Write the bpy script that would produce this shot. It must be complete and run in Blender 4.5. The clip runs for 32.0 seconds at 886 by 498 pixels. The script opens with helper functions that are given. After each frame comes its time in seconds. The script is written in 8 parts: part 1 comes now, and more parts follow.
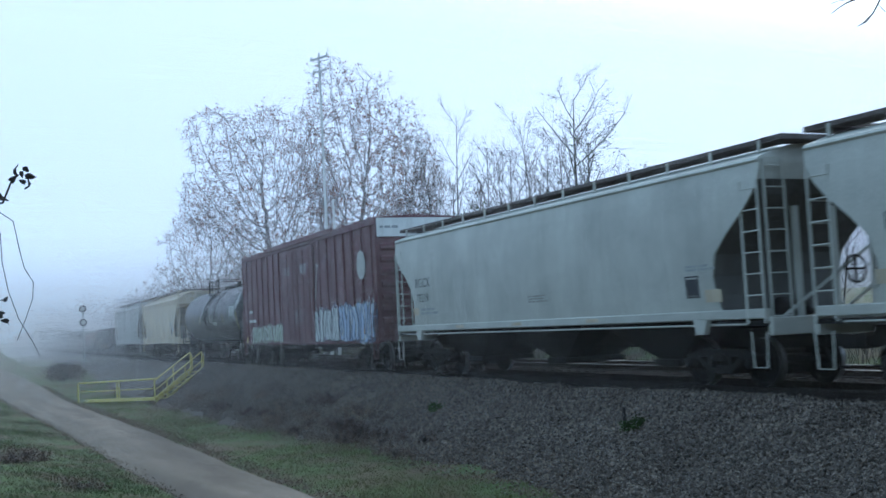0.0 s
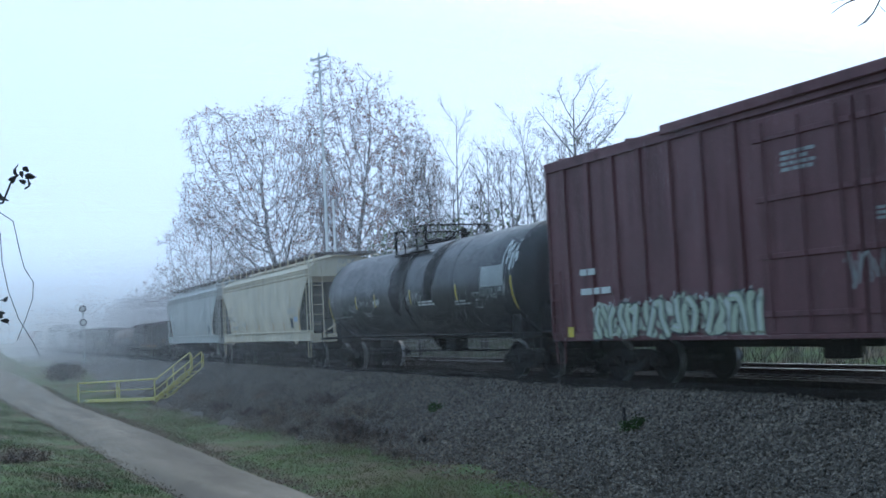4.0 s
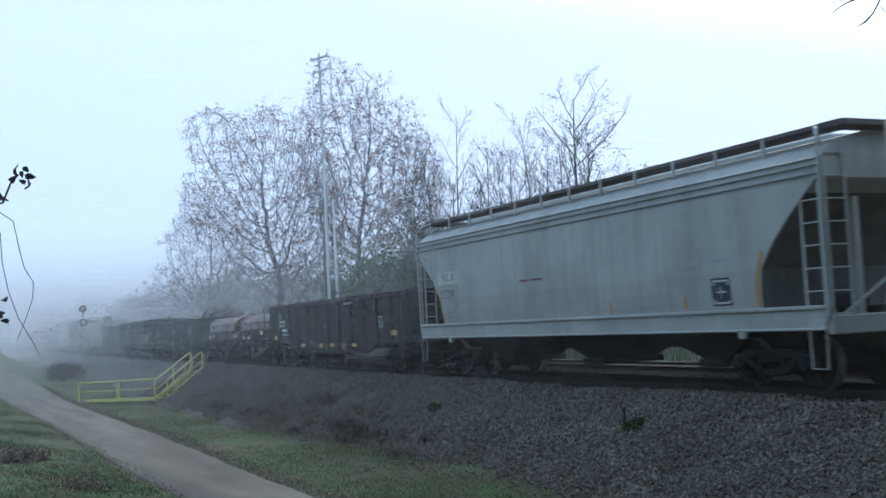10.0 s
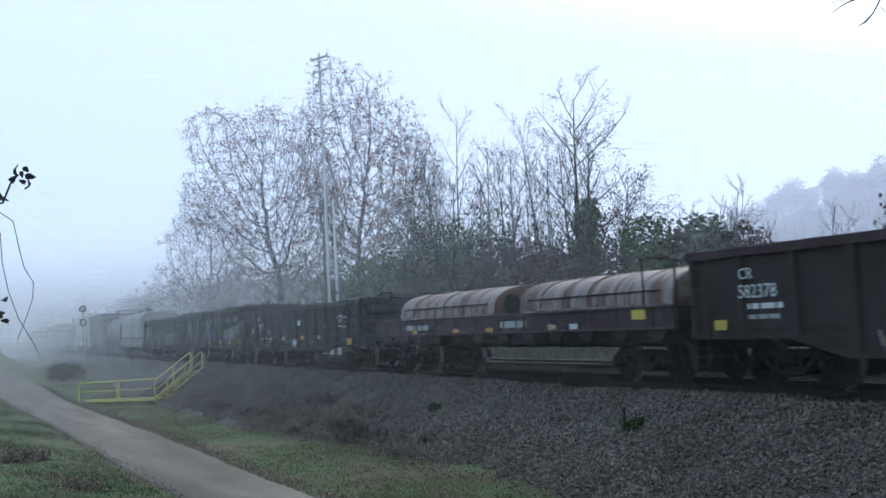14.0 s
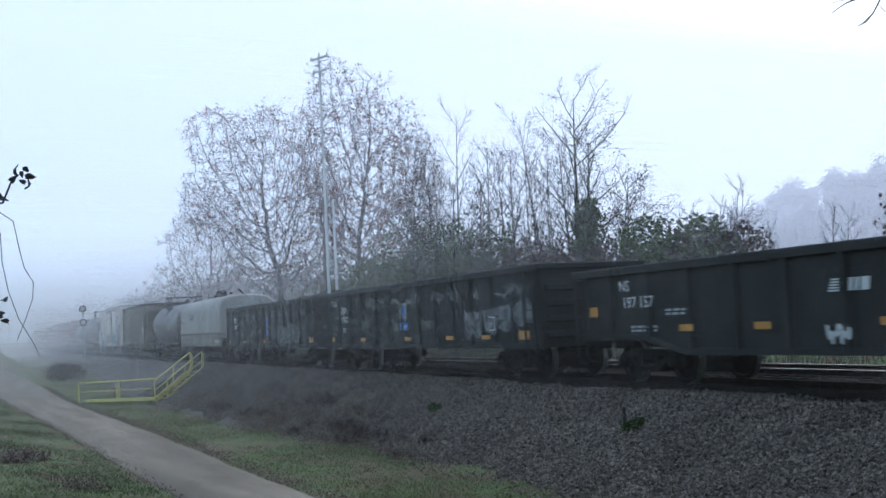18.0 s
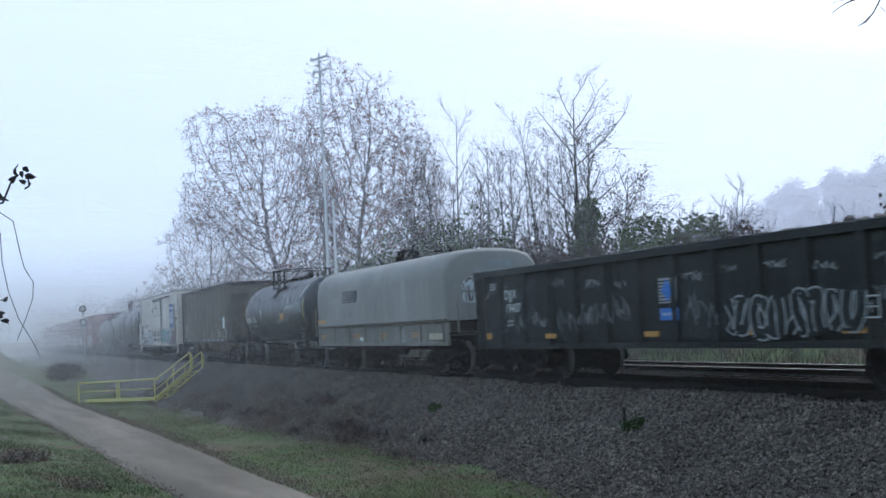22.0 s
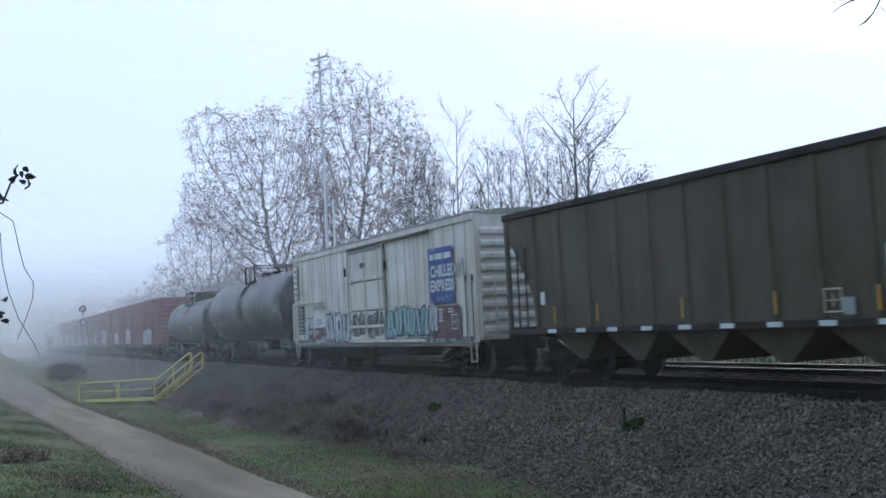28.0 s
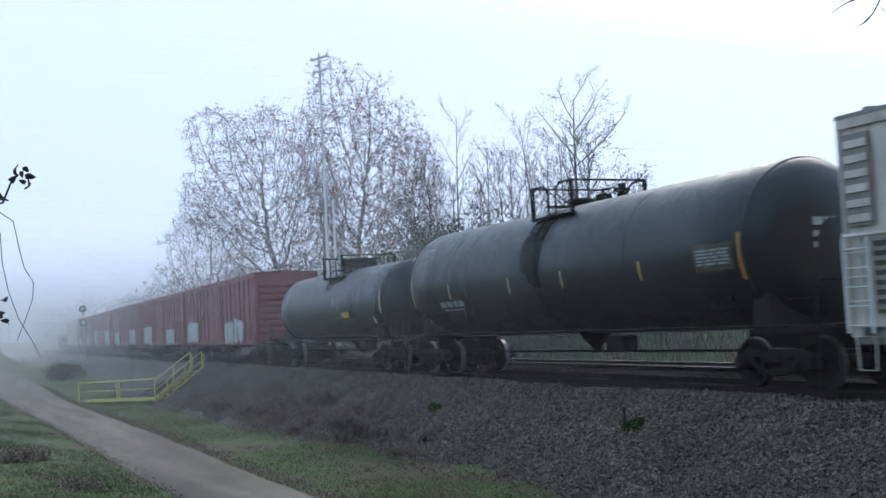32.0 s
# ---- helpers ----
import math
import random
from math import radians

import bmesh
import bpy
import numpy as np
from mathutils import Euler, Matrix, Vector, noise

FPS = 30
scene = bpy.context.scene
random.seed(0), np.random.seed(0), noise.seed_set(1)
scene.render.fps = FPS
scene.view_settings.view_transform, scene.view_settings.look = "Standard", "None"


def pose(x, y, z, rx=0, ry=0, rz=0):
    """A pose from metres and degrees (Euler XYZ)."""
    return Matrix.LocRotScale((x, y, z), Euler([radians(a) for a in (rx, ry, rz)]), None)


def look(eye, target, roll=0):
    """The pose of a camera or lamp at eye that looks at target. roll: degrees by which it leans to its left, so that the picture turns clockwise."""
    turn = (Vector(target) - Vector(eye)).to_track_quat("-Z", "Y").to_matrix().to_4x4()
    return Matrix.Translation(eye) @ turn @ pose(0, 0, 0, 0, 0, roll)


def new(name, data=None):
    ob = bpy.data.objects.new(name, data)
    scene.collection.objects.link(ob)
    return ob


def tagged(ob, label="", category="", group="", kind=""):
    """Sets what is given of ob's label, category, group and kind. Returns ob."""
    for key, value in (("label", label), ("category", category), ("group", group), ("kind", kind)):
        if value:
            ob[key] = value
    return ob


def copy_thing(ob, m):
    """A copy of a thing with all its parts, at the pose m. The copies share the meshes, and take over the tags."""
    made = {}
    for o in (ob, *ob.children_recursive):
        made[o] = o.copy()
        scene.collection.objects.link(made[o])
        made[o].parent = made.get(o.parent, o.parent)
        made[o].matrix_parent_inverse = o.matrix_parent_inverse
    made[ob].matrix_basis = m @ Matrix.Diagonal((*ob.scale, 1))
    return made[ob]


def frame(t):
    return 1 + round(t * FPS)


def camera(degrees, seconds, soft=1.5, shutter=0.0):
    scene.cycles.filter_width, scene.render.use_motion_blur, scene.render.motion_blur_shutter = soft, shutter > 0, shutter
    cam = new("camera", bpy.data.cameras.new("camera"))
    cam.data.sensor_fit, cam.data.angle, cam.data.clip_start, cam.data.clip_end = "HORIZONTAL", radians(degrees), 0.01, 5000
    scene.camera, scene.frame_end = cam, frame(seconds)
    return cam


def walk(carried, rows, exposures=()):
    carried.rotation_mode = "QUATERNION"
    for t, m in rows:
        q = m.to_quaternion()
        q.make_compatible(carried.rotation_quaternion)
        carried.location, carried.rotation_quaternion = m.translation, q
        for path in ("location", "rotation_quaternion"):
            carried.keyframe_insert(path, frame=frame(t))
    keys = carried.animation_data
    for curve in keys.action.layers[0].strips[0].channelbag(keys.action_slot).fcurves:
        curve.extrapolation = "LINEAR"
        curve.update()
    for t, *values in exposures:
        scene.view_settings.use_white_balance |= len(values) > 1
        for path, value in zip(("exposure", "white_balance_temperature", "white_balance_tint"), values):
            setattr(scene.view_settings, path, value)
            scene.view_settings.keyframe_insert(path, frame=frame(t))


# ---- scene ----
from mathutils import kdtree

# ---------------------------------------------------------------- camera
cam = camera(44.0, 32.0, soft=1.5, shutter=0.4)
EYE = pose(0, 0, 1.5, 93.8403, 2.9306, 63.9788)
walk(cam, [(0.0, EYE), (32.0, EYE)],
     exposures=[(0.0, 0.0, 5200, 4), (3.2, 0.07, 5220, 4), (8.0, 0.0, 5260, 5), (13.0, 0.0, 5470, 7), (19.0, 0.0, 5560, 9), (32.0, 0.02, 5610, 10)])

# ---------------------------------------------------------------- plan
CURVE = 0.0010161      # the line bends evenly past the camera ...
BEND_END = -50.0       # ... and runs straight beyond here
SIDE = 13.4            # from the camera to the near flank of the train
HALF = 1.57            # half a car's width
SPEED = 7.562          # metres per second
MAIN, SECOND = 1.57, 5.87   # the two track centres, from the near flank


def on_line(s, lat=0.0):
    """The place and heading at s metres along the line, lat metres beyond the near flank."""
    a = CURVE * max(s, BEND_END)
    rest = min(s - BEND_END, 0.0)
    return (math.sin(a) / CURVE + rest * math.cos(a) - lat * math.sin(a), SIDE + (1 - math.cos(a)) / CURVE + rest * math.sin(a) + lat * math.cos(a), a)


def flank_y(x):
    """How far over the near flank of the train lies at x."""
    b = np.maximum(x, BEND_END)
    return SIDE + 0.5 * CURVE * b * b + CURVE * BEND_END * np.minimum(x - BEND_END, 0.0)


def along(s, lat, z=0.0):
    x, y, a = on_line(s, lat)
    return pose(x, y, z, 0, 0, math.degrees(a))


# ---------------------------------------------------------------- world and light
world = bpy.data.worlds.new("foggy_sky")
scene.world = world
world.use_nodes = True
wn, wl = world.node_tree.nodes, world.node_tree.links
wn.clear()
sky = wn.new("ShaderNodeTexSky")
sky.sky_type, sky.sun_disc = "NISHITA", False
sky.sun_elevation, sky.sun_rotation = radians(38), radians(-40)
sky.air_density, sky.dust_density = 1.0, 4.0
clear = wn.new("ShaderNodeBackground")
clear.inputs[1].default_value = 0.05
cloud = wn.new("ShaderNodeBackground")
cloud.inputs[0].default_value, cloud.inputs[1].default_value = (0.715, 0.91, 1.09, 1), 0.86
both, wout = wn.new("ShaderNodeAddShader"), wn.new("ShaderNodeOutputWorld")
wl.new(sky.outputs[0], clear.inputs[0])
wl.new(clear.outputs[0], both.inputs[0])
wl.new(cloud.outputs[0], both.inputs[1])
wl.new(both.outputs[0], wout.inputs[0])

sun = new("sun", bpy.data.lights.new("sun", "SUN"))
sun.data.energy, sun.data.angle, sun.data.color = 1.4, radians(40), (1.0, 0.86, 0.65)
sun.matrix_basis = look((-25.0, 30.0, 30.5), (0, 0, 0))


# ---------------------------------------------------------------- materials
def shader(name):
    m = bpy.data.materials.new(name)
    m.use_nodes = True
    nt = m.node_tree
    return m, nt.nodes, nt.links, nt.nodes["Principled BSDF"]


def ramp(nodes, links, src, stops):
    r = nodes.new("ShaderNodeValToRGB")
    e = r.color_ramp.elements
    while len(e) < len(stops):
        e.new(0.5)
    for el, (p, c) in zip(e, stops):
        el.position = p
        el.color = c if len(c) == 4 else (*c, 1)
    links.new(src, r.inputs[0])
    return r.outputs[0]


def noise_of(nodes, links, scale, stretch=(1, 1, 1), detail=4.0, rough=0.55, shift=True):
    tc = nodes.new("ShaderNodeTexCoord")
    mp = nodes.new("ShaderNodeMapping")
    mp.inputs["Scale"].default_value = stretch
    links.new(tc.outputs["Object"], mp.inputs["Vector"])
    if shift:
        oi, mu = nodes.new("ShaderNodeObjectInfo"), nodes.new("ShaderNodeMath")
        mu.operation = "MULTIPLY"
        mu.inputs[1].default_value = 37.0
        links.new(oi.outputs["Random"], mu.inputs[0])
        links.new(mu.outputs[0], mp.inputs["Location"])
    n = nodes.new("ShaderNodeTexNoise")
    n.inputs["Scale"].default_value, n.inputs["Detail"].default_value, n.inputs["Roughness"].default_value = scale, detail, rough
    links.new(mp.outputs[0], n.inputs["Vector"])
    return n.outputs["Fac"]


def blend(nodes, links, fac, a, b, mode="MIX"):
    m = nodes.new("ShaderNodeMix")
    m.data_type, m.blend_type = "RGBA", mode
    for sock, val in ((m.inputs[0], fac), (m.inputs[6], a), (m.inputs[7], b)):
        if isinstance(val, (int, float)):
            sock.default_value = val
        elif isinstance(val, tuple):
            sock.default_value = val if len(val) == 4 else (*val, 1)
        else:
            links.new(val, sock)
    return m.outputs[2]


def painted(name, col, dirt=(0.05, 0.04, 0.03), amount=0.4, rough=0.55, metal=0.0, grain=0.12, bump=0.25, spec=0.5, stain=0.46):
    """Weathered railway paint: faded in clouds, streaked downwards, speckled fine."""
    m, n, l, p = shader(name)
    fade = noise_of(n, l, 0.7, (1, 1, 1), 5)
    streak = noise_of(n, l, 1.6, (2.4, 2.4, 0.16), 6, 0.62)
    speck = noise_of(n, l, 26.0, (1, 1, 1), 3)
    c1 = tuple(min(1, c * 1.13 + 0.01) for c in col)
    c0 = tuple(c * 0.82 for c in col)
    base = ramp(n, l, fade, [(0.32, c0), (0.68, c1)])
    mask = ramp(n, l, streak, [(stain, (0, 0, 0)), (stain + 0.32, (amount,) * 3)])
    base = blend(n, l, mask, base, dirt)
    base = blend(n, l, grain, base, ramp(n, l, speck, [(0.35, (0.25, 0.25, 0.25)), (0.65, (0.8, 0.8, 0.8))]), "OVERLAY")
    l.new(base, p.inputs["Base Color"])
    l.new(ramp(n, l, streak, [(0.3, (rough - 0.08,) * 3), (0.8, (min(1, rough + 0.25),) * 3)]), p.inputs["Roughness"])
    p.inputs["Metallic"].default_value = metal
    p.inputs["Specular IOR Level"].default_value = spec
    b = n.new("ShaderNodeBump")
    b.inputs["Strength"].default_value, b.inputs["Distance"].default_value = bump, 0.01
    l.new(noise_of(n, l, 9.0, (1, 1, 0.5), 4), b.inputs["Height"])
    l.new(b.outputs[0], p.inputs["Normal"])
    return m


def natural(name, stops, scale, rough=0.9, fine=30.0, bump=0.5, dist=0.02, stretch=(1, 1, 1), shift=True, island=False, vary=0.6, spec=0.3):
    """Earth, bark, leaves: a broad cloud of colour under a fine grain."""
    m, n, l, p = shader(name)
    broad = noise_of(n, l, scale, stretch, 5, 0.6, shift)
    small = noise_of(n, l, fine, stretch, 3, 0.6, shift)
    base = ramp(n, l, broad, stops)
    base = blend(n, l, 0.55, base, ramp(n, l, small, [(0.3, (0.22,) * 3), (0.7, (0.8,) * 3)]), "OVERLAY")
    if island:
        g = n.new("ShaderNodeNewGeometry")
        base = blend(n, l, vary, base, ramp(n, l, g.outputs["Random Per Island"], [(0.0, (0.14,) * 3), (0.6, (0.46,) * 3), (1.0, (0.9,) * 3)]), "OVERLAY")
    l.new(base, p.inputs["Base Color"])
    p.inputs["Roughness"].default_value = rough
    p.inputs["Specular IOR Level"].default_value = spec
    b = n.new("ShaderNodeBump")
    b.inputs["Strength"].default_value, b.inputs["Distance"].default_value = bump, dist
    l.new(small, b.inputs["Height"])
    l.new(b.outputs[0], p.inputs["Normal"])
    return m


GREY_HOPPER = painted("grey_hopper_paint", (0.45, 0.445, 0.385), (0.30, 0.28, 0.23), 0.25, 0.5)
CREAM_HOPPER = painted("cream_hopper_paint", (0.52, 0.44, 0.31), (0.30, 0.20, 0.10), 0.4, 0.6)
BLUE_HOPPER = painted("blue_grey_hopper_paint", (0.345, 0.338, 0.305), (0.19, 0.17, 0.135), 0.4, 0.5)
WALKWAY = painted("rusty_walkway_steel", (0.10, 0.08, 0.07), (0.05, 0.03, 0.02), 0.5, 0.8)
RED_BOX = painted("oxide_red_paint", (0.118, 0.038, 0.042), (0.035, 0.018, 0.018), 0.6, 0.6)
RED_FAR = painted("faded_red_paint", (0.20, 0.045, 0.045), (0.06, 0.03, 0.025), 0.5, 0.6)
BLACK_TANK = painted("black_tank_paint", (0.008, 0.009, 0.0105), (0.014, 0.0135, 0.014), 0.4, 0.34, 0.0, 0.08, 0.05, 0.38)
BLACK_GON = painted("black_gondola_paint", (0.020, 0.022, 0.0195), (0.040, 0.036, 0.029), 0.5, 0.65, 0.0, 0.12, 0.25, 0.2)
BROWN_GON = painted("brown_gondola_paint", (0.034, 0.027, 0.025), (0.055, 0.036, 0.028), 0.6, 0.7, 0.0, 0.12, 0.25, 0.15)
RUST_HOOD = natural("rusting_silver_hood", [(0.36, (0.085, 0.042, 0.028)), (0.47, (0.15, 0.085, 0.060)), (0.54, (0.28, 0.225, 0.195)), (0.61, (0.18, 0.115, 0.090)), (0.70, (0.33, 0.28, 0.25))], 1.6, 0.6, 14.0, 0.3, 0.01, (1.7, 0.12, 0.22))
RED_CHORD = painted("dull_red_chord_paint", (0.046, 0.026, 0.030), (0.03, 0.02, 0.018), 0.5, 0.7, 0.0, 0.12, 0.25, 0.2)
BROWN_HOP = painted("brown_hopper_paint", (0.094, 0.079, 0.052), (0.055, 0.044, 0.030), 0.45, 0.7, spec=0.25)
TAUPE_COIL = painted("taupe_coil_cover_paint", (0.27, 0.25, 0.215), (0.17, 0.15, 0.12), 0.25, 0.6)
TAUPE_SIDE = painted("taupe_coil_side_paint", (0.175, 0.158, 0.125), (0.06, 0.045, 0.035), 0.6, 0.6)
WHITE_REEFER = painted("stained_white_paint", (0.66, 0.595, 0.52), (0.36, 0.235, 0.11), 0.8, 0.6, stain=0.46)
WHITE_END = painted("white_end_paint", (0.66, 0.66, 0.62), (0.25, 0.2, 0.15), 0.3, 0.55)
BLACK_STEEL = painted("black_under_steel", (0.016, 0.015, 0.014), (0.024, 0.019, 0.015), 0.6, 0.85, 0.0, 0.12, 0.25, 0.08)
WHEEL_STEEL = painted("worn_wheel_steel", (0.013, 0.012, 0.011), (0.009, 0.008, 0.007), 0.6, 0.8, 0.0, 0.12, 0.25, 0.1)
TREAD = painted("bright_worn_steel", (0.45, 0.45, 0.45), (0.2, 0.18, 0.16), 0.2, 0.3, 1.0)
WHEEL_TREAD = painted("worn_wheel_tread", (0.16, 0.15, 0.145), (0.08, 0.07, 0.06), 0.4, 0.4, 1.0)
RAIL_SIDE = painted("rusted_rail_steel", (0.024, 0.019, 0.016), (0.014, 0.011, 0.010), 0.6, 0.85, 0.0, 0.12, 0.25, 0.1)
YELLOW = painted("yellow_safety_paint", (0.52, 0.45, 0.13), (0.24, 0.19, 0.08), 0.3, 0.5)
REFLECT = painted("amber_reflective_tape", (0.46, 0.215, 0.018), (0.14, 0.07, 0.02), 0.6, 0.4)
LEMON = painted("yellow_reflective_tape", (0.50, 0.38, 0.03), (0.16, 0.11, 0.03), 0.5, 0.4)
WHITE_MARK = painted("white_stencil_paint", (0.62, 0.63, 0.60), (0.25, 0.24, 0.22), 0.35, 0.6)
BLACK_MARK = painted("black_stencil_paint", (0.03, 0.03, 0.035), (0.1, 0.1, 0.1), 0.2, 0.6)
GREY_MARK = painted("faded_grey_stencil", (0.30, 0.31, 0.30), (0.2, 0.2, 0.19), 0.3, 0.6)
DULL_MARK = painted("dull_grey_spray", (0.15, 0.155, 0.15), (0.06, 0.06, 0.06), 0.5, 0.6)
BLUE_SIGN = painted("blue_sign_paint", (0.025, 0.05, 0.24), (0.05, 0.05, 0.1), 0.3, 0.5)
BLUE_TAG = painted("bright_blue_panel", (0.03, 0.16, 0.52), (0.05, 0.08, 0.16), 0.2, 0.5)
TEAL_SPRAY = painted("teal_spray_paint", (0.20, 0.38, 0.38), (0.35, 0.38, 0.36), 0.5, 0.6)
LILAC_SPRAY = painted("pale_lilac_spray_paint", (0.42, 0.38, 0.44), (0.25, 0.2, 0.24), 0.5, 0.6)
SILVER_SPRAY = painted("silver_spray_paint", (0.50, 0.52, 0.50), (0.2, 0.2, 0.2), 0.5, 0.5)
PALEBLUE_SPRAY = painted("pale_blue_spray_paint", (0.32, 0.40, 0.55), (0.5, 0.5, 0.52), 0.5, 0.6)
OLIVE_SPRAY = painted("cream_green_spray_paint", (0.40, 0.44, 0.32), (0.5, 0.5, 0.42), 0.5, 0.6)
MAROON_SPRAY = painted("maroon_paint", (0.11, 0.05, 0.05), (0.05, 0.03, 0.03), 0.3, 0.6)
OIL = painted("oily_black_run", (0.005, 0.0045, 0.004), (0.012, 0.009, 0.007), 0.5, 0.6, 0.0, 0.08, 0.1, 0.2)
GRIME_SHADE = painted("grimy_shaded_sheet", (0.10, 0.095, 0.085), (0.04, 0.035, 0.03), 0.6, 0.8, 0.0, 0.12, 0.25, 0.2)


def mural(name, dark, mid, pale, scale=2.6):
    """Many-layered spray paint: swirls of a few colours."""
    m, n, l, p = shader(name)
    swirl = noise_of(n, l, scale, (1, 1, 0.8), 3.0, 0.5)
    fine = noise_of(n, l, scale * 5, (1, 1, 1), 3.0)
    w = n.new("ShaderNodeMath")
    w.operation = "PINGPONG"
    w.inputs[1].default_value = 0.16
    l.new(swirl, w.inputs[0])
    base = ramp(n, l, w.outputs[0], [(0.0, pale), (0.055, pale), (0.075, mid), (0.115, mid), (0.13, dark), (0.16, dark)])
    base = blend(n, l, 0.3, base, ramp(n, l, fine, [(0.35, (0.25,) * 3), (0.65, (0.75,) * 3)]), "OVERLAY")
    l.new(base, p.inputs["Base Color"])
    p.inputs["Roughness"].default_value = 0.6
    return m


OLIVE_MURAL = mural("cream_green_mural", (0.10, 0.05, 0.05), (0.34, 0.37, 0.28), (0.46, 0.47, 0.40))
LILAC_MURAL = mural("lilac_mural", (0.06, 0.045, 0.06), (0.30, 0.25, 0.31), (0.47, 0.44, 0.48))
BLUE_MURAL = mural("pale_blue_mural", (0.05, 0.06, 0.09), (0.20, 0.27, 0.42), (0.46, 0.50, 0.55))
DUSK_MURAL = mural("dusky_blue_mural", (0.05, 0.04, 0.038), (0.14, 0.145, 0.165), (0.27, 0.25, 0.235))
TEAL_MURAL = mural("teal_mural", (0.08, 0.11, 0.11), (0.18, 0.31, 0.31), (0.36, 0.40, 0.37))
DIM_MURAL = mural("dim_grey_mural", (0.03, 0.03, 0.03), (0.065, 0.068, 0.068), (0.13, 0.14, 0.135), 3.6)
PALE_MURAL = mural("pale_mural", (0.16, 0.06, 0.06), (0.30, 0.27, 0.28), (0.45, 0.45, 0.44))
POLE_WOOD = natural("weathered_pole_wood", [(0.3, (0.46, 0.45, 0.43)), (0.7, (0.60, 0.59, 0.56))], 1.2, 0.85, 20, 0.3, 0.01, (3, 3, 0.3))
TIE_WOOD = natural("creosoted_tie_wood", [(0.3, (0.012, 0.010, 0.009)), (0.7, (0.030, 0.026, 0.022))], 2.0, 0.9, 30, spec=0.05)
GRASS_GROUND = natural("wet_autumn_grass", [(0.38, (0.105, 0.075, 0.045)), (0.46, (0.100, 0.085, 0.042)), (0.53, (0.070, 0.088, 0.030)), (0.64, (0.084, 0.116, 0.036))], 0.8, 0.95, 14.0, 0.6, 0.05, (1, 1, 1), False)
BALLAST = natural("crushed_stone_ballast", [(0.3, (0.090, 0.074, 0.060)), (0.55, (0.118, 0.098, 0.080)), (0.75, (0.140, 0.116, 0.093))], 0.6, 0.9, 17.0, 1.0, 0.05, (1, 1, 1), False)
TRACKBED = natural("oily_shaded_trackbed", [(0.3, (0.016, 0.014, 0.013)), (0.6, (0.024, 0.021, 0.019)), (0.8, (0.036, 0.032, 0.029))], 0.7, 0.95, 18.0, 1.0, 0.04, (1, 1, 1), False, spec=0.0)
DARK_BLADE = natural("lush_dark_grass_blade", [(0.3, (0.056, 0.046, 0.018)), (0.45, (0.036, 0.058, 0.014)), (0.75, (0.044, 0.082, 0.018))], 0.45, 0.8, 6.0, 0.1, 0.01, (1, 1, 1), False, True, 0.25)
STONE = natural("grey_ballast_stone", [(0.3, (0.094, 0.075, 0.058)), (0.6, (0.138, 0.112, 0.088)), (0.8, (0.196, 0.161, 0.127))], 0.8, 0.7, 30.0, 0.4, 0.01, (1, 1, 1), False, True, 0.95)
def lane_gravel():
    """Packed gravel, paler in the wheel tracks, damp and leafy between and beside them."""
    m, n, l, p = shader("worn_gravel_lane")
    long = noise_of(n, l, 0.55, (0.14, 1.6, 1), 5, 0.6, False)
    blot = noise_of(n, l, 1.1, (0.5, 1, 1), 5, 0.65, False)
    grit = noise_of(n, l, 34.0, (1, 1, 1), 4, 0.7, False)
    base = ramp(n, l, long, [(0.34, (0.112, 0.091, 0.068)), (0.5, (0.160, 0.131, 0.098)), (0.66, (0.215, 0.178, 0.135))])
    base = blend(n, l, ramp(n, l, blot, [(0.5, (0, 0, 0)), (0.72, (0.6,) * 3)]), base, (0.085, 0.068, 0.050))
    base = blend(n, l, 0.5, base, ramp(n, l, grit, [(0.3, (0.2,) * 3), (0.7, (0.82,) * 3)]), "OVERLAY")
    l.new(base, p.inputs["Base Color"])
    p.inputs["Roughness"].default_value = 0.9
    p.inputs["Specular IOR Level"].default_value = 0.25
    b = n.new("ShaderNodeBump")
    b.inputs["Strength"].default_value, b.inputs["Distance"].default_value = 0.6, 0.02
    l.new(grit, b.inputs["Height"])
    l.new(b.outputs[0], p.inputs["Normal"])
    return m


ROAD = lane_gravel()
BARK = natural("pale_sycamore_bark", [(0.3, (0.065, 0.052, 0.046)), (0.65, (0.13, 0.112, 0.10))], 1.6, 0.9, 18.0, 0.5, 0.02, (1, 1, 0.5))
DARK_BARK = natural("dark_wet_bark", [(0.3, (0.028, 0.024, 0.022)), (0.7, (0.062, 0.055, 0.05))], 1.6, 0.9, 18.0, 0.5, 0.02, (1, 1, 0.5))
DRY_LEAF = natural("dry_sycamore_leaf", [(0.3, (0.15, 0.066, 0.042)), (0.7, (0.25, 0.120, 0.075))], 0.5, 0.8, 12.0, 0.2, 0.01, (1, 1, 1), True, True)
LITTER = natural("dead_leaf_litter", [(0.3, (0.12, 0.088, 0.066)), (0.7, (0.20, 0.150, 0.112))], 0.5, 0.9, 12.0, 0.2, 0.01, (1, 1, 1), False, True)
IVY_LEAF = natural("dark_ivy_leaf", [(0.3, (0.045, 0.068, 0.024)), (0.7, (0.085, 0.115, 0.042))], 0.5, 0.6, 12.0, 0.2, 0.01, (1, 1, 1), True, True)
BRUSH_LEAF = natural("brown_brush_leaf", [(0.3, (0.060, 0.040, 0.034)), (0.7, (0.105, 0.075, 0.056))], 0.5, 0.8, 12.0, 0.2, 0.01, (1, 1, 1), True, True)
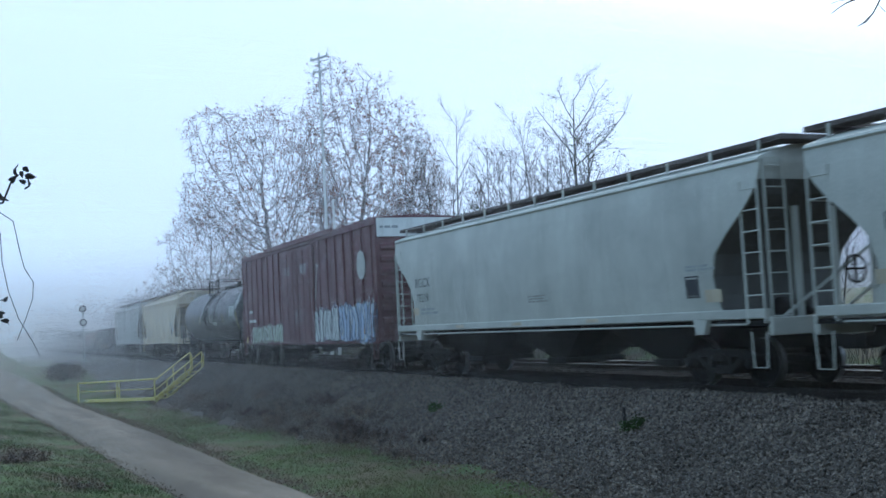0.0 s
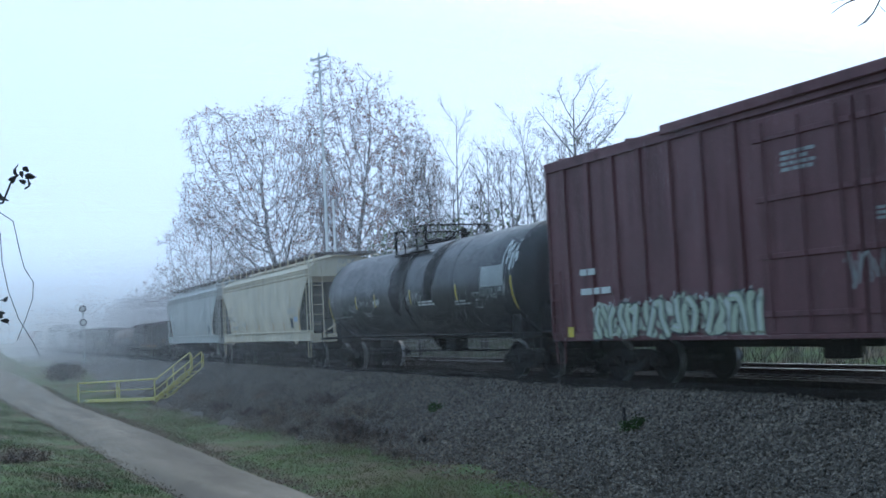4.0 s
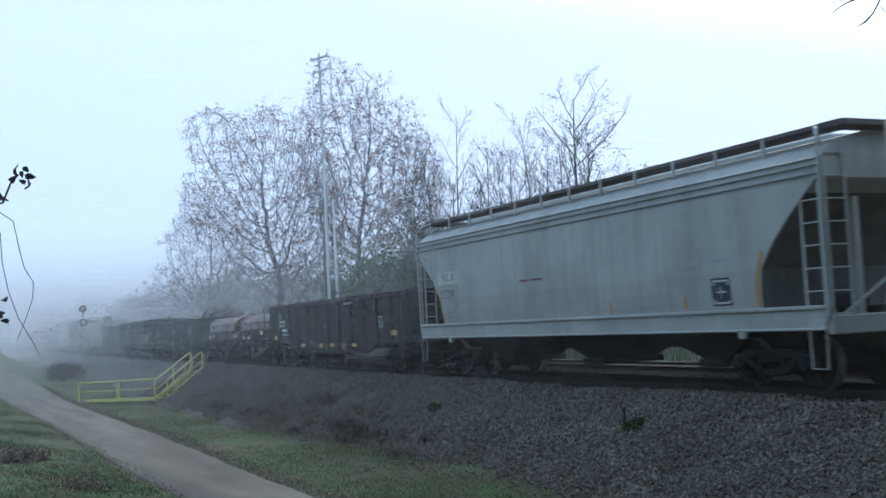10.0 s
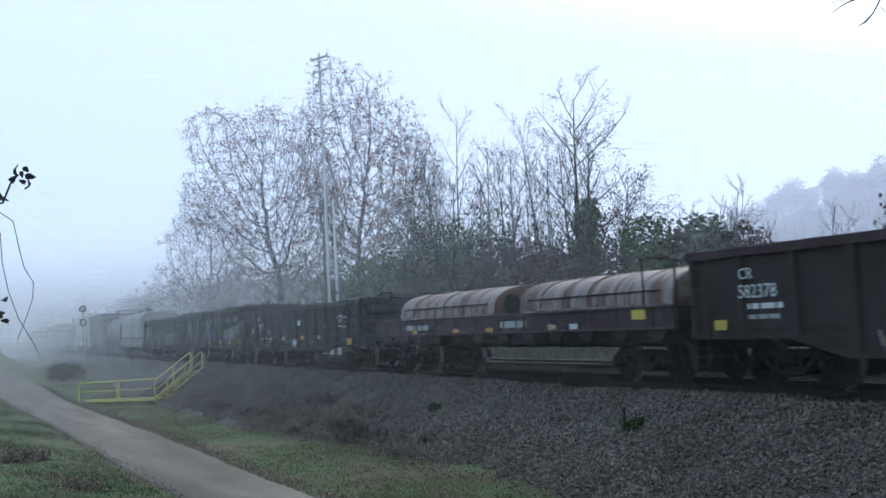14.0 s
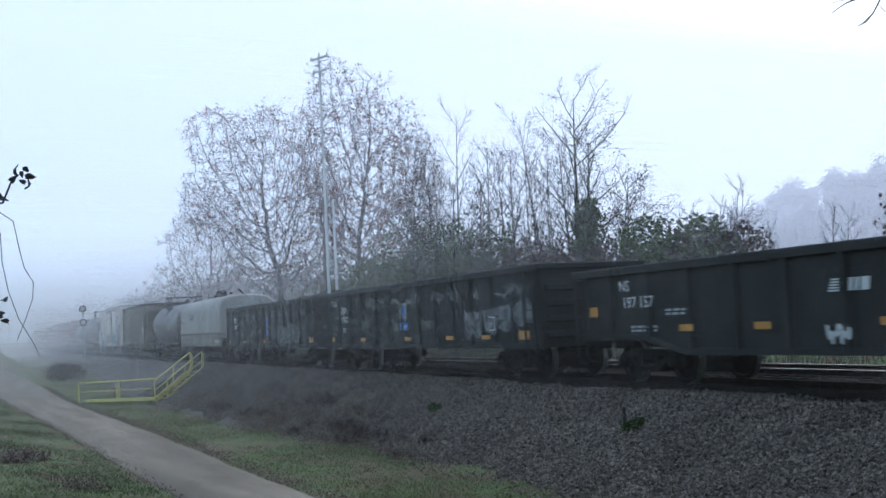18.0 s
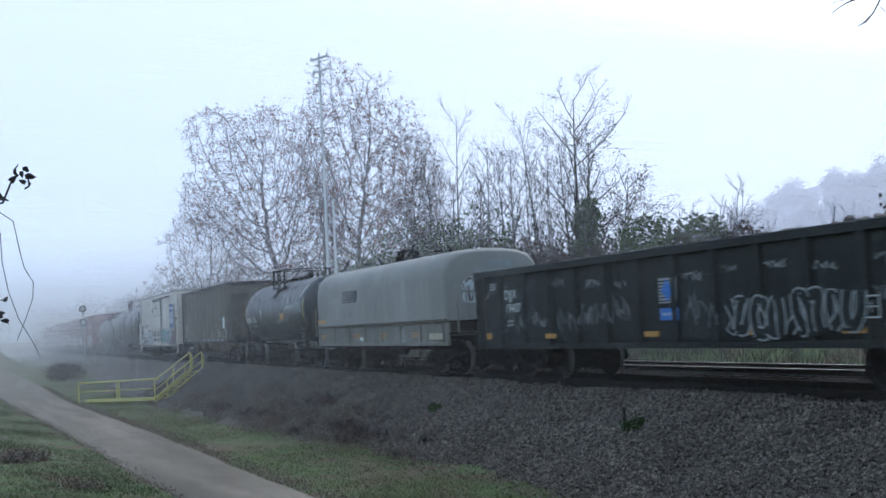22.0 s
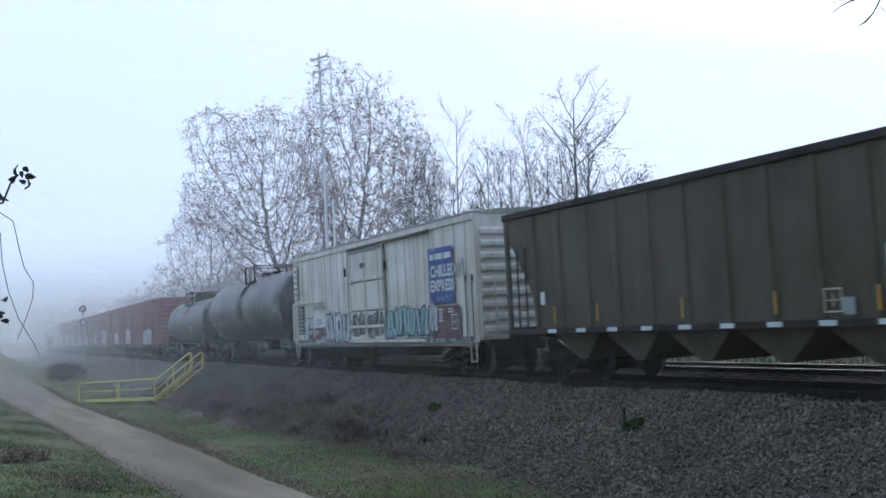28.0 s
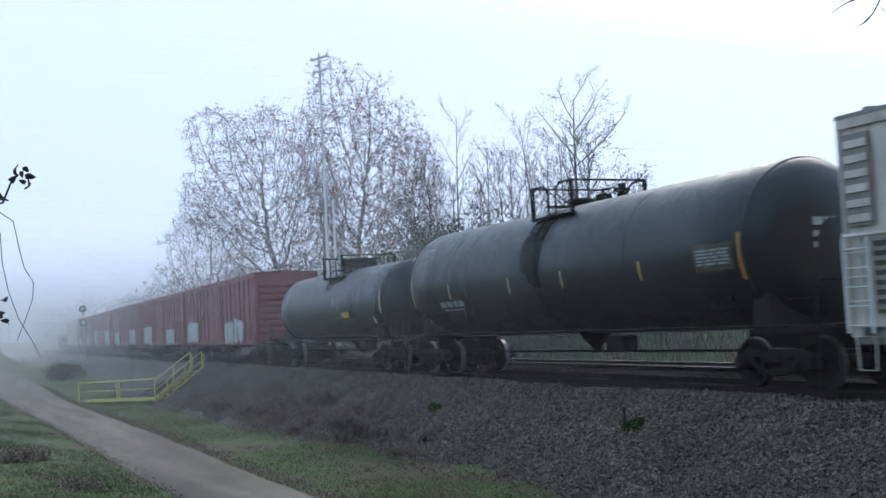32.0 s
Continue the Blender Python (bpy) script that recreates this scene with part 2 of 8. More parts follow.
BLADE = natural("grass_blade", [(0.3, (0.132, 0.108, 0.050)), (0.45, (0.112, 0.122, 0.042)), (0.75, (0.122, 0.148, 0.048))], 0.45, 0.8, 6.0, 0.1, 0.01, (1, 1, 1), False, True, 0.25)
STRAW = natural("dry_straw", [(0.3, (0.055, 0.050, 0.036)), (0.7, (0.10, 0.092, 0.068))], 0.5, 0.9, 6.0, 0.1, 0.01, (1, 1, 1), False, True)
HILL = natural("far_wooded_hill", [(0.3, (0.03, 0.026, 0.024)), (0.7, (0.05, 0.045, 0.04))], 0.05, 1.0, 0.4, 0.6, 1.0, (1, 1, 1), False)
SCRAP = natural("scrap_metal_load", [(0.3, (0.05, 0.04, 0.035)), (0.7, (0.13, 0.11, 0.10))], 3.0, 0.7, 14.0, 0.8, 0.04)

MIST, mn, ml, mp_ = shader("bright_mist_droplets")
mn.remove(mp_)
mt = mn.new("ShaderNodeBsdfTranslucent")
mt.inputs[0].default_value = (0.74, 0.73, 0.79, 1)
ml.new(mt.outputs[0], mn["Material Output"].inputs[0])

FOG, fn, fl, fp = shader("fog_droplets")
fn.remove(fp)
fd, ft, fm = fn.new("ShaderNodeBsdfDiffuse"), fn.new("ShaderNodeBsdfTranslucent"), fn.new("ShaderNodeMixShader")
fd.inputs[0].default_value = ft.inputs[0].default_value = (0.79, 0.775, 0.775, 1)
fl.new(fd.outputs[0], fm.inputs[1])
fl.new(ft.outputs[0], fm.inputs[2])
fl.new(fm.outputs[0], fn["Material Output"].inputs[0])


# ---------------------------------------------------------------- mesh tools
class Mesh:
    """Points and faces gathered shape by shape."""

    def __init__(self):
        self.v, self.f = [], []

    def add(self, vs, fs):
        o = len(self.v)
        self.v += [tuple(p) for p in vs]
        self.f += [tuple(i + o for i in q) for q in fs]
        return self

    def box(self, x0, x1, y0, y1, z0, z1, b=0.0):
        if b <= 0:
            vs = [(x, y, z) for x in (x0, x1) for y in (y0, y1) for z in (z0, z1)]
            return self.add(vs, [(0, 1, 3, 2), (4, 6, 7, 5), (0, 4, 5, 1), (2, 3, 7, 6), (0, 2, 6, 4), (1, 5, 7, 3)])
        b = min(b, (x1 - x0) / 2.2, (y1 - y0) / 2.2, (z1 - z0) / 2.2)
        vs, ix = [], {}
        for i, x in enumerate((x0, x1)):
            for j, y in enumerate((y0, y1)):
                for k, z in enumerate((z0, z1)):
                    dx, dy, dz = b * (1 - 2 * i), b * (1 - 2 * j), b * (1 - 2 * k)
                    ix[i, j, k] = len(vs)
                    vs += [(x, y + dy, z + dz), (x + dx, y, z + dz), (x + dx, y + dy, z)]
        fs = []
        for s in (0, 1):
            fs.append([ix[s, a, c] for a, c in ((0, 0), (1, 0), (1, 1), (0, 1))])
            fs.append([ix[a, s, c] + 1 for a, c in ((0, 0), (1, 0), (1, 1), (0, 1))])
            fs.append([ix[a, c, s] + 2 for a, c in ((0, 0), (1, 0), (1, 1), (0, 1))])
            for t in (0, 1):
                fs.append([ix[s, t, 0], ix[s, t, 0] + 1, ix[s, t, 1] + 1, ix[s, t, 1]])
                fs.append([ix[s, 0, t], ix[s, 0, t] + 2, ix[s, 1, t] + 2, ix[s, 1, t]])
                fs.append([ix[0, s, t] + 1, ix[0, s, t] + 2, ix[1, s, t] + 2, ix[1, s, t] + 1])
        fs += [(o, o + 1, o + 2) for o in ix.values()]
        return self.add(vs, fs)

    def loft(self, rings, caps=True, closed=True):
        n = len(rings[0])
        vs = [p for r in rings for p in r]
        fs = []
        for i in range(len(rings) - 1):
            for j in range(n if closed else n - 1):
                k = (j + 1) % n
                fs.append((i * n + j, i * n + k, (i + 1) * n + k, (i + 1) * n + j))
        if caps:
            fs += [tuple(range(n)), tuple((len(rings) - 1) * n + j for j in range(n))]
        return self.add(vs, fs)

    def tube(self, pts, r, n=6, r2=None):
        """A round bar along the points; r2: its radius at the end."""
        pts = [Vector(p) for p in pts]
        r2 = r if r2 is None else r2
        rings, up = [], None
        for i, p in enumerate(pts):
            d = (pts[min(i + 1, len(pts) - 1)] - pts[max(i - 1, 0)]).normalized()
            if up is None:
                up = d.orthogonal().normalized()
            up = (up - d * up.dot(d))
            up = up.normalized() if up.length > 1e-4 else d.orthogonal().normalized()
            w = d.cross(up)
            q = r + (r2 - r) * i / max(1, len(pts) - 1)
            rings.append([p + (up * math.cos(a) + w * math.sin(a)) * q for a in (math.tau * j / n for j in range(n))])
        return self.loft(rings)

    def disc(self, c, axis, profile, n=16):
        """A turned shape: profile of (distance along the axis, radius)."""
        c, axis = Vector(c), Vector(axis).normalized()
        u = axis.orthogonal().normalized()
        w = axis.cross(u)
        return self.loft([[c + axis * h + (u * math.cos(a) + w * math.sin(a)) * r for a in (math.tau * j / n for j in range(n))] for h, r in profile])

    def prism(self, poly, y0, y1):
        """A polygon of (x, z) drawn out from y0 to y1."""
        return self.loft([[(x, y, z) for x, z in poly] for y in (y0, y1)])

    def flat(self, poly, y):
        return self.add([(x, y, z) for x, z in poly], [tuple(range(len(poly)))])

    def stroke(self, pts, w, y):
        """A flat brush line of width w in the plane y."""
        pts = [Vector((p[0], p[1])) for p in pts]
        left, right = [], []
        for i, p in enumerate(pts):
            d = (pts[min(i + 1, len(pts) - 1)] - pts[max(i - 1, 0)])
            d = d.normalized() if d.length > 1e-6 else Vector((1, 0))
            nrm = Vector((-d.y, d.x)) * (w / 2)
            left.append((p.x + nrm.x, y, p.y + nrm.y))
            right.append((p.x - nrm.x, y, p.y - nrm.y))
        n = len(pts)
        return self.add(left + right, [(i, i + 1, n + i + 1, n + i) for i in range(n - 1)])

    def data(self, name, mat, smooth=False):
        me = bpy.data.meshes.new(name)
        me.from_pydata(self.v, [], self.f)
        if len(self.f) < 6000:
            b = bmesh.new()
            b.from_mesh(me)
            bmesh.ops.recalc_face_normals(b, faces=b.faces)
            b.to_mesh(me)
            b.free()
        me.materials.append(mat)
        if smooth:
            me.polygons.foreach_set("use_smooth", [True] * len(me.polygons))
        me.update()
        return me


def part(name, mesh, material, parent, label="", smooth=False, at=None):
    """Links a mesh as one object under a thing or a part."""
    me = mesh.data(name, material, smooth) if isinstance(mesh, Mesh) else mesh
    ob = new(name, me)
    ob.parent = parent
    if at is not None:
        ob.matrix_basis = at
    return tagged(ob, label) if label else ob


def thing(name, label, category, m=None, group="", kind=""):
    ob = new(name)
    ob.empty_display_size = 0.3
    if m is not None:
        ob.matrix_basis = m
    return tagged(ob, label, category, group, kind)


def solid(name, mesh, material, label, category, m=None, group="", kind="", smooth=False):
    ob = new(name, mesh.data(name, material, smooth) if isinstance(mesh, Mesh) else mesh)
    if m is not None:
        ob.matrix_basis = m
    return tagged(ob, label, category, group, kind)


# ---------------------------------------------------------------- ground
def clamp(v, a=0.0, b=1.0):
    return np.minimum(np.maximum(v, a), b)


def base_height(x):
    return -1.55 - 0.40 * clamp((-x - 15) / 45) + 0.85 * clamp((-x - 70) / 45)


def beyond(x, y):
    """Metres beyond the near flank of the train, negative towards the camera."""
    return y - flank_y(np.clip(x, -600.0, 300.0))


def bank(x, y):
    """The ballast bank's own surface."""
    n = beyond(x, y)
    near = -0.20 + np.minimum(n + 0.15, 0) * 0.47
    far = -0.20 - np.maximum(n - 8.4, 0) * 0.5
    return np.minimum(near, far)


def wobble(x, y, f, a):
    return a * (np.sin(x * f + 1.3 * np.sin(y * f * 0.7)) + np.sin(y * f * 1.3 + 0.9 * np.sin(x * f * 0.6 + 2)))


def lane_edges(x):
    near = np.interp(-x, [0, 20, 25, 32, 45, 58, 75, 140, 300], [4.6, 4.66, 4.68, 4.87, 5.15, 5.33, 5.3, 5.7, 5.8])
    far = np.interp(-x, [0, 19, 22, 26, 29, 36, 43, 59, 75, 92, 122, 300], [6.6, 6.7, 6.78, 6.95, 7.13, 7.45, 7.68, 8.18, 8.6, 8.9, 8.9, 8.9])
    return near, far


def ground_height(x, y):
    n = beyond(x, y)
    lo, hi = lane_edges(x)
    off = clamp(np.maximum(lo - y, y - hi) / 1.2)
    z = base_height(x) + (wobble(x, y, 0.9, 0.02) + wobble(x, y, 0.23, 0.03)) * off - 0.03 * (1 - off)
    z = z + 0.13 * clamp(4.6 - y, 0, 9) * clamp((x + 75) / 40)              # the verge rises towards the camera
    z = z + 7.0 * clamp((13.0 - y) / 8) * clamp((-x - 120) / 34)            # a grassy hillside where the lane bends away
    z = z + clamp((n - 9.0) / 7.0) * 2.6 + clamp((n - 16) / 60) * 2.0        # brushy rise beyond the tracks
    return z


def sheet(name, xs, ys, height, material, label, category, keep=None):
    X, Y = np.meshgrid(xs, ys, indexing="ij")
    Z = height(X, Y)
    nx, ny = len(xs), len(ys)
    i = np.arange(nx * ny).reshape(nx, ny)
    f = np.stack([i[:-1, :-1], i[1:, :-1], i[1:, 1:], i[:-1, 1:]], -1).reshape(-1, 4)
    if keep is not None:
        k = keep(X, Y).reshape(-1)
        f = f[k[f].all(1)]
    me = bpy.data.meshes.new(name)
    me.from_pydata(np.stack([X, Y, Z], -1).reshape(-1, 3).tolist(), [], f.tolist())
    me.materials.append(material)
    me.polygons.foreach_set("use_smooth", [True] * len(me.polygons))
    return tagged(new(name, me), label, category, kind="structure")


xs = np.concatenate([[-4000, -2000, -1000, -600, -400, -300, -240], np.arange(-200, -60, 4), np.arange(-60, 24, 0.7), np.arange(24, 100, 8), [140, 300, 1000, 4000]])
ys = np.concatenate([[-4000, -1000, -300, -100, -40, -20], np.arange(-12, 26, 0.5), np.arange(26, 80, 4), [90, 120, 180, 300, 600, 1500, 4000]])
ground = sheet("ground", xs, ys, ground_height, GRASS_GROUND, "damp patchy autumn grass and bare earth beside the railway", "grass")

bx = np.concatenate([np.arange(-400, -60, 2.0), np.arange(-60, 30, 0.25), np.arange(30, 80, 2.0)])
bn = np.arange(-4.2, 10.2, 0.2)


def bank_relief(x, y, n):
    """The bank with its small hollows and slumped foot."""
    return bank(x, y) + wobble(x, y, 2.3, 0.012) + wobble(x, y, 0.7, 0.02) - clamp(-1.2 - n) * (0.10 * np.sin(x * 0.83) + 0.07 * np.sin(x * 2.1 + 1) + 0.05 * np.sin(x * 4.7))


def ballast_sheet():
    X, N = np.meshgrid(bx, bn, indexing="ij")
    Y = flank_y(X) + N
    Z = bank_relief(X, Y, N)
    nx, ny = X.shape
    i = np.arange(nx * ny).reshape(nx, ny)
    f = np.stack([i[:-1, :-1], i[1:, :-1], i[1:, 1:], i[:-1, 1:]], -1).reshape(-1, 4)
    me = bpy.data.meshes.new("ballast")
    me.from_pydata(np.stack([X, Y, Z], -1).reshape(-1, 3).tolist(), [], f.tolist())
    me.materials.append(BALLAST)
    me.polygons.foreach_set("use_smooth", [True] * len(me.polygons))
    return tagged(new("ballast", me), "bank of grey crushed stone carrying the two tracks", "ballast", kind="structure")


ballast_sheet()


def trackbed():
    """The bed between and beside the rails, painted near-black for oil and train shade."""
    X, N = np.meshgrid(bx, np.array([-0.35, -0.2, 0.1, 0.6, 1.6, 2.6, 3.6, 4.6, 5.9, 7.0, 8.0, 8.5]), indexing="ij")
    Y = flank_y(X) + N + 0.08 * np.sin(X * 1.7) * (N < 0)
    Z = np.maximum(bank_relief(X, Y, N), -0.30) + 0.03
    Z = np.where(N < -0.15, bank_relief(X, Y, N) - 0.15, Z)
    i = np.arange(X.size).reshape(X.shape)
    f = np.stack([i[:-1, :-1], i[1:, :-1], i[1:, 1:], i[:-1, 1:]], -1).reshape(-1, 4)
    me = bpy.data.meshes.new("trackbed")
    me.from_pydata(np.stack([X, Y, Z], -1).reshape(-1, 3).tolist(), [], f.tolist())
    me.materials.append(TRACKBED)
    tagged(new("trackbed", me), "stone bed under the two tracks, coloured black for oil and train shade", "ballast", kind="structure")


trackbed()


# the lane
def lane():
    lx = np.concatenate([np.arange(-124, -70, 2.0), np.arange(-70, 20.1, 0.5)])
    near, far = lane_edges(lx)
    rag = 0.05 * np.sin(lx * 0.7) + 0.04 * np.sin(lx * 1.9) + 0.02 * np.sin(lx * 4.3)
    rows = []
    for k in np.linspace(0, 1, 9):
        y = near + 0.5 * rag + (far - near - 0.9 * rag) * k
        crown = 0.05 + 0.06 * (1 - (2 * k - 1) ** 2)
        if k in (0, 1):
            crown = -0.05
        rows.append(np.stack([lx, y, base_height(lx) + crown + 0.04], -1))
    P = np.stack(rows, 1)
    nx, ny = P.shape[:2]
    i = np.arange(nx * ny).reshape(nx, ny)
    f = np.stack([i[:-1, :-1], i[1:, :-1], i[1:, 1:], i[:-1, 1:]], -1).reshape(-1, 4)
    me = bpy.data.meshes.new("road")
    me.from_pydata(P.reshape(-1, 3).tolist(), [], f.tolist())
    me.materials.append(ROAD)
    me.polygons.foreach_set("use_smooth", [True] * len(me.polygons))
    tagged(new("road", me), "narrow worn pale gravel lane below the railway bank", "road", kind="structure")


lane()


# ---------------------------------------------------------------- tracks
def rail_mesh(lat, s0, s1, step):
    """A flat-bottomed rail swept along the bend."""
    prof = [(-0.07, -0.17), (0.07, -0.17), (0.07, -0.155), (0.012, -0.13), (0.012, -0.045), (0.036, -0.035), (0.036, -0.006), (0.028, 0.0),
            (-0.028, 0.0), (-0.036, -0.006), (-0.036, -0.035), (-0.012, -0.045), (-0.012, -0.13), (-0.07, -0.155)]
    m, head, rings, tops = Mesh(), Mesh(), [], []
    for s in np.arange(s0, s1 + 0.01, step):
        ring = []
        for o, z in prof:
            x, y, _ = on_line(float(s), lat + o)
            ring.append((x, y, z))
        rings.append(ring)
        tops.append([(*on_line(float(s), lat + o)[:2], z) for o, z in ((-0.03, 0.0005), (-0.03, 0.003), (0.03, 0.003), (0.03, 0.0005))])
    m.loft(rings)
    head.loft(tops)
    return m, head


def tie_mesh():
    return Mesh().box(-0.115, 0.115, -1.3, 1.3, -0.34, -0.17, 0.012).data("tie", TIE_WOOD)


TIE = tie_mesh()
PLATE = Mesh().box(-0.09, 0.09, -0.19, 0.19, -0.172, -0.155, 0.004).data("tie_plate", RAIL_SIDE)


def track(lat, label, s_parts):
    t = thing("railway_track", label, "railway track", kind="structure")
    for side in (-0.7525, 0.7525):
        m, h = rail_mesh(lat + side, -400, 70, 4.0)
        r = part("rail", m, RAIL_SIDE, t)
        # near rail heads take dark wheel steel in place of the train's shade
        part("rail_head", h, WHEEL_STEEL if lat < 3 else TREAD, r, "running surface, coloured dark for shade on the near track")
    rest = Mesh()
    for i in range(-560, 110):
        s = i * 0.52
        if s_parts[0] < s < s_parts[1]:
            tie = part("tie", TIE, TIE_WOOD, t, at=along(s, lat))
            for side in (-0.7525, 0.7525):
                part("tie_plate", PLATE, RAIL_SIDE, tie, at=pose(0, side, 0))
        elif s > -120:
            m = along(s, lat)
            rest.add([m @ Vector(p) for p in [(x, y, z) for x in (-0.115, 0.115) for y in (-1.3, 1.3) for z in (-0.34, -0.17)]],
                     [(0, 1, 3, 2), (4, 6, 7, 5), (0, 4, 5, 1), (2, 3, 7, 6), (1, 5, 7, 3)])
    tagged(part("distant_ties", rest, TIE_WOOD, t), kind="stuff")
    return t


track(MAIN, "near railway track with worn rails on dark wooden ties", (-34, -8))
track(SECOND, "second railway track with bright rails on wooden ties", (-34, -14))


# ---------------------------------------------------------------- yellow crossing steps
def yellow_steps():
    t = thing("steel_stairway", "yellow painted steel steps and handrails up the ballast bank", "stairs")
    foot, top, out = Vector((-56.6, 11.55, -1.68)), Vector((-60.9, 14.4, -0.42)), Vector((-64.5, 8.6, -1.93))
    run = Vector((top.x - foot.x, top.y - foot.y, 0)).normalized()
    wide = Vector((run.y, -run.x, 0)) * 0.33
    for sgn in (-1, 1):
        w = wide * sgn
        m = Mesh()
        a, b = foot + w, top + w
        h = Vector((0, 0, 0.15))
        th = wide.normalized() * 0.02
        m.loft([[p - h - th, p - h + th, p + h + th, p + h - th] for p in (a, b)])
        part("stringer", m, YELLOW, t)
        rise = Vector((0, 0, 1.0))
        part("handrail", Mesh().tube([a + rise, b + rise, b + rise + run * 0.25 - Vector((0, 0, 0.2)), b + run * 0.25], 0.035), YELLOW, t)
        part("mid_rail", Mesh().tube([a + rise * 0.5, b + rise * 0.5], 0.025), YELLOW, t)
        part("post", Mesh().tube([a, a + rise], 0.035), YELLOW, t)
        part("post", Mesh().tube([(a + b) / 2, (a + b) / 2 + rise], 0.03), YELLOW, t)
        part("post", Mesh().tube([b, b + rise], 0.035), YELLOW, t)
    for i in range(8):
        c = foot + (top - foot) * ((i + 0.5) / 8)
        m = Mesh()
        d, w, h = run * 0.14, wide * 0.95, Vector((0, 0, 0.02))
        m.loft([[c - d - w - h, c - d + w - h, c - d + w + h, c - d - w + h], [c + d - w - h, c + d + w - h, c + d + w + h, c + d - w + h]])
        part("tread", m, YELLOW, t)
    # level guard rail beside the lane
    g = thing("guard_rail", "yellow painted steel guard rail on the grass below the steps", "railing")
    a, b = out, foot - wide
    up = Vector((0, 0, 1.08))
    part("top_rail", Mesh().tube([a, a + up * 0.96, a + up + (b - a).normalized() * 0.12, b + up], 0.045), YELLOW, g)
    part("mid_rail", Mesh().tube([a + up * 0.55, b + up * 0.55], 0.022), YELLOW, g)
    d, n = (b - a), (b - a).cross(Vector((0, 0, 1))).normalized() * 0.35
    part("kerb_beam", Mesh().loft([[p - n * 0.25, p + n * 0.25, p + n * 0.25 + Vector((0, 0, 0.16)), p - n * 0.25 + Vector((0, 0, 0.16))] for p in (a + d * 0.1 - n * 0.2, b - n * 0.2)]), YELLOW, g)
    for k in (0.53, 0.56, 1.0):
        p = a + d * k
        part("post", Mesh().tube([p, p + up], 0.04), YELLOW, g)


yellow_steps()


# ---------------------------------------------------------------- signal mast and poles
def signal_mast():
    x, y = -118.0, 16.4
    t = thing("signal_mast", "slim grey signal mast with two round target heads beside the track", "signal", pose(x, y, -1.95, 0, 0, 82))
    part("mast", Mesh().tube([(0, 0, 0), (0, 0, 7.1)], 0.085, 8), GREY_MARK, t)
    part("base", Mesh().box(-0.35, 0.35, -0.35, 0.35, -0.3, 0.25, 0.03), POLE_WOOD, t)
    for z in (5.35, 6.75):
        head = part("signal_head", Mesh().disc((0, -0.12, z), (0, -1, 0), [(0, 0.2), (0.02, 0.38), (0.05, 0.38), (0.06, 0.2)], 20), BLACK_STEEL, t)
        part("lamp_glass", Mesh().disc((0, -0.19, z), (0, -1, 0), [(0, 0.22), (0.03, 0.2), (0.05, 0.08)], 14), POLE_WOOD, head)
        part("hood", Mesh().disc((0, -0.18, z), (0, -1, 0), [(0, 0.24), (0.2, 0.25), (0.2, 0.235), (0.01, 0.22)], 14), BLACK_STEEL, head)


signal_mast()


def utility_pole(x, y, h, r, arms, lean, label):
    z = float(ground_height(np.array(x), np.array(y)))
    t = thing("utility_pole", label, "utility pole", pose(x, y, z - 0.3, 0, lean, 20))
    part("pole", Mesh().tube([(0, 0, 0), (0, 0, h * 0.5), (0, 0, h)], r, 10, r * 0.62), POLE_WOOD, t)
    for k, (dz, half) in enumerate(arms):
        arm = part("crossarm", Mesh().box(-half, half, -0.06, 0.06, h - dz - 0.07, h - dz + 0.07, 0.01), POLE_WOOD, t)
        for px in (-half + 0.1, 0.0, half - 0.1):
            part("insulator", Mesh().disc((px, 0, h - dz + 0.06), (0, 0, 1), [(0, 0.03), (0.06, 0.07), (0.12, 0.07), (0.18, 0.03)], 8), WHITE_END, arm)
    return t


utility_pole(-72.6, 26.7, 22.5, 0.125, [(0.35, 0.95), (1.3, 0.75)], 0.0, "tall pale weathered wooden utility pole with crossarms")
utility_pole(-72.1, 27.1, 11.8, 0.12, [], 0.0, "shorter bare wooden stub pole beside the tall one")


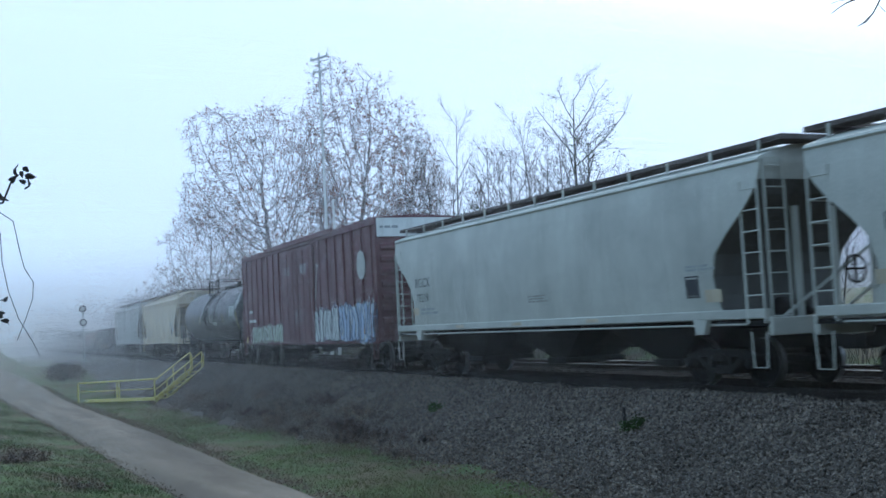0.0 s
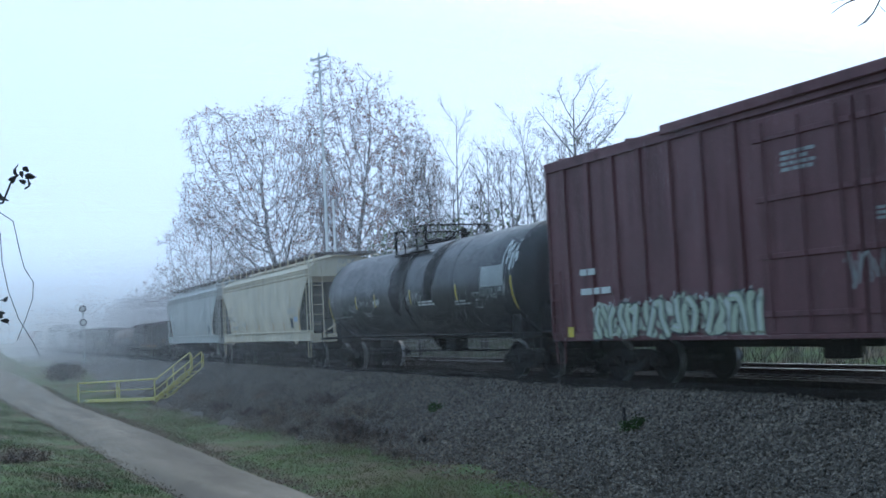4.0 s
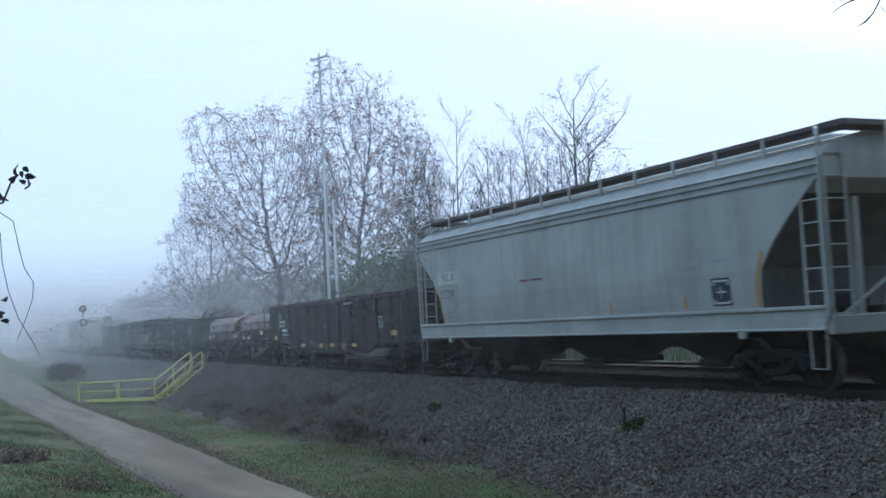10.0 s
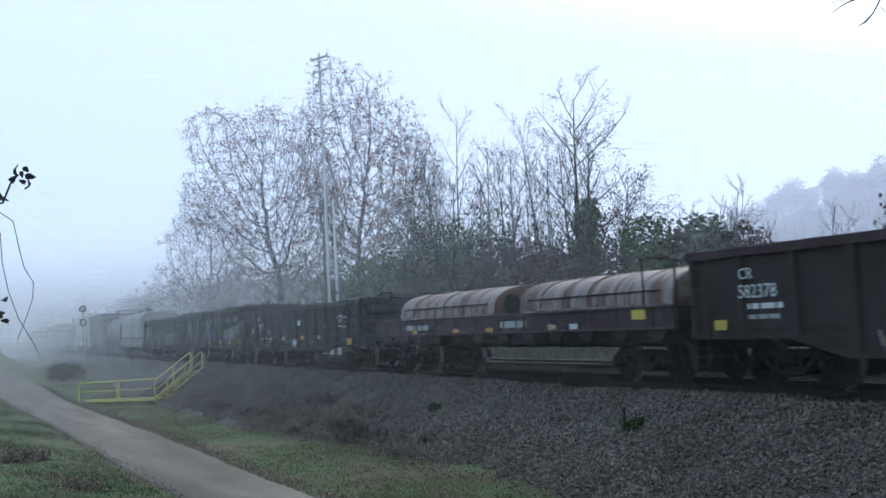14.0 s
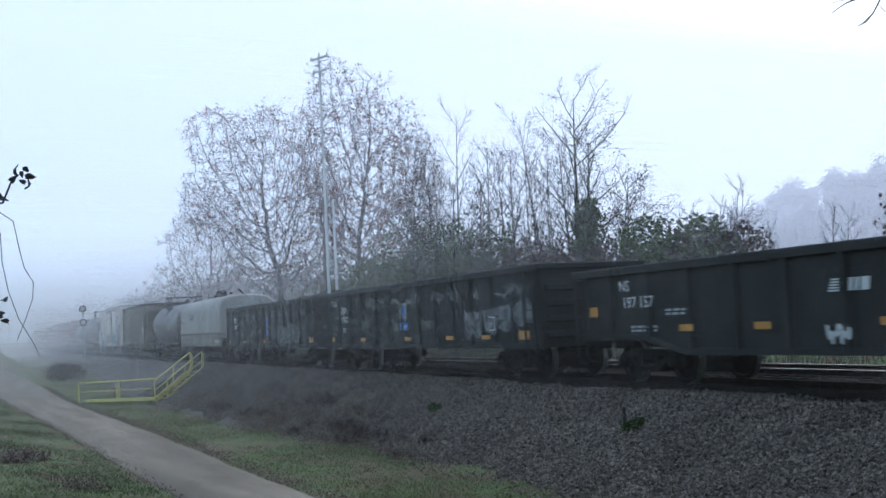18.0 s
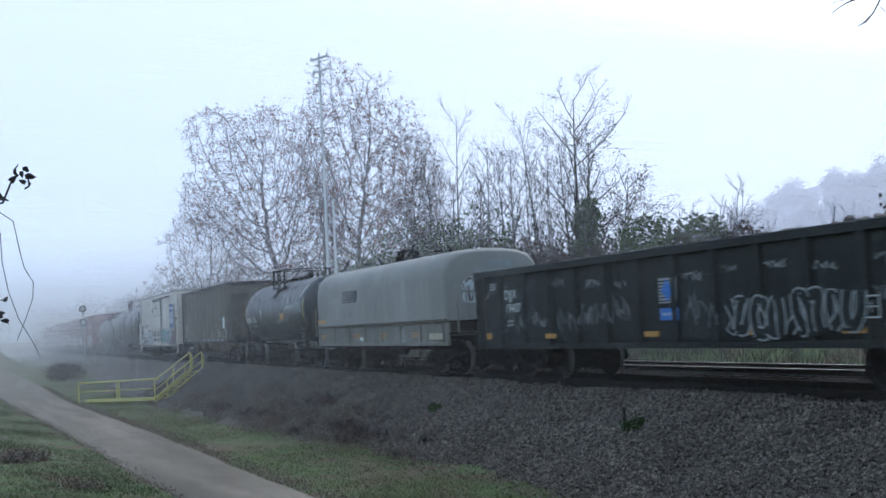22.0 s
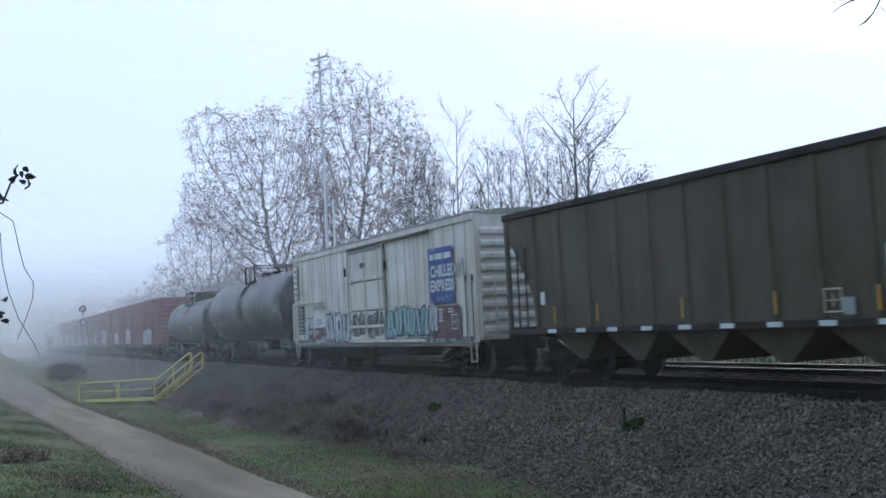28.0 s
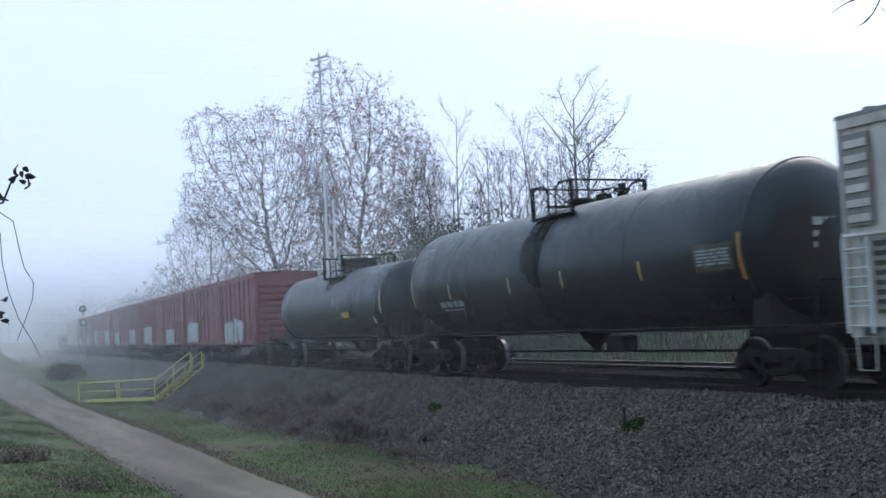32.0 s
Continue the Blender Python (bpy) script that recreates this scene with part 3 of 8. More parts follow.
# ---------------------------------------------------------------- fog
def fog_bank():
    """Drifting fog: layers of hair-thin horizontal streaks, denser with distance along the line; those aloft let the sky's light through."""
    rng = np.random.default_rng(4)
    planes = [(-4, 0.014), (-16, 0.013)] + [(x, 0.023) for x in (-23, -30, -37, -44)] + [(x, 0.029) for x in (-51, -58, -65, -72, -79)] \
        + [(x, 0.074) for x in (-87, -95, -103, -111, -119, -127)] + [(x, 0.13) for x in (-136, -146, -157, -169, -182, -196, -212, -230, -250, -275, -302, -330)]
    for name, label, mat, high in (("fog", "thin pale morning fog lying over the railway", FOG, False), ("mist", "bright mist drifting before the treetops", MIST, True)):
        V, F, o = [], [], 0
        for x, cover in planes:
            d = -x * 1.06
            pitch = d * 0.00026
            top = 1.5 + 0.36 * d
            rows, cuts = np.arange(-2.6, top, pitch), 5
            z = np.repeat(rows, cuts)
            z = z + rng.uniform(0, pitch, len(z))
            k = clamp((z - 1.0) / (3.0 + 0.07 * d))
            k = k * k * (3 - 2 * k)
            fade = 1 - clamp((z - 0.8 * top) / (0.2 * top))
            thin = 1 - 0.49 * clamp((1.4 - z) / 1.6) * (x > -175)       # it lifts off the ground close by
            half = 0.5 * cover * pitch * (0.48 * k * fade if high else (1 - k) * thin)
            edge = np.sort(np.concatenate([np.zeros((len(rows), 1)), rng.uniform(0.03, 0.97, (len(rows), cuts - 1)), np.ones((len(rows), 1))], 1), 1)
            wide = 1.25 * d + 16
            y0, y1 = (edge[:, :-1] * wide - 8).reshape(-1), (edge[:, 1:] * wide - 8).reshape(-1)
            on = half > 1e-6
            z, half, y0, y1 = z[on], half[on], y0[on], y1[on]
            n = len(z)
            lean = half * (1.7 if high else 0.5)
            P = np.stack([np.stack([x - lean, y0, z - half], -1), np.stack([x - lean, y1, z - half], -1), np.stack([x + lean, y1, z + half], -1), np.stack([x + lean, y0, z + half], -1)], 1)
            V.append(P.reshape(-1, 3))
            F.append(np.arange(4 * n).reshape(n, 4) + o)
            o += 4 * n
        me = bpy.data.meshes.new(name)
        me.from_pydata(np.concatenate(V).tolist(), [], np.concatenate(F).tolist())
        me.materials.append(mat)
        tagged(new(name, me), label, "fog", kind="stuff")


fog_bank()


# ---------------------------------------------------------------- lettering and paint on car sides
def flank(x, z):
    return -HALF


def lay(mesh, surf, eps=0.006):
    """Lays a flat mesh in x, z on a car's near side."""
    mesh.v = [(x, surf(x, z) - eps - y, z) for x, y, z in mesh.v]
    return mesh


def letters(parent, text, x, z, h, mat, surf=flank, name="lettering", spread=1.0, label="", eps=0.007, bold=0.0):
    cu = bpy.data.curves.new("lettering", "FONT")
    cu.body, cu.size, cu.resolution_u, cu.space_character, cu.offset = text, h / 0.69, 2, spread, bold
    ob = bpy.data.objects.new("lettering", cu)
    me = bpy.data.meshes.new_from_object(ob)
    bpy.data.objects.remove(ob)
    for p in me.vertices:
        px, pz = x + p.co.x, z + p.co.y
        p.co = (px, surf(px, pz) - eps, pz)
    me.materials.clear()
    me.materials.append(mat)
    return part(name, me, mat, parent, label)


def bars(parent, x, z, w, rows, h, mat, surf=flank, gap=0.6, seed=1, name="stencil_text"):
    """Small writing as plain bars."""
    rng, m = random.Random(seed), Mesh()
    for r in range(rows):
        px, zz = x, z - r * h * (1 + gap)
        while px < x + w * rng.uniform(0.75, 1.0):
            q = min(rng.uniform(0.12, 0.4) * w, x + w - px)
            if q <= 0.02:
                break
            m.flat([(px, zz), (px + q, zz), (px + q, zz + h), (px, zz + h)], 0)
            px += q + 0.06 * w
    return tagged(part(name, lay(m, surf), mat, parent), kind="stuff")


def blocks(parent, x, z, h, n, mat, surf=flank):
    """A maker's initials as plain upright blocks."""
    for k in range(n):
        part("plain_block", lay(Mesh().flat([(x + k * h * 0.86, z), (x + k * h * 0.86 + h * 0.55, z), (x + k * h * 0.86 + h * 0.55, z + h), (x + k * h * 0.86, z + h)], 0), surf, 0.012), mat, parent)


def panel(parent, x0, x1, z0, z1, mat, surf=flank, name="painted_panel", label="", eps=0.006, nz=4):
    m = Mesh()
    for i in range(nz):
        a, b = z0 + (z1 - z0) * i / nz, z0 + (z1 - z0) * (i + 1) / nz
        m.flat([(x0, a), (x1, a), (x1, b), (x0, b)], 0)
    return part(name, lay(m, surf, eps), mat, parent, label)


def frame_mark(parent, x, z, s, mat, surf=flank):
    """The square stencil box with a cross that every car carries."""
    m = Mesh()
    t = 0.07 * s
    for a, b, c, d in ((0, s, 0, t), (0, s, s - t, s), (0, t, 0, s), (s - t, s, 0, s), (s * 0.47, s * 0.53, s * 0.25, s * 0.75), (s * 0.18, s * 0.42, s * 0.47, s * 0.53), (s * 0.58, s * 0.82, s * 0.47, s * 0.53)):
        m.flat([(x + a, z + c), (x + b, z + c), (x + b, z + d), (x + a, z + d)], 0)
    return part("stencil_box", lay(m, surf, 0.008), mat, parent)


def spray(parent, x0, x1, z0, z1, fill, line, seed, letters_n=5, surf=flank, drips=True, label="", width=0.05, tone=None, core_share=0.6):
    """Spray-painted graffiti: fat bent strokes with a dark outline and a pale shine over a clouded ground; nothing that could be read."""
    rng = random.Random(seed)
    body, edge, core, shine = Mesh(), Mesh(), Mesh(), Mesh()
    step = (x1 - x0) / letters_n
    for i in range(letters_n):
        cx, cz = x0 + step * (i + 0.5), (z0 + z1) / 2 + rng.uniform(-0.05, 0.05)
        rx, rz = step * 0.52, (z1 - z0) * rng.uniform(0.44, 0.52)
        pts, ph = [], rng.uniform(0, 6)
        for j in range(28):
            a = math.tau * j / 28
            k = 1 + 0.10 * math.sin(3 * a + ph) + 0.11 * math.sin(9 * a + 2 * ph) * (math.sin(a) > 0)
            ca, sa = math.cos(a), math.sin(a)
            pts.append((cx + rx * 1.1 * k * math.copysign(abs(ca) ** 0.6, ca), cz + rz * k * math.copysign(abs(sa) ** 0.6, sa)))
        body.add([(cx, 0.0003 * i, cz)] + [(p[0], 0.0003 * i, p[1]) for p in pts], [(0, 1 + j, 1 + (j + 1) % 28) for j in range(28)])
        if line is None:
            continue
        fat = min(0.30 * step, 0.22 * (z1 - z0)) if step > 0.5 else 0.3 * step
        for q in range(4):
            ax, way = -0.75 + 0.5 * q + rng.uniform(-0.2, 0.2), rng.choice((-1, 1))
            bow, tilt = rng.uniform(-0.55, 0.55), rng.uniform(-0.35, 0.35)
            path = [(ax - tilt, -0.9 * way), (ax + bow, rng.uniform(-0.3, 0.3)), (ax + tilt, 0.9 * way), (ax + tilt + rng.uniform(-0.7, 0.7), way * rng.uniform(0.5, 0.9))]
            path = [(cx + rx * 0.86 * p[0], cz + rz * 0.9 * p[1]) for p in path]
            for _ in range(2):
                path = [path[0]] + [(u[0] * (1 - k) + w[0] * k, u[1] * (1 - k) + w[1] * k) for u, w in zip(path, path[1:]) for k in (0.2, 0.8)] + [path[-1]]
            y = 0.0035 + 0.0036 * (4 * (i % 2) + q)
            edge.stroke(path, fat + width * 1.3, y)
            core.stroke(path, fat * (core_share + 0.3), y + 0.0011)
            if q % 2:
                shine.stroke([(p[0] - fat * 0.15, p[1] + fat * 0.1) for p in path[1:-1]], fat * 0.25, y + 0.0022)
        for _ in range(3):
            px, pz = cx + rng.uniform(-0.9, 0.9) * rx, cz + rz * 0.85
            shine.stroke([(px, pz), (px + rng.uniform(-0.06, 0.06), pz + rng.uniform(0.12, 0.4) * rz)], width * 0.9, 0.0008)
        if drips:
            for _ in range(3):
                px, top = cx + rng.uniform(-0.8, 0.8) * rx, cz - rz * 0.7
                core.stroke([(px, top), (px + 0.01, top - rng.uniform(0.1, 0.35) * rz)], width * 0.35, 0.003)
    g = part("spray_paint", lay(body, surf), fill, parent, label or "bulging spray-painted graffiti")
    if line is not None:
        tagged(part("outline", lay(edge, surf), line, g), kind="stuff")
        tagged(part("letter_fill", lay(core, surf), tone or SILVER_SPRAY, g), kind="stuff")
        if tone is not BLACK_GON:
            tagged(part("highlight", lay(shine, surf), GREY_MARK if tone is None else SILVER_SPRAY, g), kind="stuff")
    return g


def scribble(parent, x, z, w, h, mat, seed, surf=flank, n=4, thick=0.035):
    rng, m = random.Random(seed), Mesh()
    for i in range(n):
        px, pts = x + w * i / n, []
        for j in range(7):
            pts.append((px + (0.15 * j + rng.uniform(-0.3, 0.3)) * w / n, z + rng.uniform(0, h)))
        for _ in range(2):
            pts = [pts[0]] + [(u[0] * (1 - k) + v[0] * k, u[1] * (1 - k) + v[1] * k) for u, v in zip(pts, pts[1:]) for k in (0.25, 0.75)] + [pts[-1]]
        m.stroke(pts, thick, 0.0004 * i)
    return tagged(part("spray_tag", lay(m, surf), mat, parent), kind="stuff")


# ---------------------------------------------------------------- running gear shared by all cars
CARS, WHEELSETS = [], []
WHEEL_R = 0.4572


def wheelset_mesh():
    m = Mesh()
    m.disc((0, -1.05, 0), (0, 1, 0), [(0, 0.07), (2.10, 0.07)], 10)
    for s in (-1, 1):
        m.disc((0, s * 0.73, 0), (0, s, 0), [(-0.055, 0.10), (-0.055, 0.36), (-0.07, 0.39), (-0.07, WHEEL_R + 0.027), (-0.04, WHEEL_R + 0.02), (-0.03, WHEEL_R),
                                           (0.07, WHEEL_R - 0.006), (0.07, 0.385), (0.02, 0.36), (0.0, 0.17), (0.09, 0.14), (0.10, 0.08)], 28)
        for k in range(3):
            a = math.tau * k / 3 + 0.4
            m.box(0.25 * math.cos(a) - 0.05, 0.25 * math.cos(a) + 0.05, s * 0.755 - 0.012, s * 0.755 + 0.012, 0.25 * math.sin(a) - 0.02, 0.25 * math.sin(a) + 0.02)
    me = m.data("wheelset", WHEEL_STEEL)
    me.materials.append(WHEEL_TREAD)
    for p in me.polygons:
        if math.hypot(p.center.x, p.center.z) > WHEEL_R - 0.012 and abs(p.center.y) < 0.82:
            p.material_index = 1
    return me


def side_frame_mesh():
    """Cast truck side: top bar, sloping arms, spring nest, axle boxes."""
    m = Mesh()
    for s in (-1, 1):
        y0, y1 = (s * 1.0 - 0.09, s * 1.0 + 0.09)
        m.prism([(-0.95, 0.62), (-0.55, 0.72), (0.55, 0.72), (0.95, 0.62), (0.95, 0.50), (0.5, 0.58), (-0.5, 0.58), (-0.95, 0.50)], y0, y1)
        m.prism([(-0.72, 0.55), (-0.32, 0.26), (0.32, 0.26), (0.72, 0.55), (0.58, 0.57), (0.28, 0.36), (-0.28, 0.36), (-0.58, 0.57)], y0, y1)
        for k in (-1, 1):
            m.prism([(k * 0.34, 0.6), (k * 0.34, 0.3), (k * 0.24, 0.3), (k * 0.24, 0.6)], y0, y1)
            m.box(k * 0.889 - 0.16, k * 0.889 + 0.16, y0 - 0.01, y1 + 0.01, 0.34, 0.62, 0.04)
            m.disc((k * 0.889, s * 1.08, WHEEL_R), (0, s, 0), [(0, 0.11), (0.09, 0.10), (0.11, 0.05)], 14)
    m.box(-0.2, 0.2, -1.12, 1.12, 0.46, 0.64, 0.03)
    for k in (-0.5, 0.5):
        m.box(k - 0.14, k + 0.14, -0.66, 0.66, 0.2, 0.56, 0.02)      # brake beams
    return m.data("side_frame", BLACK_STEEL)


def spring_mesh():
    m = Mesh()
    for s in (0,):
        for k in (0.0,):
            m.disc((k, s * 1.0, 0.36), (0, 0, 1), [(0, 0.055), (0.02, 0.06), (0.05, 0.045), (0.08, 0.06), (0.1, 0.06)], 8)
    return m.data("spring", BLACK_STEEL)


WHEELSET, FRAME, SPRINGS = wheelset_mesh(), side_frame_mesh(), spring_mesh()
COUPLER = Mesh().box(-0.45, 0.0, -0.09, 0.09, 0.72, 0.92, 0.02).prism([(0, 0.68), (0.28, 0.68), (0.30, 0.75), (0.30, 0.92), (0, 0.96)], -0.16, 0.14).data("coupler", BLACK_STEEL)
HOSE = Mesh().tube([(0, -0.32, 0.72), (0.12, -0.34, 0.5), (0.26, -0.3, 0.36), (0.42, -0.2, 0.36)], 0.024, 6).data("air_hose", BLACK_STEEL)
BRAKE_WHEEL = Mesh().tube([(0.02, 0.25 * math.cos(a), 0.25 * math.sin(a)) for a in np.linspace(0, math.tau, 17)], 0.022, 5).box(-0.01, 0.03, -0.25, 0.25, -0.02, 0.02).box(-0.01, 0.03, -0.02, 0.02, -0.25, 0.25).data("brake_wheel", BLACK_STEEL)


def truck(root, x):
    t = part("truck", FRAME, BLACK_STEEL, root, "dark cast steel wheel truck", at=pose(x, 0, 0))
    for s in (-1, 1):
        for k in (-0.13, 0.0, 0.13):
            part("spring", SPRINGS, BLACK_STEEL, t, at=pose(k, s * 1.0, 0))
    for k in (-0.889, 0.889):
        w = part("wheelset", WHEELSET, WHEEL_STEEL, t)
        w.matrix_parent_inverse = pose(k, 0, 0)
        w.location = (0, 0, WHEEL_R)
        WHEELSETS.append(w)
    return t


def running_gear(root, length, inset, sill=True, z=0.72):
    truck(root, length / 2 - inset)
    truck(root, -length / 2 + inset)
    if sill:
        part("centre_sill", Mesh().box(-length / 2, length / 2, -0.26, 0.26, z, z + 0.36, 0.01), BLACK_STEEL, root)
    for s, turn in ((1, 0), (-1, 180)):
        part("coupler", COUPLER, BLACK_STEEL, root, at=pose(s * (length / 2 + 0.25), 0, 0, 0, 0, turn))
        part("air_hose", HOSE, BLACK_STEEL, root, at=pose(s * (length / 2 + 0.05), 0, 0, 0, 0, turn))


RUNG_CACHE = {}


def rung_mesh(w, mat):
    key = (round(w, 2), mat.name)
    if key not in RUNG_CACHE:
        RUNG_CACHE[key] = Mesh().tube([(0, 0, 0), (w, 0, 0)], 0.014, 5).data("rung", mat)
    return RUNG_CACHE[key]


def ladder(root, x0, x1, y, z0, z1, mat, step=0.38, across=False, name="ladder"):
    """A ladder flat on a side, or across an end when across is set (then x0 is its x, x1 its width)."""
    m = Mesh()
    if across:
        for yy in (y, y + x1):
            m.box(x0 - 0.015, x0 + 0.015, yy - 0.02, yy + 0.02, z0, z1)
    else:
        for xx in (x0, x1):
            m.box(xx - 0.02, xx + 0.02, y - 0.015, y + 0.015, z0, z1)
    lad = part(name, m, mat, root)
    z, w = z0 + 0.12, (x1 if across else x1 - x0)
    while z < z1:
        part("rung", rung_mesh(w, mat), mat, lad, at=pose(x0, y, z, 0, 0, 90) if across else pose(x0, y, z))
        z += step
    return lad


def stirrup(root, x, y, mat, w=0.4):
    part("sill_step", Mesh().tube([(x, y, 1.05), (x + 0.03, y, 0.42), (x + w - 0.03, y, 0.42), (x + w, y, 1.05)], 0.018, 5), mat, root)


def car(name, label, category, left, right):
    """A car that spans left to right, in metres of the train's own measure at 16 s."""
    root = thing(name, label, category, along((left + right) / 2, MAIN), "cars of the freight train")
    CARS.append((root, (left + right) / 2))
    return root, right - left


# ---------------------------------------------------------------- covered hoppers
def covered_hopper(left, right, paint, label, style, mark):
    root, L = car("covered_hopper_car", label, "hopper car", left, right)
    h = L / 2
    if style == "round":
        prof = [(1.42, 1.50, 1.25), (1.75, 1.53, 1.38), (2.1, 1.555, 1.42), (2.5, 1.57, 1.30), (2.85, 1.57, 0.95), (3.2, 1.565, 0.5), (3.5, 1.55, 0.2), (3.75, 1.53, 0.05), (4.05, 1.49, 0.0),
                (4.09, 1.53, 0.0), (4.14, 1.50, 0.0), (4.28, 1.10, 0.02), (4.38, 0.7, 0.04), (4.42, 0.3, 0.06)]
        eave = 4.05
    else:
        prof = [(1.42, 1.49, 1.62), (1.62, 1.525, 1.60), (1.85, 1.55, 1.56), (2.15, 1.57, 1.50), (2.6, 1.57, 1.15), (3.0, 1.57, 0.72), (3.35, 1.57, 0.3), (3.56, 1.57, 0.02), (3.575, 1.50, 0.0), (3.63, 1.50, 0.0), (3.645, 1.56, 0.0), (3.70, 1.56, 0.0),
                (3.715, 1.49, 0.0), (3.77, 1.49, 0.0), (3.785, 1.55, 0.0), (3.83, 1.55, 0.0), (3.845, 1.49, 0.0), (3.885, 1.49, 0.0), (3.90, 1.54, 0.0), (3.95, 1.46, 0.0), (4.12, 1.22, 0.02), (4.28, 0.85, 0.05), (4.38, 0.4, 0.08)]
        eave = 3.95

    def surf(x, z):
        return -float(np.interp(z, [p[0] for p in prof], [p[1] for p in prof]))

    body = Mesh().loft([[(h - c, w, z), (-h + c, w, z), (-h + c, -w, z), (h - c, -w, z)] for z, w, c in prof])
    body = part("body", body, paint, root)
    # weld seams on the side sheets
    for i in range(1, 6):
        x = -h + L * i / 6
        zs = [p for p in prof if p[0] <= 3.6]
        for s in (-1, 1):
            m = Mesh().loft([[(x - 0.02, s * w, z), (x, s * (w + 0.006), z), (x + 0.02, s * w, z)] for z, w, c in zs], caps=False, closed=False)
            part("weld_seam", m, paint, body)
    # slope sheets: the shade under the car ends, put into a dark colour
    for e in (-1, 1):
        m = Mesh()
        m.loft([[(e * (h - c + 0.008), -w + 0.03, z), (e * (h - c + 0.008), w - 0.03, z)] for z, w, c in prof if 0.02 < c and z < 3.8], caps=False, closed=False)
        part("slope_sheet", m, GRIME_SHADE, body, "slope sheet under the end, its shade painted in dark")
    for s in (-1, 1):
        y = s * 1.55
        part("side_sill", Mesh().box(-h + 0.05, h - 0.05, min(y, y - s * 0.14), max(y, y - s * 0.14), 1.05 if style != "round" else 1.28, 1.46, 0.02), paint, root)
        if style != "round":
            part("sill_lip", Mesh().box(-h + 0.05, h - 0.05, *sorted((s * 1.5, s * 1.605)), 1.40, 1.47, 0.015), paint, root)
            part("sill_lip", Mesh().box(-h + 0.05, h - 0.05, *sorted((s * 1.5, s * 1.595)), 1.05, 1.10, 0.015), paint, root)
        if style == "round":
            part("pipe_rail", Mesh().tube([(-h + 0.6, s * 1.5, 1.19), (h - 0.6, s * 1.5, 1.19)], 0.02, 5), paint, root)
            for e in (-1, 1):
                part("bolster_end", Mesh().prism([(e * (h - 2.0), 1.30), (e * (h - 1.95), 1.02), (e * (h - 1.7), 1.02), (e * (h - 1.6), 1.28)], y - 0.06, y + 0.06), paint, root)
        else:
            for e in (-1, 1):
                part("jacking_pad", Mesh().box(e * (h - 2.1) - 0.09, e * (h - 2.1) + 0.09, y - 0.05, y + 0.05, 0.93, 1.06, 0.02), paint, root)
    # discharge bays, coloured black to carry the shade below the sill
    for i in range(3):
        cx = (i - 1) * (L - 3.4) / 3
        w = (L - 3.6) / 6
        m = Mesh().loft([[(cx - w, -1.35, 1.42), (cx + w, -1.35, 1.42), (cx + w, 1.35, 1.42), (cx - w, 1.35, 1.42)], [(cx - 0.35, -0.75, 0.5), (cx + 0.35, -0.75, 0.5), (cx + 0.35, 0.75, 0.5), (cx - 0.35, 0.75, 0.5)]])
        bay = part("discharge_bay", m, BLACK_STEEL, root)
        part("outlet_gate", Mesh().box(cx - 0.45, cx + 0.45, -0.85, 0.85, 0.36, 0.5, 0.02), BLACK_STEEL, bay)
    # ends
    for e in (-1, 1):
        part("end_platform", Mesh().box(min(e * (h - 1.5), e * h), max(e * (h - 1.5), e * h), -1.5, 1.5, 1.16, 1.24), BLACK_STEEL if style == "round" else paint, root)
        part("end_sill", Mesh().box(e * h - 0.06, e * h + 0.06, -1.5, 1.5, 0.98, 1.3, 0.02), paint, root)
        for y in (-0.45, 0.45):
            part("end_post", Mesh().box(e * (h - 0.35) - 0.05, e * (h - 0.35) + 0.05, y - 0.05, y + 0.05, 1.24, 3.3), paint, root)
        part("slope_brace", Mesh().tube([(e * (h - 0.1), -1.2, 1.24), (e * (h - 0.1), 1.2, 2.6)], 0.03), paint, root)
        for s in (-1, 1):
            y = s * 1.54
            if style == "round":
                ladder(root, *sorted((e * (h - 0.06), e * (h - 0.52))), y, 1.2, 3.75, paint)
            else:
                ladder(root, *sorted((e * (h - 0.02), e * (h - 0.45))), y, 1.2, 3.5, paint)
                part("corner_grab", Mesh().tube([(e * (h + 0.02), y, 1.3), (e * (h + 0.02), y, 4.2), (e * (h - 0.1), y * 0.93, 4.38), (e * (h - 0.3), y * 0.8, 4.46)], 0.028, 6), paint, root)
            stirrup(root, e * h - (0.45 if e > 0 else 0.0), y, paint)
        ladder(root, e * (h + 0.03), 0.45, -1.45, 1.2, 4.1, paint, across=True)
    part("brake_wheel", BRAKE_WHEEL, BLACK_STEEL, root, at=pose(h + 0.02, 0.55, 2.1))
    part("air_reservoir", Mesh().disc((h - 1.1, -0.35, 1.5), (0, 1, 0), [(0, 0.05), (0.05, 0.16), (0.7, 0.16), (0.75, 0.05)], 12), BLACK_STEEL, root)
    # roof
    part("hatch_trough", Mesh().box(-h + 0.9, h - 0.9, -0.3, 0.3, 4.36, 4.50, 0.03), paint, root)
    zw = 4.36
    for s in (-1, 1):
        rw = part("running_board", Mesh().box(-h - 0.1, h + 0.1, s * 0.92 - 0.28, s * 0.92 + 0.28, zw + 0.065, zw + 0.15, 0.01), WALKWAY, root, "rusty roof walkway grating")
        n = 13
        for i in range(n):
            x = -h + 0.3 + (L - 0.6) * i / (n - 1)
            part("walkway_post", Mesh().box(x - 0.03, x + 0.03, s * 1.21 - 0.02, s * 1.21 + 0.02, 4.05, zw + 0.12), paint, rw)
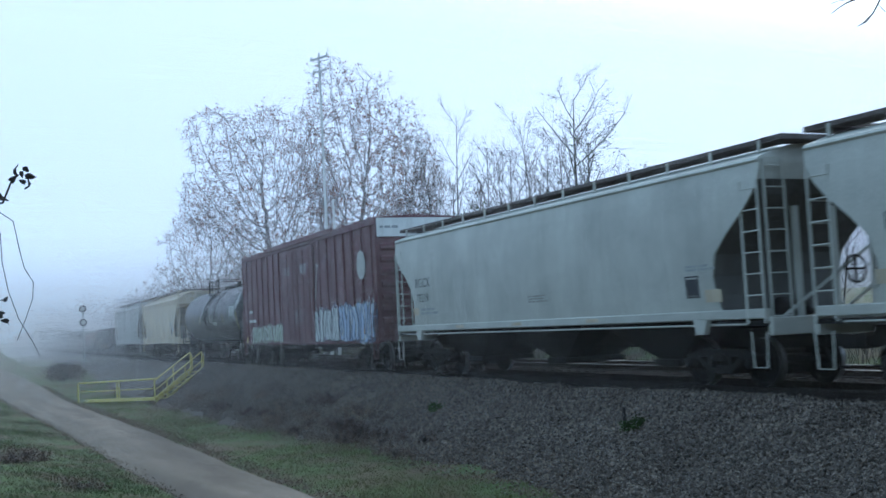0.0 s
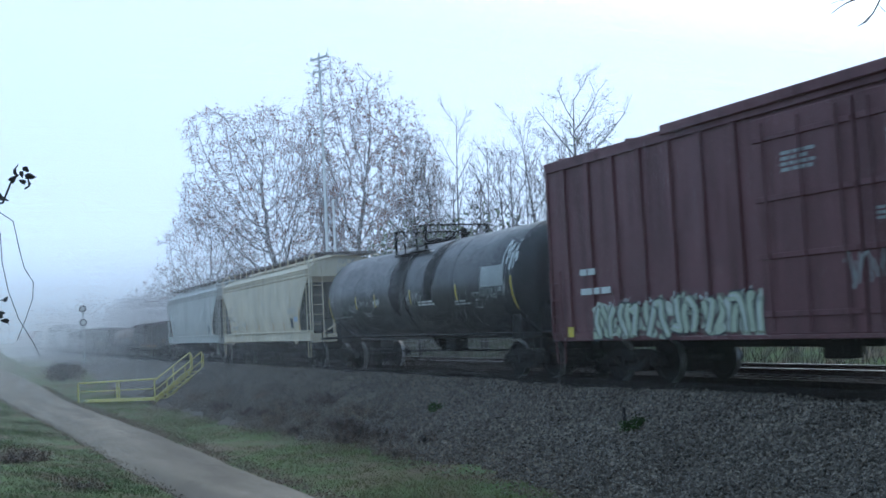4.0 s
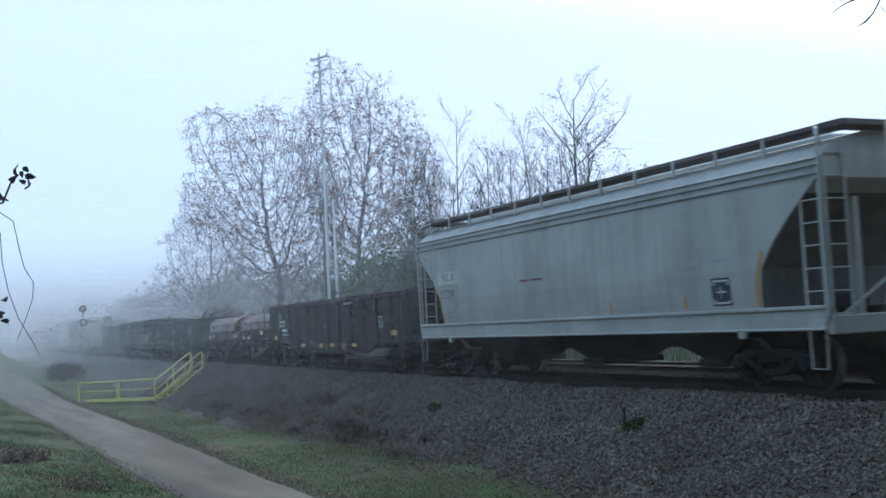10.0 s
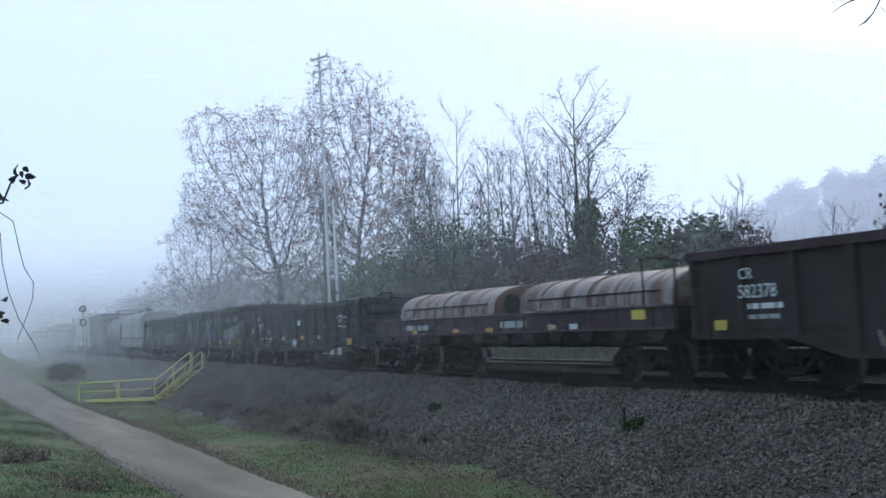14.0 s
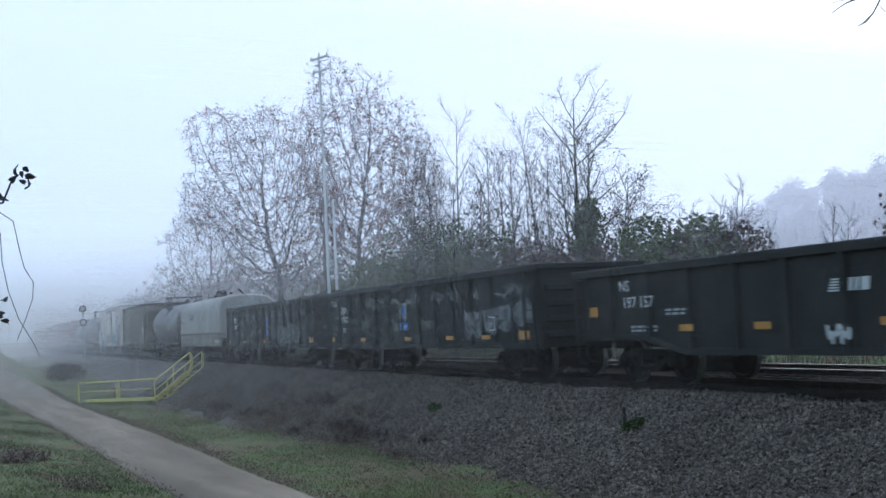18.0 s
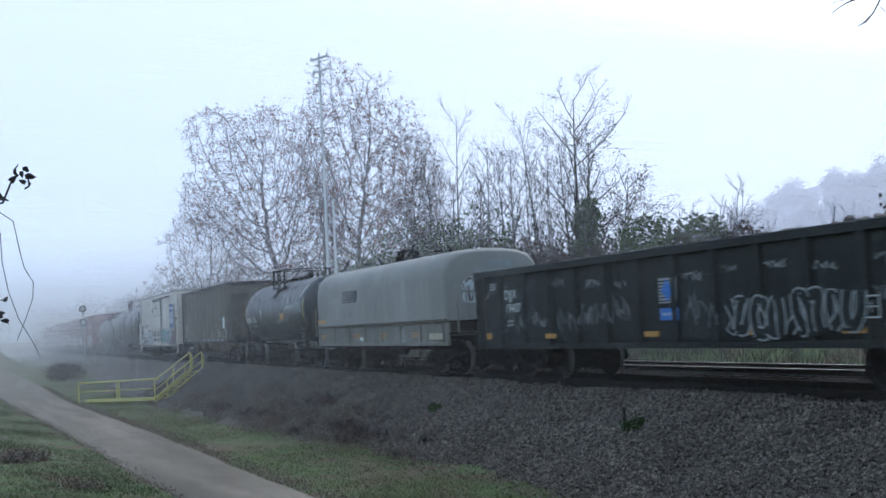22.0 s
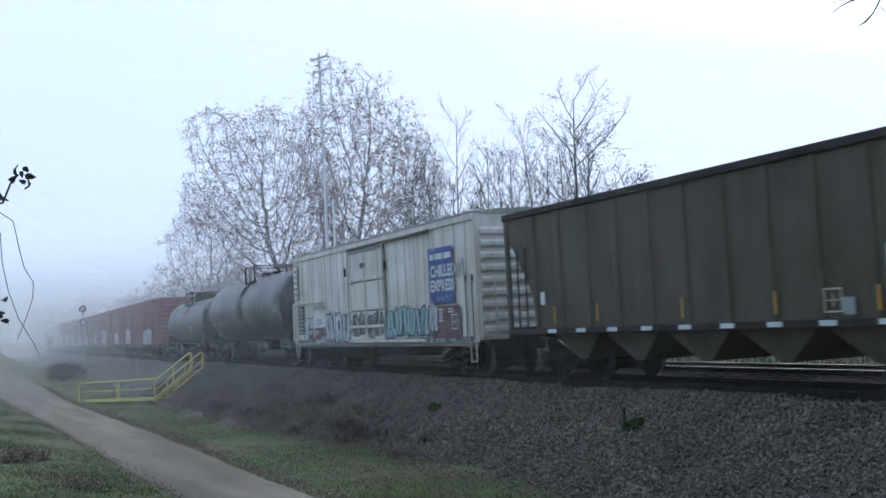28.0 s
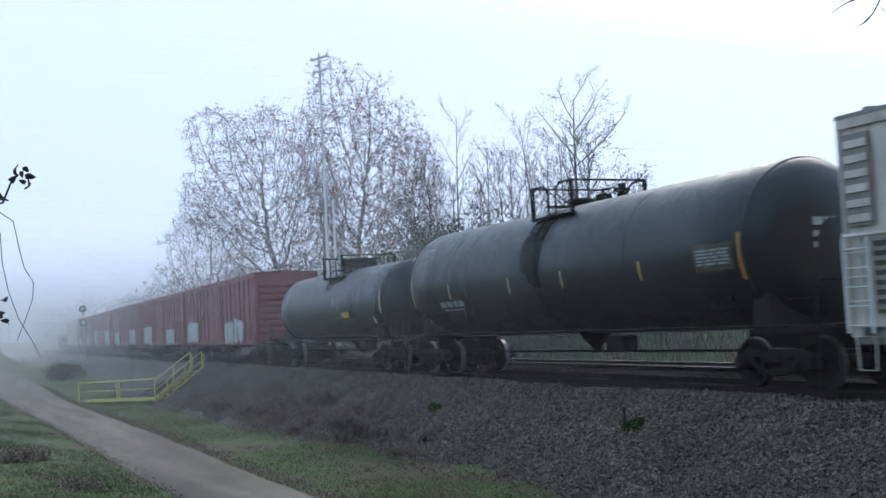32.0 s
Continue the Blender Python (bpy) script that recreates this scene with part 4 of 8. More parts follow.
    for e in (-1, 1):
        part("cross_walk", Mesh().box(e * h - 0.28, e * h + 0.28, -1.2, 1.2, zw + 0.06, zw + 0.155), WALKWAY, root)
    running_gear(root, L, 1.95)
    mark(root, surf, h)
    return root


def mark_grey(root, surf, h):
    letters(root, "RGCX", -h + 1.62, 2.58, 0.27, BLACK_MARK, surf)
    letters(root, "70219", -h + 1.65, 2.14, 0.25, BLACK_MARK, surf)
    bars(root, -h + 1.9, 1.88, 1.2, 2, 0.07, GREY_MARK, surf, seed=3)
    panel(root, -h + 1.35, -h + 1.75, 1.75, 1.98, CREAM_HOPPER, surf, "faded_patch")
    frame_mark(root, h - 2.25, 1.72, 0.42, BLACK_MARK, surf)
    panel(root, h - 2.21, h - 1.87, 1.76, 2.08, BLACK_MARK, surf, "stencil_block")
    panel(root, h - 1.68, h - 1.2, 1.62, 1.86, CREAM_HOPPER, surf, "tan_placard", "tan rust-stained placard", 0.01)
    bars(root, h - 2.2, 2.3, 0.9, 2, 0.04, GREY_MARK, surf, seed=8)
    bars(root, 0.0, 2.0, 0.9, 3, 0.04, TAUPE_COIL, surf, seed=9)
    for x in (-4.2, -0.9, 2.6):
        panel(root, x, x + 0.5, 1.33, 1.41, CREAM_HOPPER, lambda a, b: -1.551, "reflector", "dull faded reflector")


def mark_cream(root, surf, h):
    letters(root, "IVLX", -h + 1.5, 2.52, 0.25, BLACK_MARK, surf, spread=1.25)
    letters(root, "206412", -h + 1.42, 2.08, 0.26, BLACK_MARK, surf, spread=1.25)
    bars(root, -h + 2.0, 1.75, 1.3, 2, 0.06, GREY_MARK, surf, seed=4)
    frame_mark(root, h - 2.9, 1.58, 0.42, BLACK_MARK, surf)
    panel(root, h - 2.85, h - 2.53, 1.62, 1.96, BLACK_MARK, surf, "stencil_block")
    bars(root, h - 3.3, 2.35, 1.3, 3, 0.05, GREY_MARK, surf, seed=7)
    panel(root, h - 2.3, h - 1.8, 1.85, 2.05, PALEBLUE_SPRAY, surf, "pale_blue_stencil")
    for x, z in ((-5.6, 1.5), (-2.9, 1.5), (-0.4, 1.5), (2.2, 1.5), (4.0, 1.5)):
        panel(root, x, x + 0.1, z, z + 0.35, REFLECT, surf, "reflector", "dirty amber reflector strip")
    for e in (-1, 1):
        m = Mesh().stroke([(e * (h - 1.42), 2.45), (e * (h - 1.62), 2.0), (e * (h - 1.66), 1.5)], 0.1, 0)
        part("reflector", lay(m, surf, 0.008), REFLECT, root, "amber reflector strip along the end cut")
    scribble(root, 0.2, 2.45, 0.55, 0.5, GREY_MARK, 5, surf, 1)
    scribble(root, -3.6, 1.75, 0.7, 0.25, GREY_MARK, 6, surf, 3)
    letters(root, "IVLX", 0, 0, 0.24, GREY_MARK, lambda a, b: 0, "end_lettering").matrix_basis = pose(h + 0.01, -0.3, 4.02, 0, 0, 90)
    letters(root, "206412", 0, 0, 0.24, GREY_MARK, lambda a, b: 0, "end_lettering").matrix_basis = pose(h + 0.01, -0.42, 3.7, 0, 0, 90)


def mark_blue(root, surf, h):
    panel(root, -h + 1.45, -h + 2.9, 2.58, 2.92, GREY_HOPPER, surf, "pale_patch", "", 0.005)
    letters(root, "IVLX", -h + 1.68, 2.64, 0.24, BLACK_MARK, surf, spread=1.25)
    letters(root, "5728", -h + 1.6, 2.16, 0.25, BLACK_MARK, surf, spread=1.25)
    bars(root, -h + 1.95, 1.72, 1.3, 2, 0.08, GREY_MARK, surf, seed=4)
    panel(root, h - 2.9, h - 2.36, 1.54, 2.06, BLACK_MARK, surf, "stencil_block", "black stencil panel", 0.005)
    frame_mark(root, h - 2.85, 1.58, 0.44, WHITE_MARK, surf)
    bars(root, -2.0, 2.4, 1.5, 1, 0.05, RED_FAR, surf, seed=14)
    bars(root, h - 3.8, 2.35, 1.6, 1, 0.05, GREY_MARK, surf, seed=15)
    for e in (-1, 1):
        m = Mesh().stroke([(e * (h - 1.42), 2.45), (e * (h - 1.62), 2.0), (e * (h - 1.66), 1.5)], 0.08, 0)
        part("reflector", lay(m, surf, 0.008), REFLECT, root, "amber reflector strip along the end cut")
    for x in (1.9, 4.5):
        panel(root, x, x + 0.08, 1.5, 1.75, REFLECT, surf, "reflector", "amber reflector strip")


# ---------------------------------------------------------------- boxcars
def box_car(name, label, left, right, paint, eave, ridge, ribs, inset, end_top=None, seams=False):
    root, L = car(name, label, "boxcar" if name == "boxcar" else "refrigerator car", left, right)
    h, y0 = L / 2, HALF - 0.06
    part("body", Mesh().box(-h, h, -y0, y0, 0.98, eave, 0.02), paint, root)
    roof = Mesh().loft([[(x, -HALF, eave), (x, -HALF, eave + 0.07), (x, 0, ridge), (x, HALF, eave + 0.07), (x, HALF, eave)] for x in (-h - 0.03, h + 0.03)])
    roof = part("roof", roof, TAUPE_COIL if seams else paint, root)
    for i in range(14):
        x = -h + L * (i + 0.5) / 14
        part("roof_seam", Mesh().loft([[(x - 0.05, -HALF, eave + 0.075), (x + 0.05, -HALF, eave + 0.075), (x + 0.05, -HALF, eave + 0.115), (x - 0.05, -HALF, eave + 0.115)],
                                       [(x - 0.05, 0, ridge), (x + 0.05, 0, ridge), (x + 0.05, 0, ridge + 0.04), (x - 0.05, 0, ridge + 0.04)],
                                       [(x - 0.05, HALF, eave + 0.075), (x + 0.05, HALF, eave + 0.075), (x + 0.05, HALF, eave + 0.115), (x - 0.05, HALF, eave + 0.115)]]), TAUPE_COIL if seams else paint, roof)
    for s in (-1, 1):
        part("side_sill", Mesh().box(-h, h, s * HALF - (0.06 if s > 0 else 0), s * HALF + (0.06 if s < 0 else 0), 0.93, 1.12, 0.01), paint, root)
        part("top_chord", Mesh().box(-h, h, s * HALF - (0.06 if s > 0 else 0), s * HALF + (0.06 if s < 0 else 0), eave - 0.16, eave, 0.01), paint, root)
    rib = Mesh().prism([(-0.07, 1.12), (0.07, 1.12), (0.07, eave - 0.16), (-0.07, eave - 0.16)], -0.03, 0.03).data("rib", paint) if not seams else \
        Mesh().box(-0.009, 0.009, -0.012, 0.012, 1.12, eave - 0.16).data("rib", TAUPE_SIDE)
    yy = HALF - (0.03 if not seams else 0.066)
    for x in ribs:
        for s in (-1, 1):
            part("rib", rib, paint, root, at=pose(x, s * yy, 0))
    # corrugated ends
    for e in (-1, 1):
        n = 9
        for i in range(n):
            z = 1.25 + (eave - 1.75) * i / (n - 1)
            m = Mesh().loft([[(e * h, y, z - 0.13), (e * (h + 0.075), y * 0.98, z - 0.05), (e * (h + 0.075), y * 0.98, z + 0.05), (e * h, y, z + 0.13)] for y in (-1.4, -1.25, 1.25, 1.4)])
            part("end_corrugation", m, paint, root)
        for y in (-1.48, 1.48):
            part("corner_post", Mesh().box(e * h - 0.03, e * h + 0.03, y - 0.08, y + 0.08, 1.0, eave, 0.01), paint, root)
        if end_top:
            part("end_panel", Mesh().box(e * (h + 0.085) - 0.012, e * (h + 0.085) + 0.012, -1.5, 1.5, eave - 0.58, eave + 0.04), end_top, root, "white painted warning panel at the top of the end")
        for s in (-1, 1):
            ladder(root, *sorted((e * (h - 0.08), e * (h - 0.5))), s * (HALF + 0.05), 1.0, 1.0 + 1.55, paint)
            stirrup(root, e * h - (0.5 if e > 0 else -0.1), s * HALF, paint)
        ladder(root, e * (h + 0.11), 0.45, -1.48, 1.0, 2.6, paint, across=True)
        part("end_platform", Mesh().box(e * (h + 0.18) - 0.12, e * (h + 0.18) + 0.12, -0.6, 0.6, 1.0, 1.05), BLACK_STEEL, root)
    part("brake_wheel", BRAKE_WHEEL, BLACK_STEEL, root, at=pose(h + 0.16, 0.5, 2.1))
    running_gear(root, L, inset)
    part("brake_cylinder", Mesh().disc((0.8, -0.7, 0.75), (1, 0, 0), [(0, 0.05), (0.04, 0.17), (0.7, 0.17), (0.75, 0.05)], 12), BLACK_STEEL, root)
    part("brake_valve", Mesh().box(-1.6, -1.0, -0.95, -0.6, 0.55, 0.9, 0.03), BLACK_STEEL, root)
    return root, h


def plug_door(root, x0, x1, z0, z1, paint, bars_z, y=HALF):
    for s in (-1, 1):
        d = part("door", Mesh().box(x0, x1, s * (y + 0.012) - 0.03, s * (y + 0.012) + 0.03, z0, z1, 0.015), paint, root)
        for z in bars_z:
            part("door_bar", Mesh().box(x0 + 0.03, x1 - 0.03, s * (y + 0.05) - 0.02, s * (y + 0.05) + 0.02, z - 0.05, z + 0.05, 0.01), paint, d)
        for x in (x0 + 0.3, (x0 + x1) / 2, x1 - 0.3):
            part("lock_rod", Mesh().tube([(x, s * (y + 0.085), z0 + 0.05), (x, s * (y + 0.085), z1 - 0.1)], 0.018, 5), paint, d)


def dark_red_boxcar():
    left, right = 68.75, 87.62
    L = right - left
    h = L / 2
    xs = [x for x in np.arange(-h + 0.75, h - 0.4, 0.98) if x < -2.3 or x > 2.5]
    root, h = box_car("boxcar", "tall dark red ribbed boxcar with graffiti and a white end panel", left, right, RED_BOX, 5.02, 5.2, xs, 2.35, WHITE_END)
    plug_door(root, -2.25, 0.08, 1.0, 4.78, RED_BOX, (1.35, 2.35, 3.35, 4.4))
    plug_door(root, 0.14, 2.42, 1.0, 4.78, RED_BOX, (1.35, 2.35, 3.35, 4.4))
    for s in (-1, 1):
        part("door_header", Mesh().box(-4.85, 4.9, s * (HALF + 0.02) - 0.05, s * (HALF + 0.02) + 0.05, 4.98, 5.18, 0.02), RED_BOX, root)
        part("door_track", Mesh().box(-4.6, 4.7, s * (HALF + 0.03) - 0.05, s * (HALF + 0.03) + 0.05, 0.92, 1.0, 0.01), RED_BOX, root)
    oval = Mesh().flat([(8.02 + 0.45 * math.cos(a), 3.6 + 0.5 * math.sin(a)) for a in np.linspace(0, math.tau, 32, endpoint=False)], 0)
    part("oval_emblem", lay(oval, flank, 0.012), BLUE_HOPPER, root, "faded grey oval emblem")
    bars(root, -1.55, 4.05, 0.8, 4, 0.06, GREY_MARK, lambda x, z: -HALF - 0.045, seed=21)
    bars(root, 0.75, 4.05, 0.9, 4, 0.06, GREY_MARK, lambda x, z: -HALF - 0.045, seed=22)
    bars(root, 0.45, 2.9, 0.2, 3, 0.05, GREY_MARK, lambda x, z: -HALF - 0.05, seed=23)
    bars(root, -h + 1.3, 2.38, 0.75, 1, 0.14, WHITE_MARK, lambda x, z: -HALF - 0.004, seed=24)
    bars(root, -h + 1.3, 1.95, 1.2, 1, 0.14, WHITE_MARK, lambda x, z: -HALF - 0.004, seed=25)
    up = lambda x, z: -HALF - 0.01
    spray(root, -7.7, -2.2, 0.98, 1.8, OLIVE_MURAL, BLACK_MARK, 31, 6, up, True, "pale green and cream graffiti", 0.045, OLIVE_SPRAY)
    spray(root, 1.7, 5.5, 1.0, 2.3, LILAC_MURAL, BLACK_MARK, 32, 4, lambda x, z: -HALF - 0.012, True, "lilac and white graffiti with dark outlines", 0.06, SILVER_SPRAY)
    spray(root, 5.5, h - 0.1, 1.0, 2.35, BLUE_MURAL, BLACK_MARK, 33, 4, lambda x, z: -HALF - 0.016, True, "pale blue and white graffiti with dark outlines", 0.065, PALEBLUE_SPRAY)
    scribble(root, -0.3, 1.6, 1.2, 0.9, GREY_MARK, 34, lambda x, z: -HALF - 0.045, 4, 0.03)
    m = Mesh().stroke([(2.6, 2.6), (2.75, 3.2), (2.9, 3.75), (2.8, 4.0), (3.1, 3.9), (2.95, 3.8)], 0.05, 0)
    part("paint_run", lay(m, up), WHITE_MARK, root, "white paint run")
    panel(root, h - 1.32, h - 0.95, 1.02, 1.22, LEMON, lambda x, z: -HALF - 0.03, "reflector", "yellow reflector")
    panel(root, h - 1.32, h - 0.95, 1.26, 1.46, REFLECT, lambda x, z: -HALF - 0.03, "reflector", "amber reflector")
    panel(root, -h + 0.7, -h + 0.95, 1.02, 1.25, LEMON, lambda x, z: -HALF - 0.03, "reflector", "yellow reflector")
    bars(root, 0, 0, 0.7, 1, 0.08, GREY_MARK, lambda x, z: 0, seed=26).matrix_basis = pose(h + 0.105, -1.4, 4.72, 0, 0, 90)
    for k, z in enumerate((3.9, 3.55, 3.05)):
        bars(root, 0, 0, 0.5, 2, 0.06, GREY_MARK, lambda x, z: 0, seed=27 + k).matrix_basis = pose(h + 0.085, 0.4, z, 0, 0, 90)


def white_refrigerator_car():
    left, right = -133.82, -116.72
    L = right - left
    h = L / 2
    xs = [x for x in np.arange(-h + 0.3, h - 0.2, 0.735) if x < -1.75 or x > 1.95]
    root, h = box_car("refrigerator_car", "dirty white ribbed refrigerator boxcar with a blue sign and graffiti", left, right, WHITE_REEFER, 4.40, 4.56, xs, 2.2, None, True)
    plug_door(root, -1.6, 1.72, 1.05, 4.15, WHITE_REEFER, (1.5, 2.1, 3.1))
    part("underfloor_box", Mesh().box(-4.2, -1.2, -1.3, -0.4, 0.42, 0.93, 0.03), BLACK_STEEL, root)
    part("underfloor_box", Mesh().box(0.2, 3.4, -1.3, -0.3, 0.5, 0.93, 0.03), BLACK_STEEL, root)
    for s in (-1, 1):
        part("door_header", Mesh().box(-1.72, 5.6, s * (HALF + 0.03) - 0.04, s * (HALF + 0.03) + 0.04, 4.16, 4.25, 0.02), BROWN_HOP, root)
        part("door_track", Mesh().box(-1.8, 5.0, s * (HALF + 0.03) - 0.05, s * (HALF + 0.03) + 0.05, 0.96, 1.04, 0.01), WHITE_REEFER, root)
    for x in (-1.66, 1.78):
        part("door_post", Mesh().box(x - 0.06, x + 0.06, -HALF - 0.05, -HALF + 0.02, 1.0, 4.16, 0.01), TAUPE_COIL, root)
    # shade lines under the door bars, laid on as thin brown strips
    for z in (1.5, 2.1, 3.1):
        part("door_ledge", Mesh().box(-1.55, 1.67, -HALF - 0.052, -HALF - 0.04, z - 0.085, z - 0.055), BROWN_HOP, root, "brown strip painted as the shade line under a door bar")
    part("door_centre_bar", Mesh().box(-0.02, 0.14, -HALF - 0.075, -HALF - 0.045, 1.1, 3.1, 0.01), WHITE_REEFER, root)
    part("door_handle", Mesh().box(-0.28, 0.10, -HALF - 0.09, -HALF - 0.045, 3.48, 3.66, 0.03), BLACK_STEEL, root, "dark worn door handle plate")
    part("door_top_rail", Mesh().box(-1.58, 1.70, -HALF - 0.07, -HALF - 0.04, 4.02, 4.14, 0.01), TAUPE_SIDE, root)
    out = lambda x, z: -HALF - 0.005
    sign = panel(root, 5.45, 7.15, 2.05, 3.66, BLUE_SIGN, out, "sign_panel", "blue painted sign with white words", 0.006)
    sf = lambda x, z: -HALF - 0.012
    bars(sign, 5.58, 3.32, 1.5, 1, 0.17, WHITE_MARK, sf, seed=41, name="name_bar")
    letters(sign, "CHILLED", 5.58, 2.83, 0.31, WHITE_MARK, sf, spread=1.02, bold=0.016)
    letters(sign, "EXPRESS", 5.56, 2.41, 0.31, WHITE_MARK, sf, spread=1.0, bold=0.016)
    scribble(sign, 6.0, 2.12, 0.8, 0.2, TEAL_SPRAY, 42, sf, 3, 0.03)
    panel(root, 5.5, 7.5, 1.05, 1.98, MAROON_SPRAY, out, "paint_patch", "maroon repaint patch", 0.008)
    frame_mark(root, 6.95, 1.3, 0.42, WHITE_MARK, lambda x, z: -HALF - 0.016)
    bars(root, 6.0, 1.85, 0.35, 5, 0.05, WHITE_MARK, lambda x, z: -HALF - 0.016, seed=43)
    bars(root, 6.75, 1.85, 0.35, 2, 0.05, WHITE_MARK, lambda x, z: -HALF - 0.016, seed=44)
    spray(root, 1.9, 5.3, 1.1, 2.05, TEAL_MURAL, BLACK_MARK, 45, 5, lambda x, z: -HALF - 0.01, True, "teal and grey graffiti with black outlines", 0.06, TEAL_SPRAY)
    spray(root, 5.3, 6.0, 1.15, 2.05, PALE_MURAL, BLACK_MARK, 46, 1, lambda x, z: -HALF - 0.018, True, "rounded outline graffiti")
    spray(root, -4.4, -1.7, 1.0, 2.1, DUSK_MURAL, BLACK_MARK, 47, 3, lambda x, z: -HALF - 0.01, True, "grey blue and rust graffiti with dark outlines", 0.06, SILVER_SPRAY)
    spray(root, -7.2, -5.8, 1.0, 1.95, DUSK_MURAL, BLACK_MARK, 48, 2, lambda x, z: -HALF - 0.008, True, "pale outline graffiti", 0.035, SILVER_SPRAY)
    spray(root, -5.7, -4.3, 0.98, 1.25, DUSK_MURAL, BLACK_MARK, 57, 3, lambda x, z: -HALF - 0.009, False, "grey graffiti along the sill", 0.03, SILVER_SPRAY)
    spray(root, -1.5, 1.7, 1.1, 1.95, DUSK_MURAL, None, 58, 4, lambda x, z: -HALF - 0.044, False, "clouded spray paint across the door")
    # louvred opening, shelf bar and ladder at the machinery end
    lv = part("louvre_panel", Mesh().box(-8.46, -7.92, -HALF - 0.012, -HALF + 0.02, 2.68, 4.14), TAUPE_COIL, root, "grey louvred panel")
    for k in range(6):
        part("slat", Mesh().prism([(-8.42, 2.74 + 0.235 * k), (-7.96, 2.74 + 0.235 * k), (-7.96, 2.86 + 0.235 * k), (-8.42, 2.86 + 0.235 * k)], -HALF - 0.04, -HALF - 0.012), WHITE_REEFER, lv)
    grille = part("service_opening", Mesh().box(-7.98, -7.3, -HALF - 0.012, -HALF + 0.02, 1.3, 2.42), GRIME_SHADE, root, "grimy louvred opening")
    for k in range(7):
        part("slat", Mesh().box(-7.95, -7.33, -HALF - 0.03, -HALF - 0.012, 1.36 + 0.15 * k, 1.43 + 0.15 * k), TAUPE_COIL, grille)
    for s in (-1, 1):
        part("lower_sill", Mesh().box(-h + 0.1, h - 0.1, *sorted((s * (HALF - 0.08), s * (HALF - 0.02))), 0.82, 0.94, 0.01), TAUPE_SIDE, root, "grimy lower sill")
    panel(root, -8.3, 8.3, 0.95, 1.09, DUSK_MURAL, lambda x, z: -HALF - 0.004, "overspray", "grimy overspray along the sill", 0.006, 1)
    ladder(root, -8.52, -8.02, -HALF - 0.08, 1.0, 2.5, WHITE_END, 0.3)
    scribble(root, -1.4, 1.2, 3.0, 0.7, MAROON_SPRAY, 49, lambda x, z: -HALF - 0.05, 7, 0.06)
    scribble(root, 7.4, 2.6, 0.7, 0.7, BLACK_MARK, 50, out, 3, 0.025)
    scribble(root, -7.6, 2.6, 0.8, 0.6, GREY_MARK, 51, out, 4, 0.025)
    letters(root, "ARMN", -5.9, 2.19, 0.34, BLACK_MARK, out, spread=1.08)
    panel(root, -5.9, -4.4, 1.56, 2.07, WHITE_END, lambda x, z: -HALF - 0.040, "number_panel", "", 0.006)
    letters(root, "912003", -5.82, 1.64, 0.24, BLACK_MARK, lambda x, z: -HALF - 0.046, spread=1.0)
    panel(root, -6.63, -4.8, 1.1, 1.54, MAROON_SPRAY, lambda x, z: -HALF - 0.028, "paint_patch", "maroon repaint patch", 0.014)
    bars(root, -6.5, 1.38, 0.35, 2, 0.05, WHITE_MARK, lambda x, z: -HALF - 0.042, seed=53)
    bars(root, -5.7, 1.38, 0.35, 2, 0.05, WHITE_MARK, lambda x, z: -HALF - 0.042, seed=54)
    part("grab_rail", Mesh().tube([(-8.5, -HALF - 0.05, 2.53), (-6.3, -HALF - 0.05, 2.53)], 0.04, 5), WHITE_REEFER, root)
    for x in (-2.05, 1.9):
        part("door_latch", Mesh().box(x - 0.05, x + 0.05, -HALF - 0.05, -HALF + 0.02, 3.3, 3.6, 0.02), BLACK_STEEL, root)
    part("corner_ladder", Mesh().box(h - 0.55, h - 0.5, -HALF - 0.07, -HALF - 0.03, 1.0, 2.75).box(h - 0.12, h - 0.07, -HALF - 0.07, -HALF - 0.03, 1.0, 2.75), BLACK_STEEL, root)


def far_red_boxcar(left, seed, top):
    right = left + 18.3
    h = 9.15
    xs = [x for x in np.arange(-h + 0.75, h - 0.4, 1.02) if abs(x) > 1.6]
    root, h = box_car("boxcar", "faded red ribbed boxcar with pale graffiti along its foot", left, right, RED_FAR, top, top + 0.16, xs, 2.2)
    plug_door(root, -1.5, 1.5, 1.05, top - 0.2, RED_FAR, (1.5, 2.6, 3.7))
    rng = random.Random(seed)
    for k in range(2):
        a = -h + 0.8 + k * 10.6 + rng.uniform(0, 1)
        spray(root, a, a + rng.uniform(3.0, 4.5), 1.0, rng.uniform(2.0, 2.5), PALE_MURAL, GREY_MARK, seed + k, 4, lambda x, z: -HALF - 0.01)


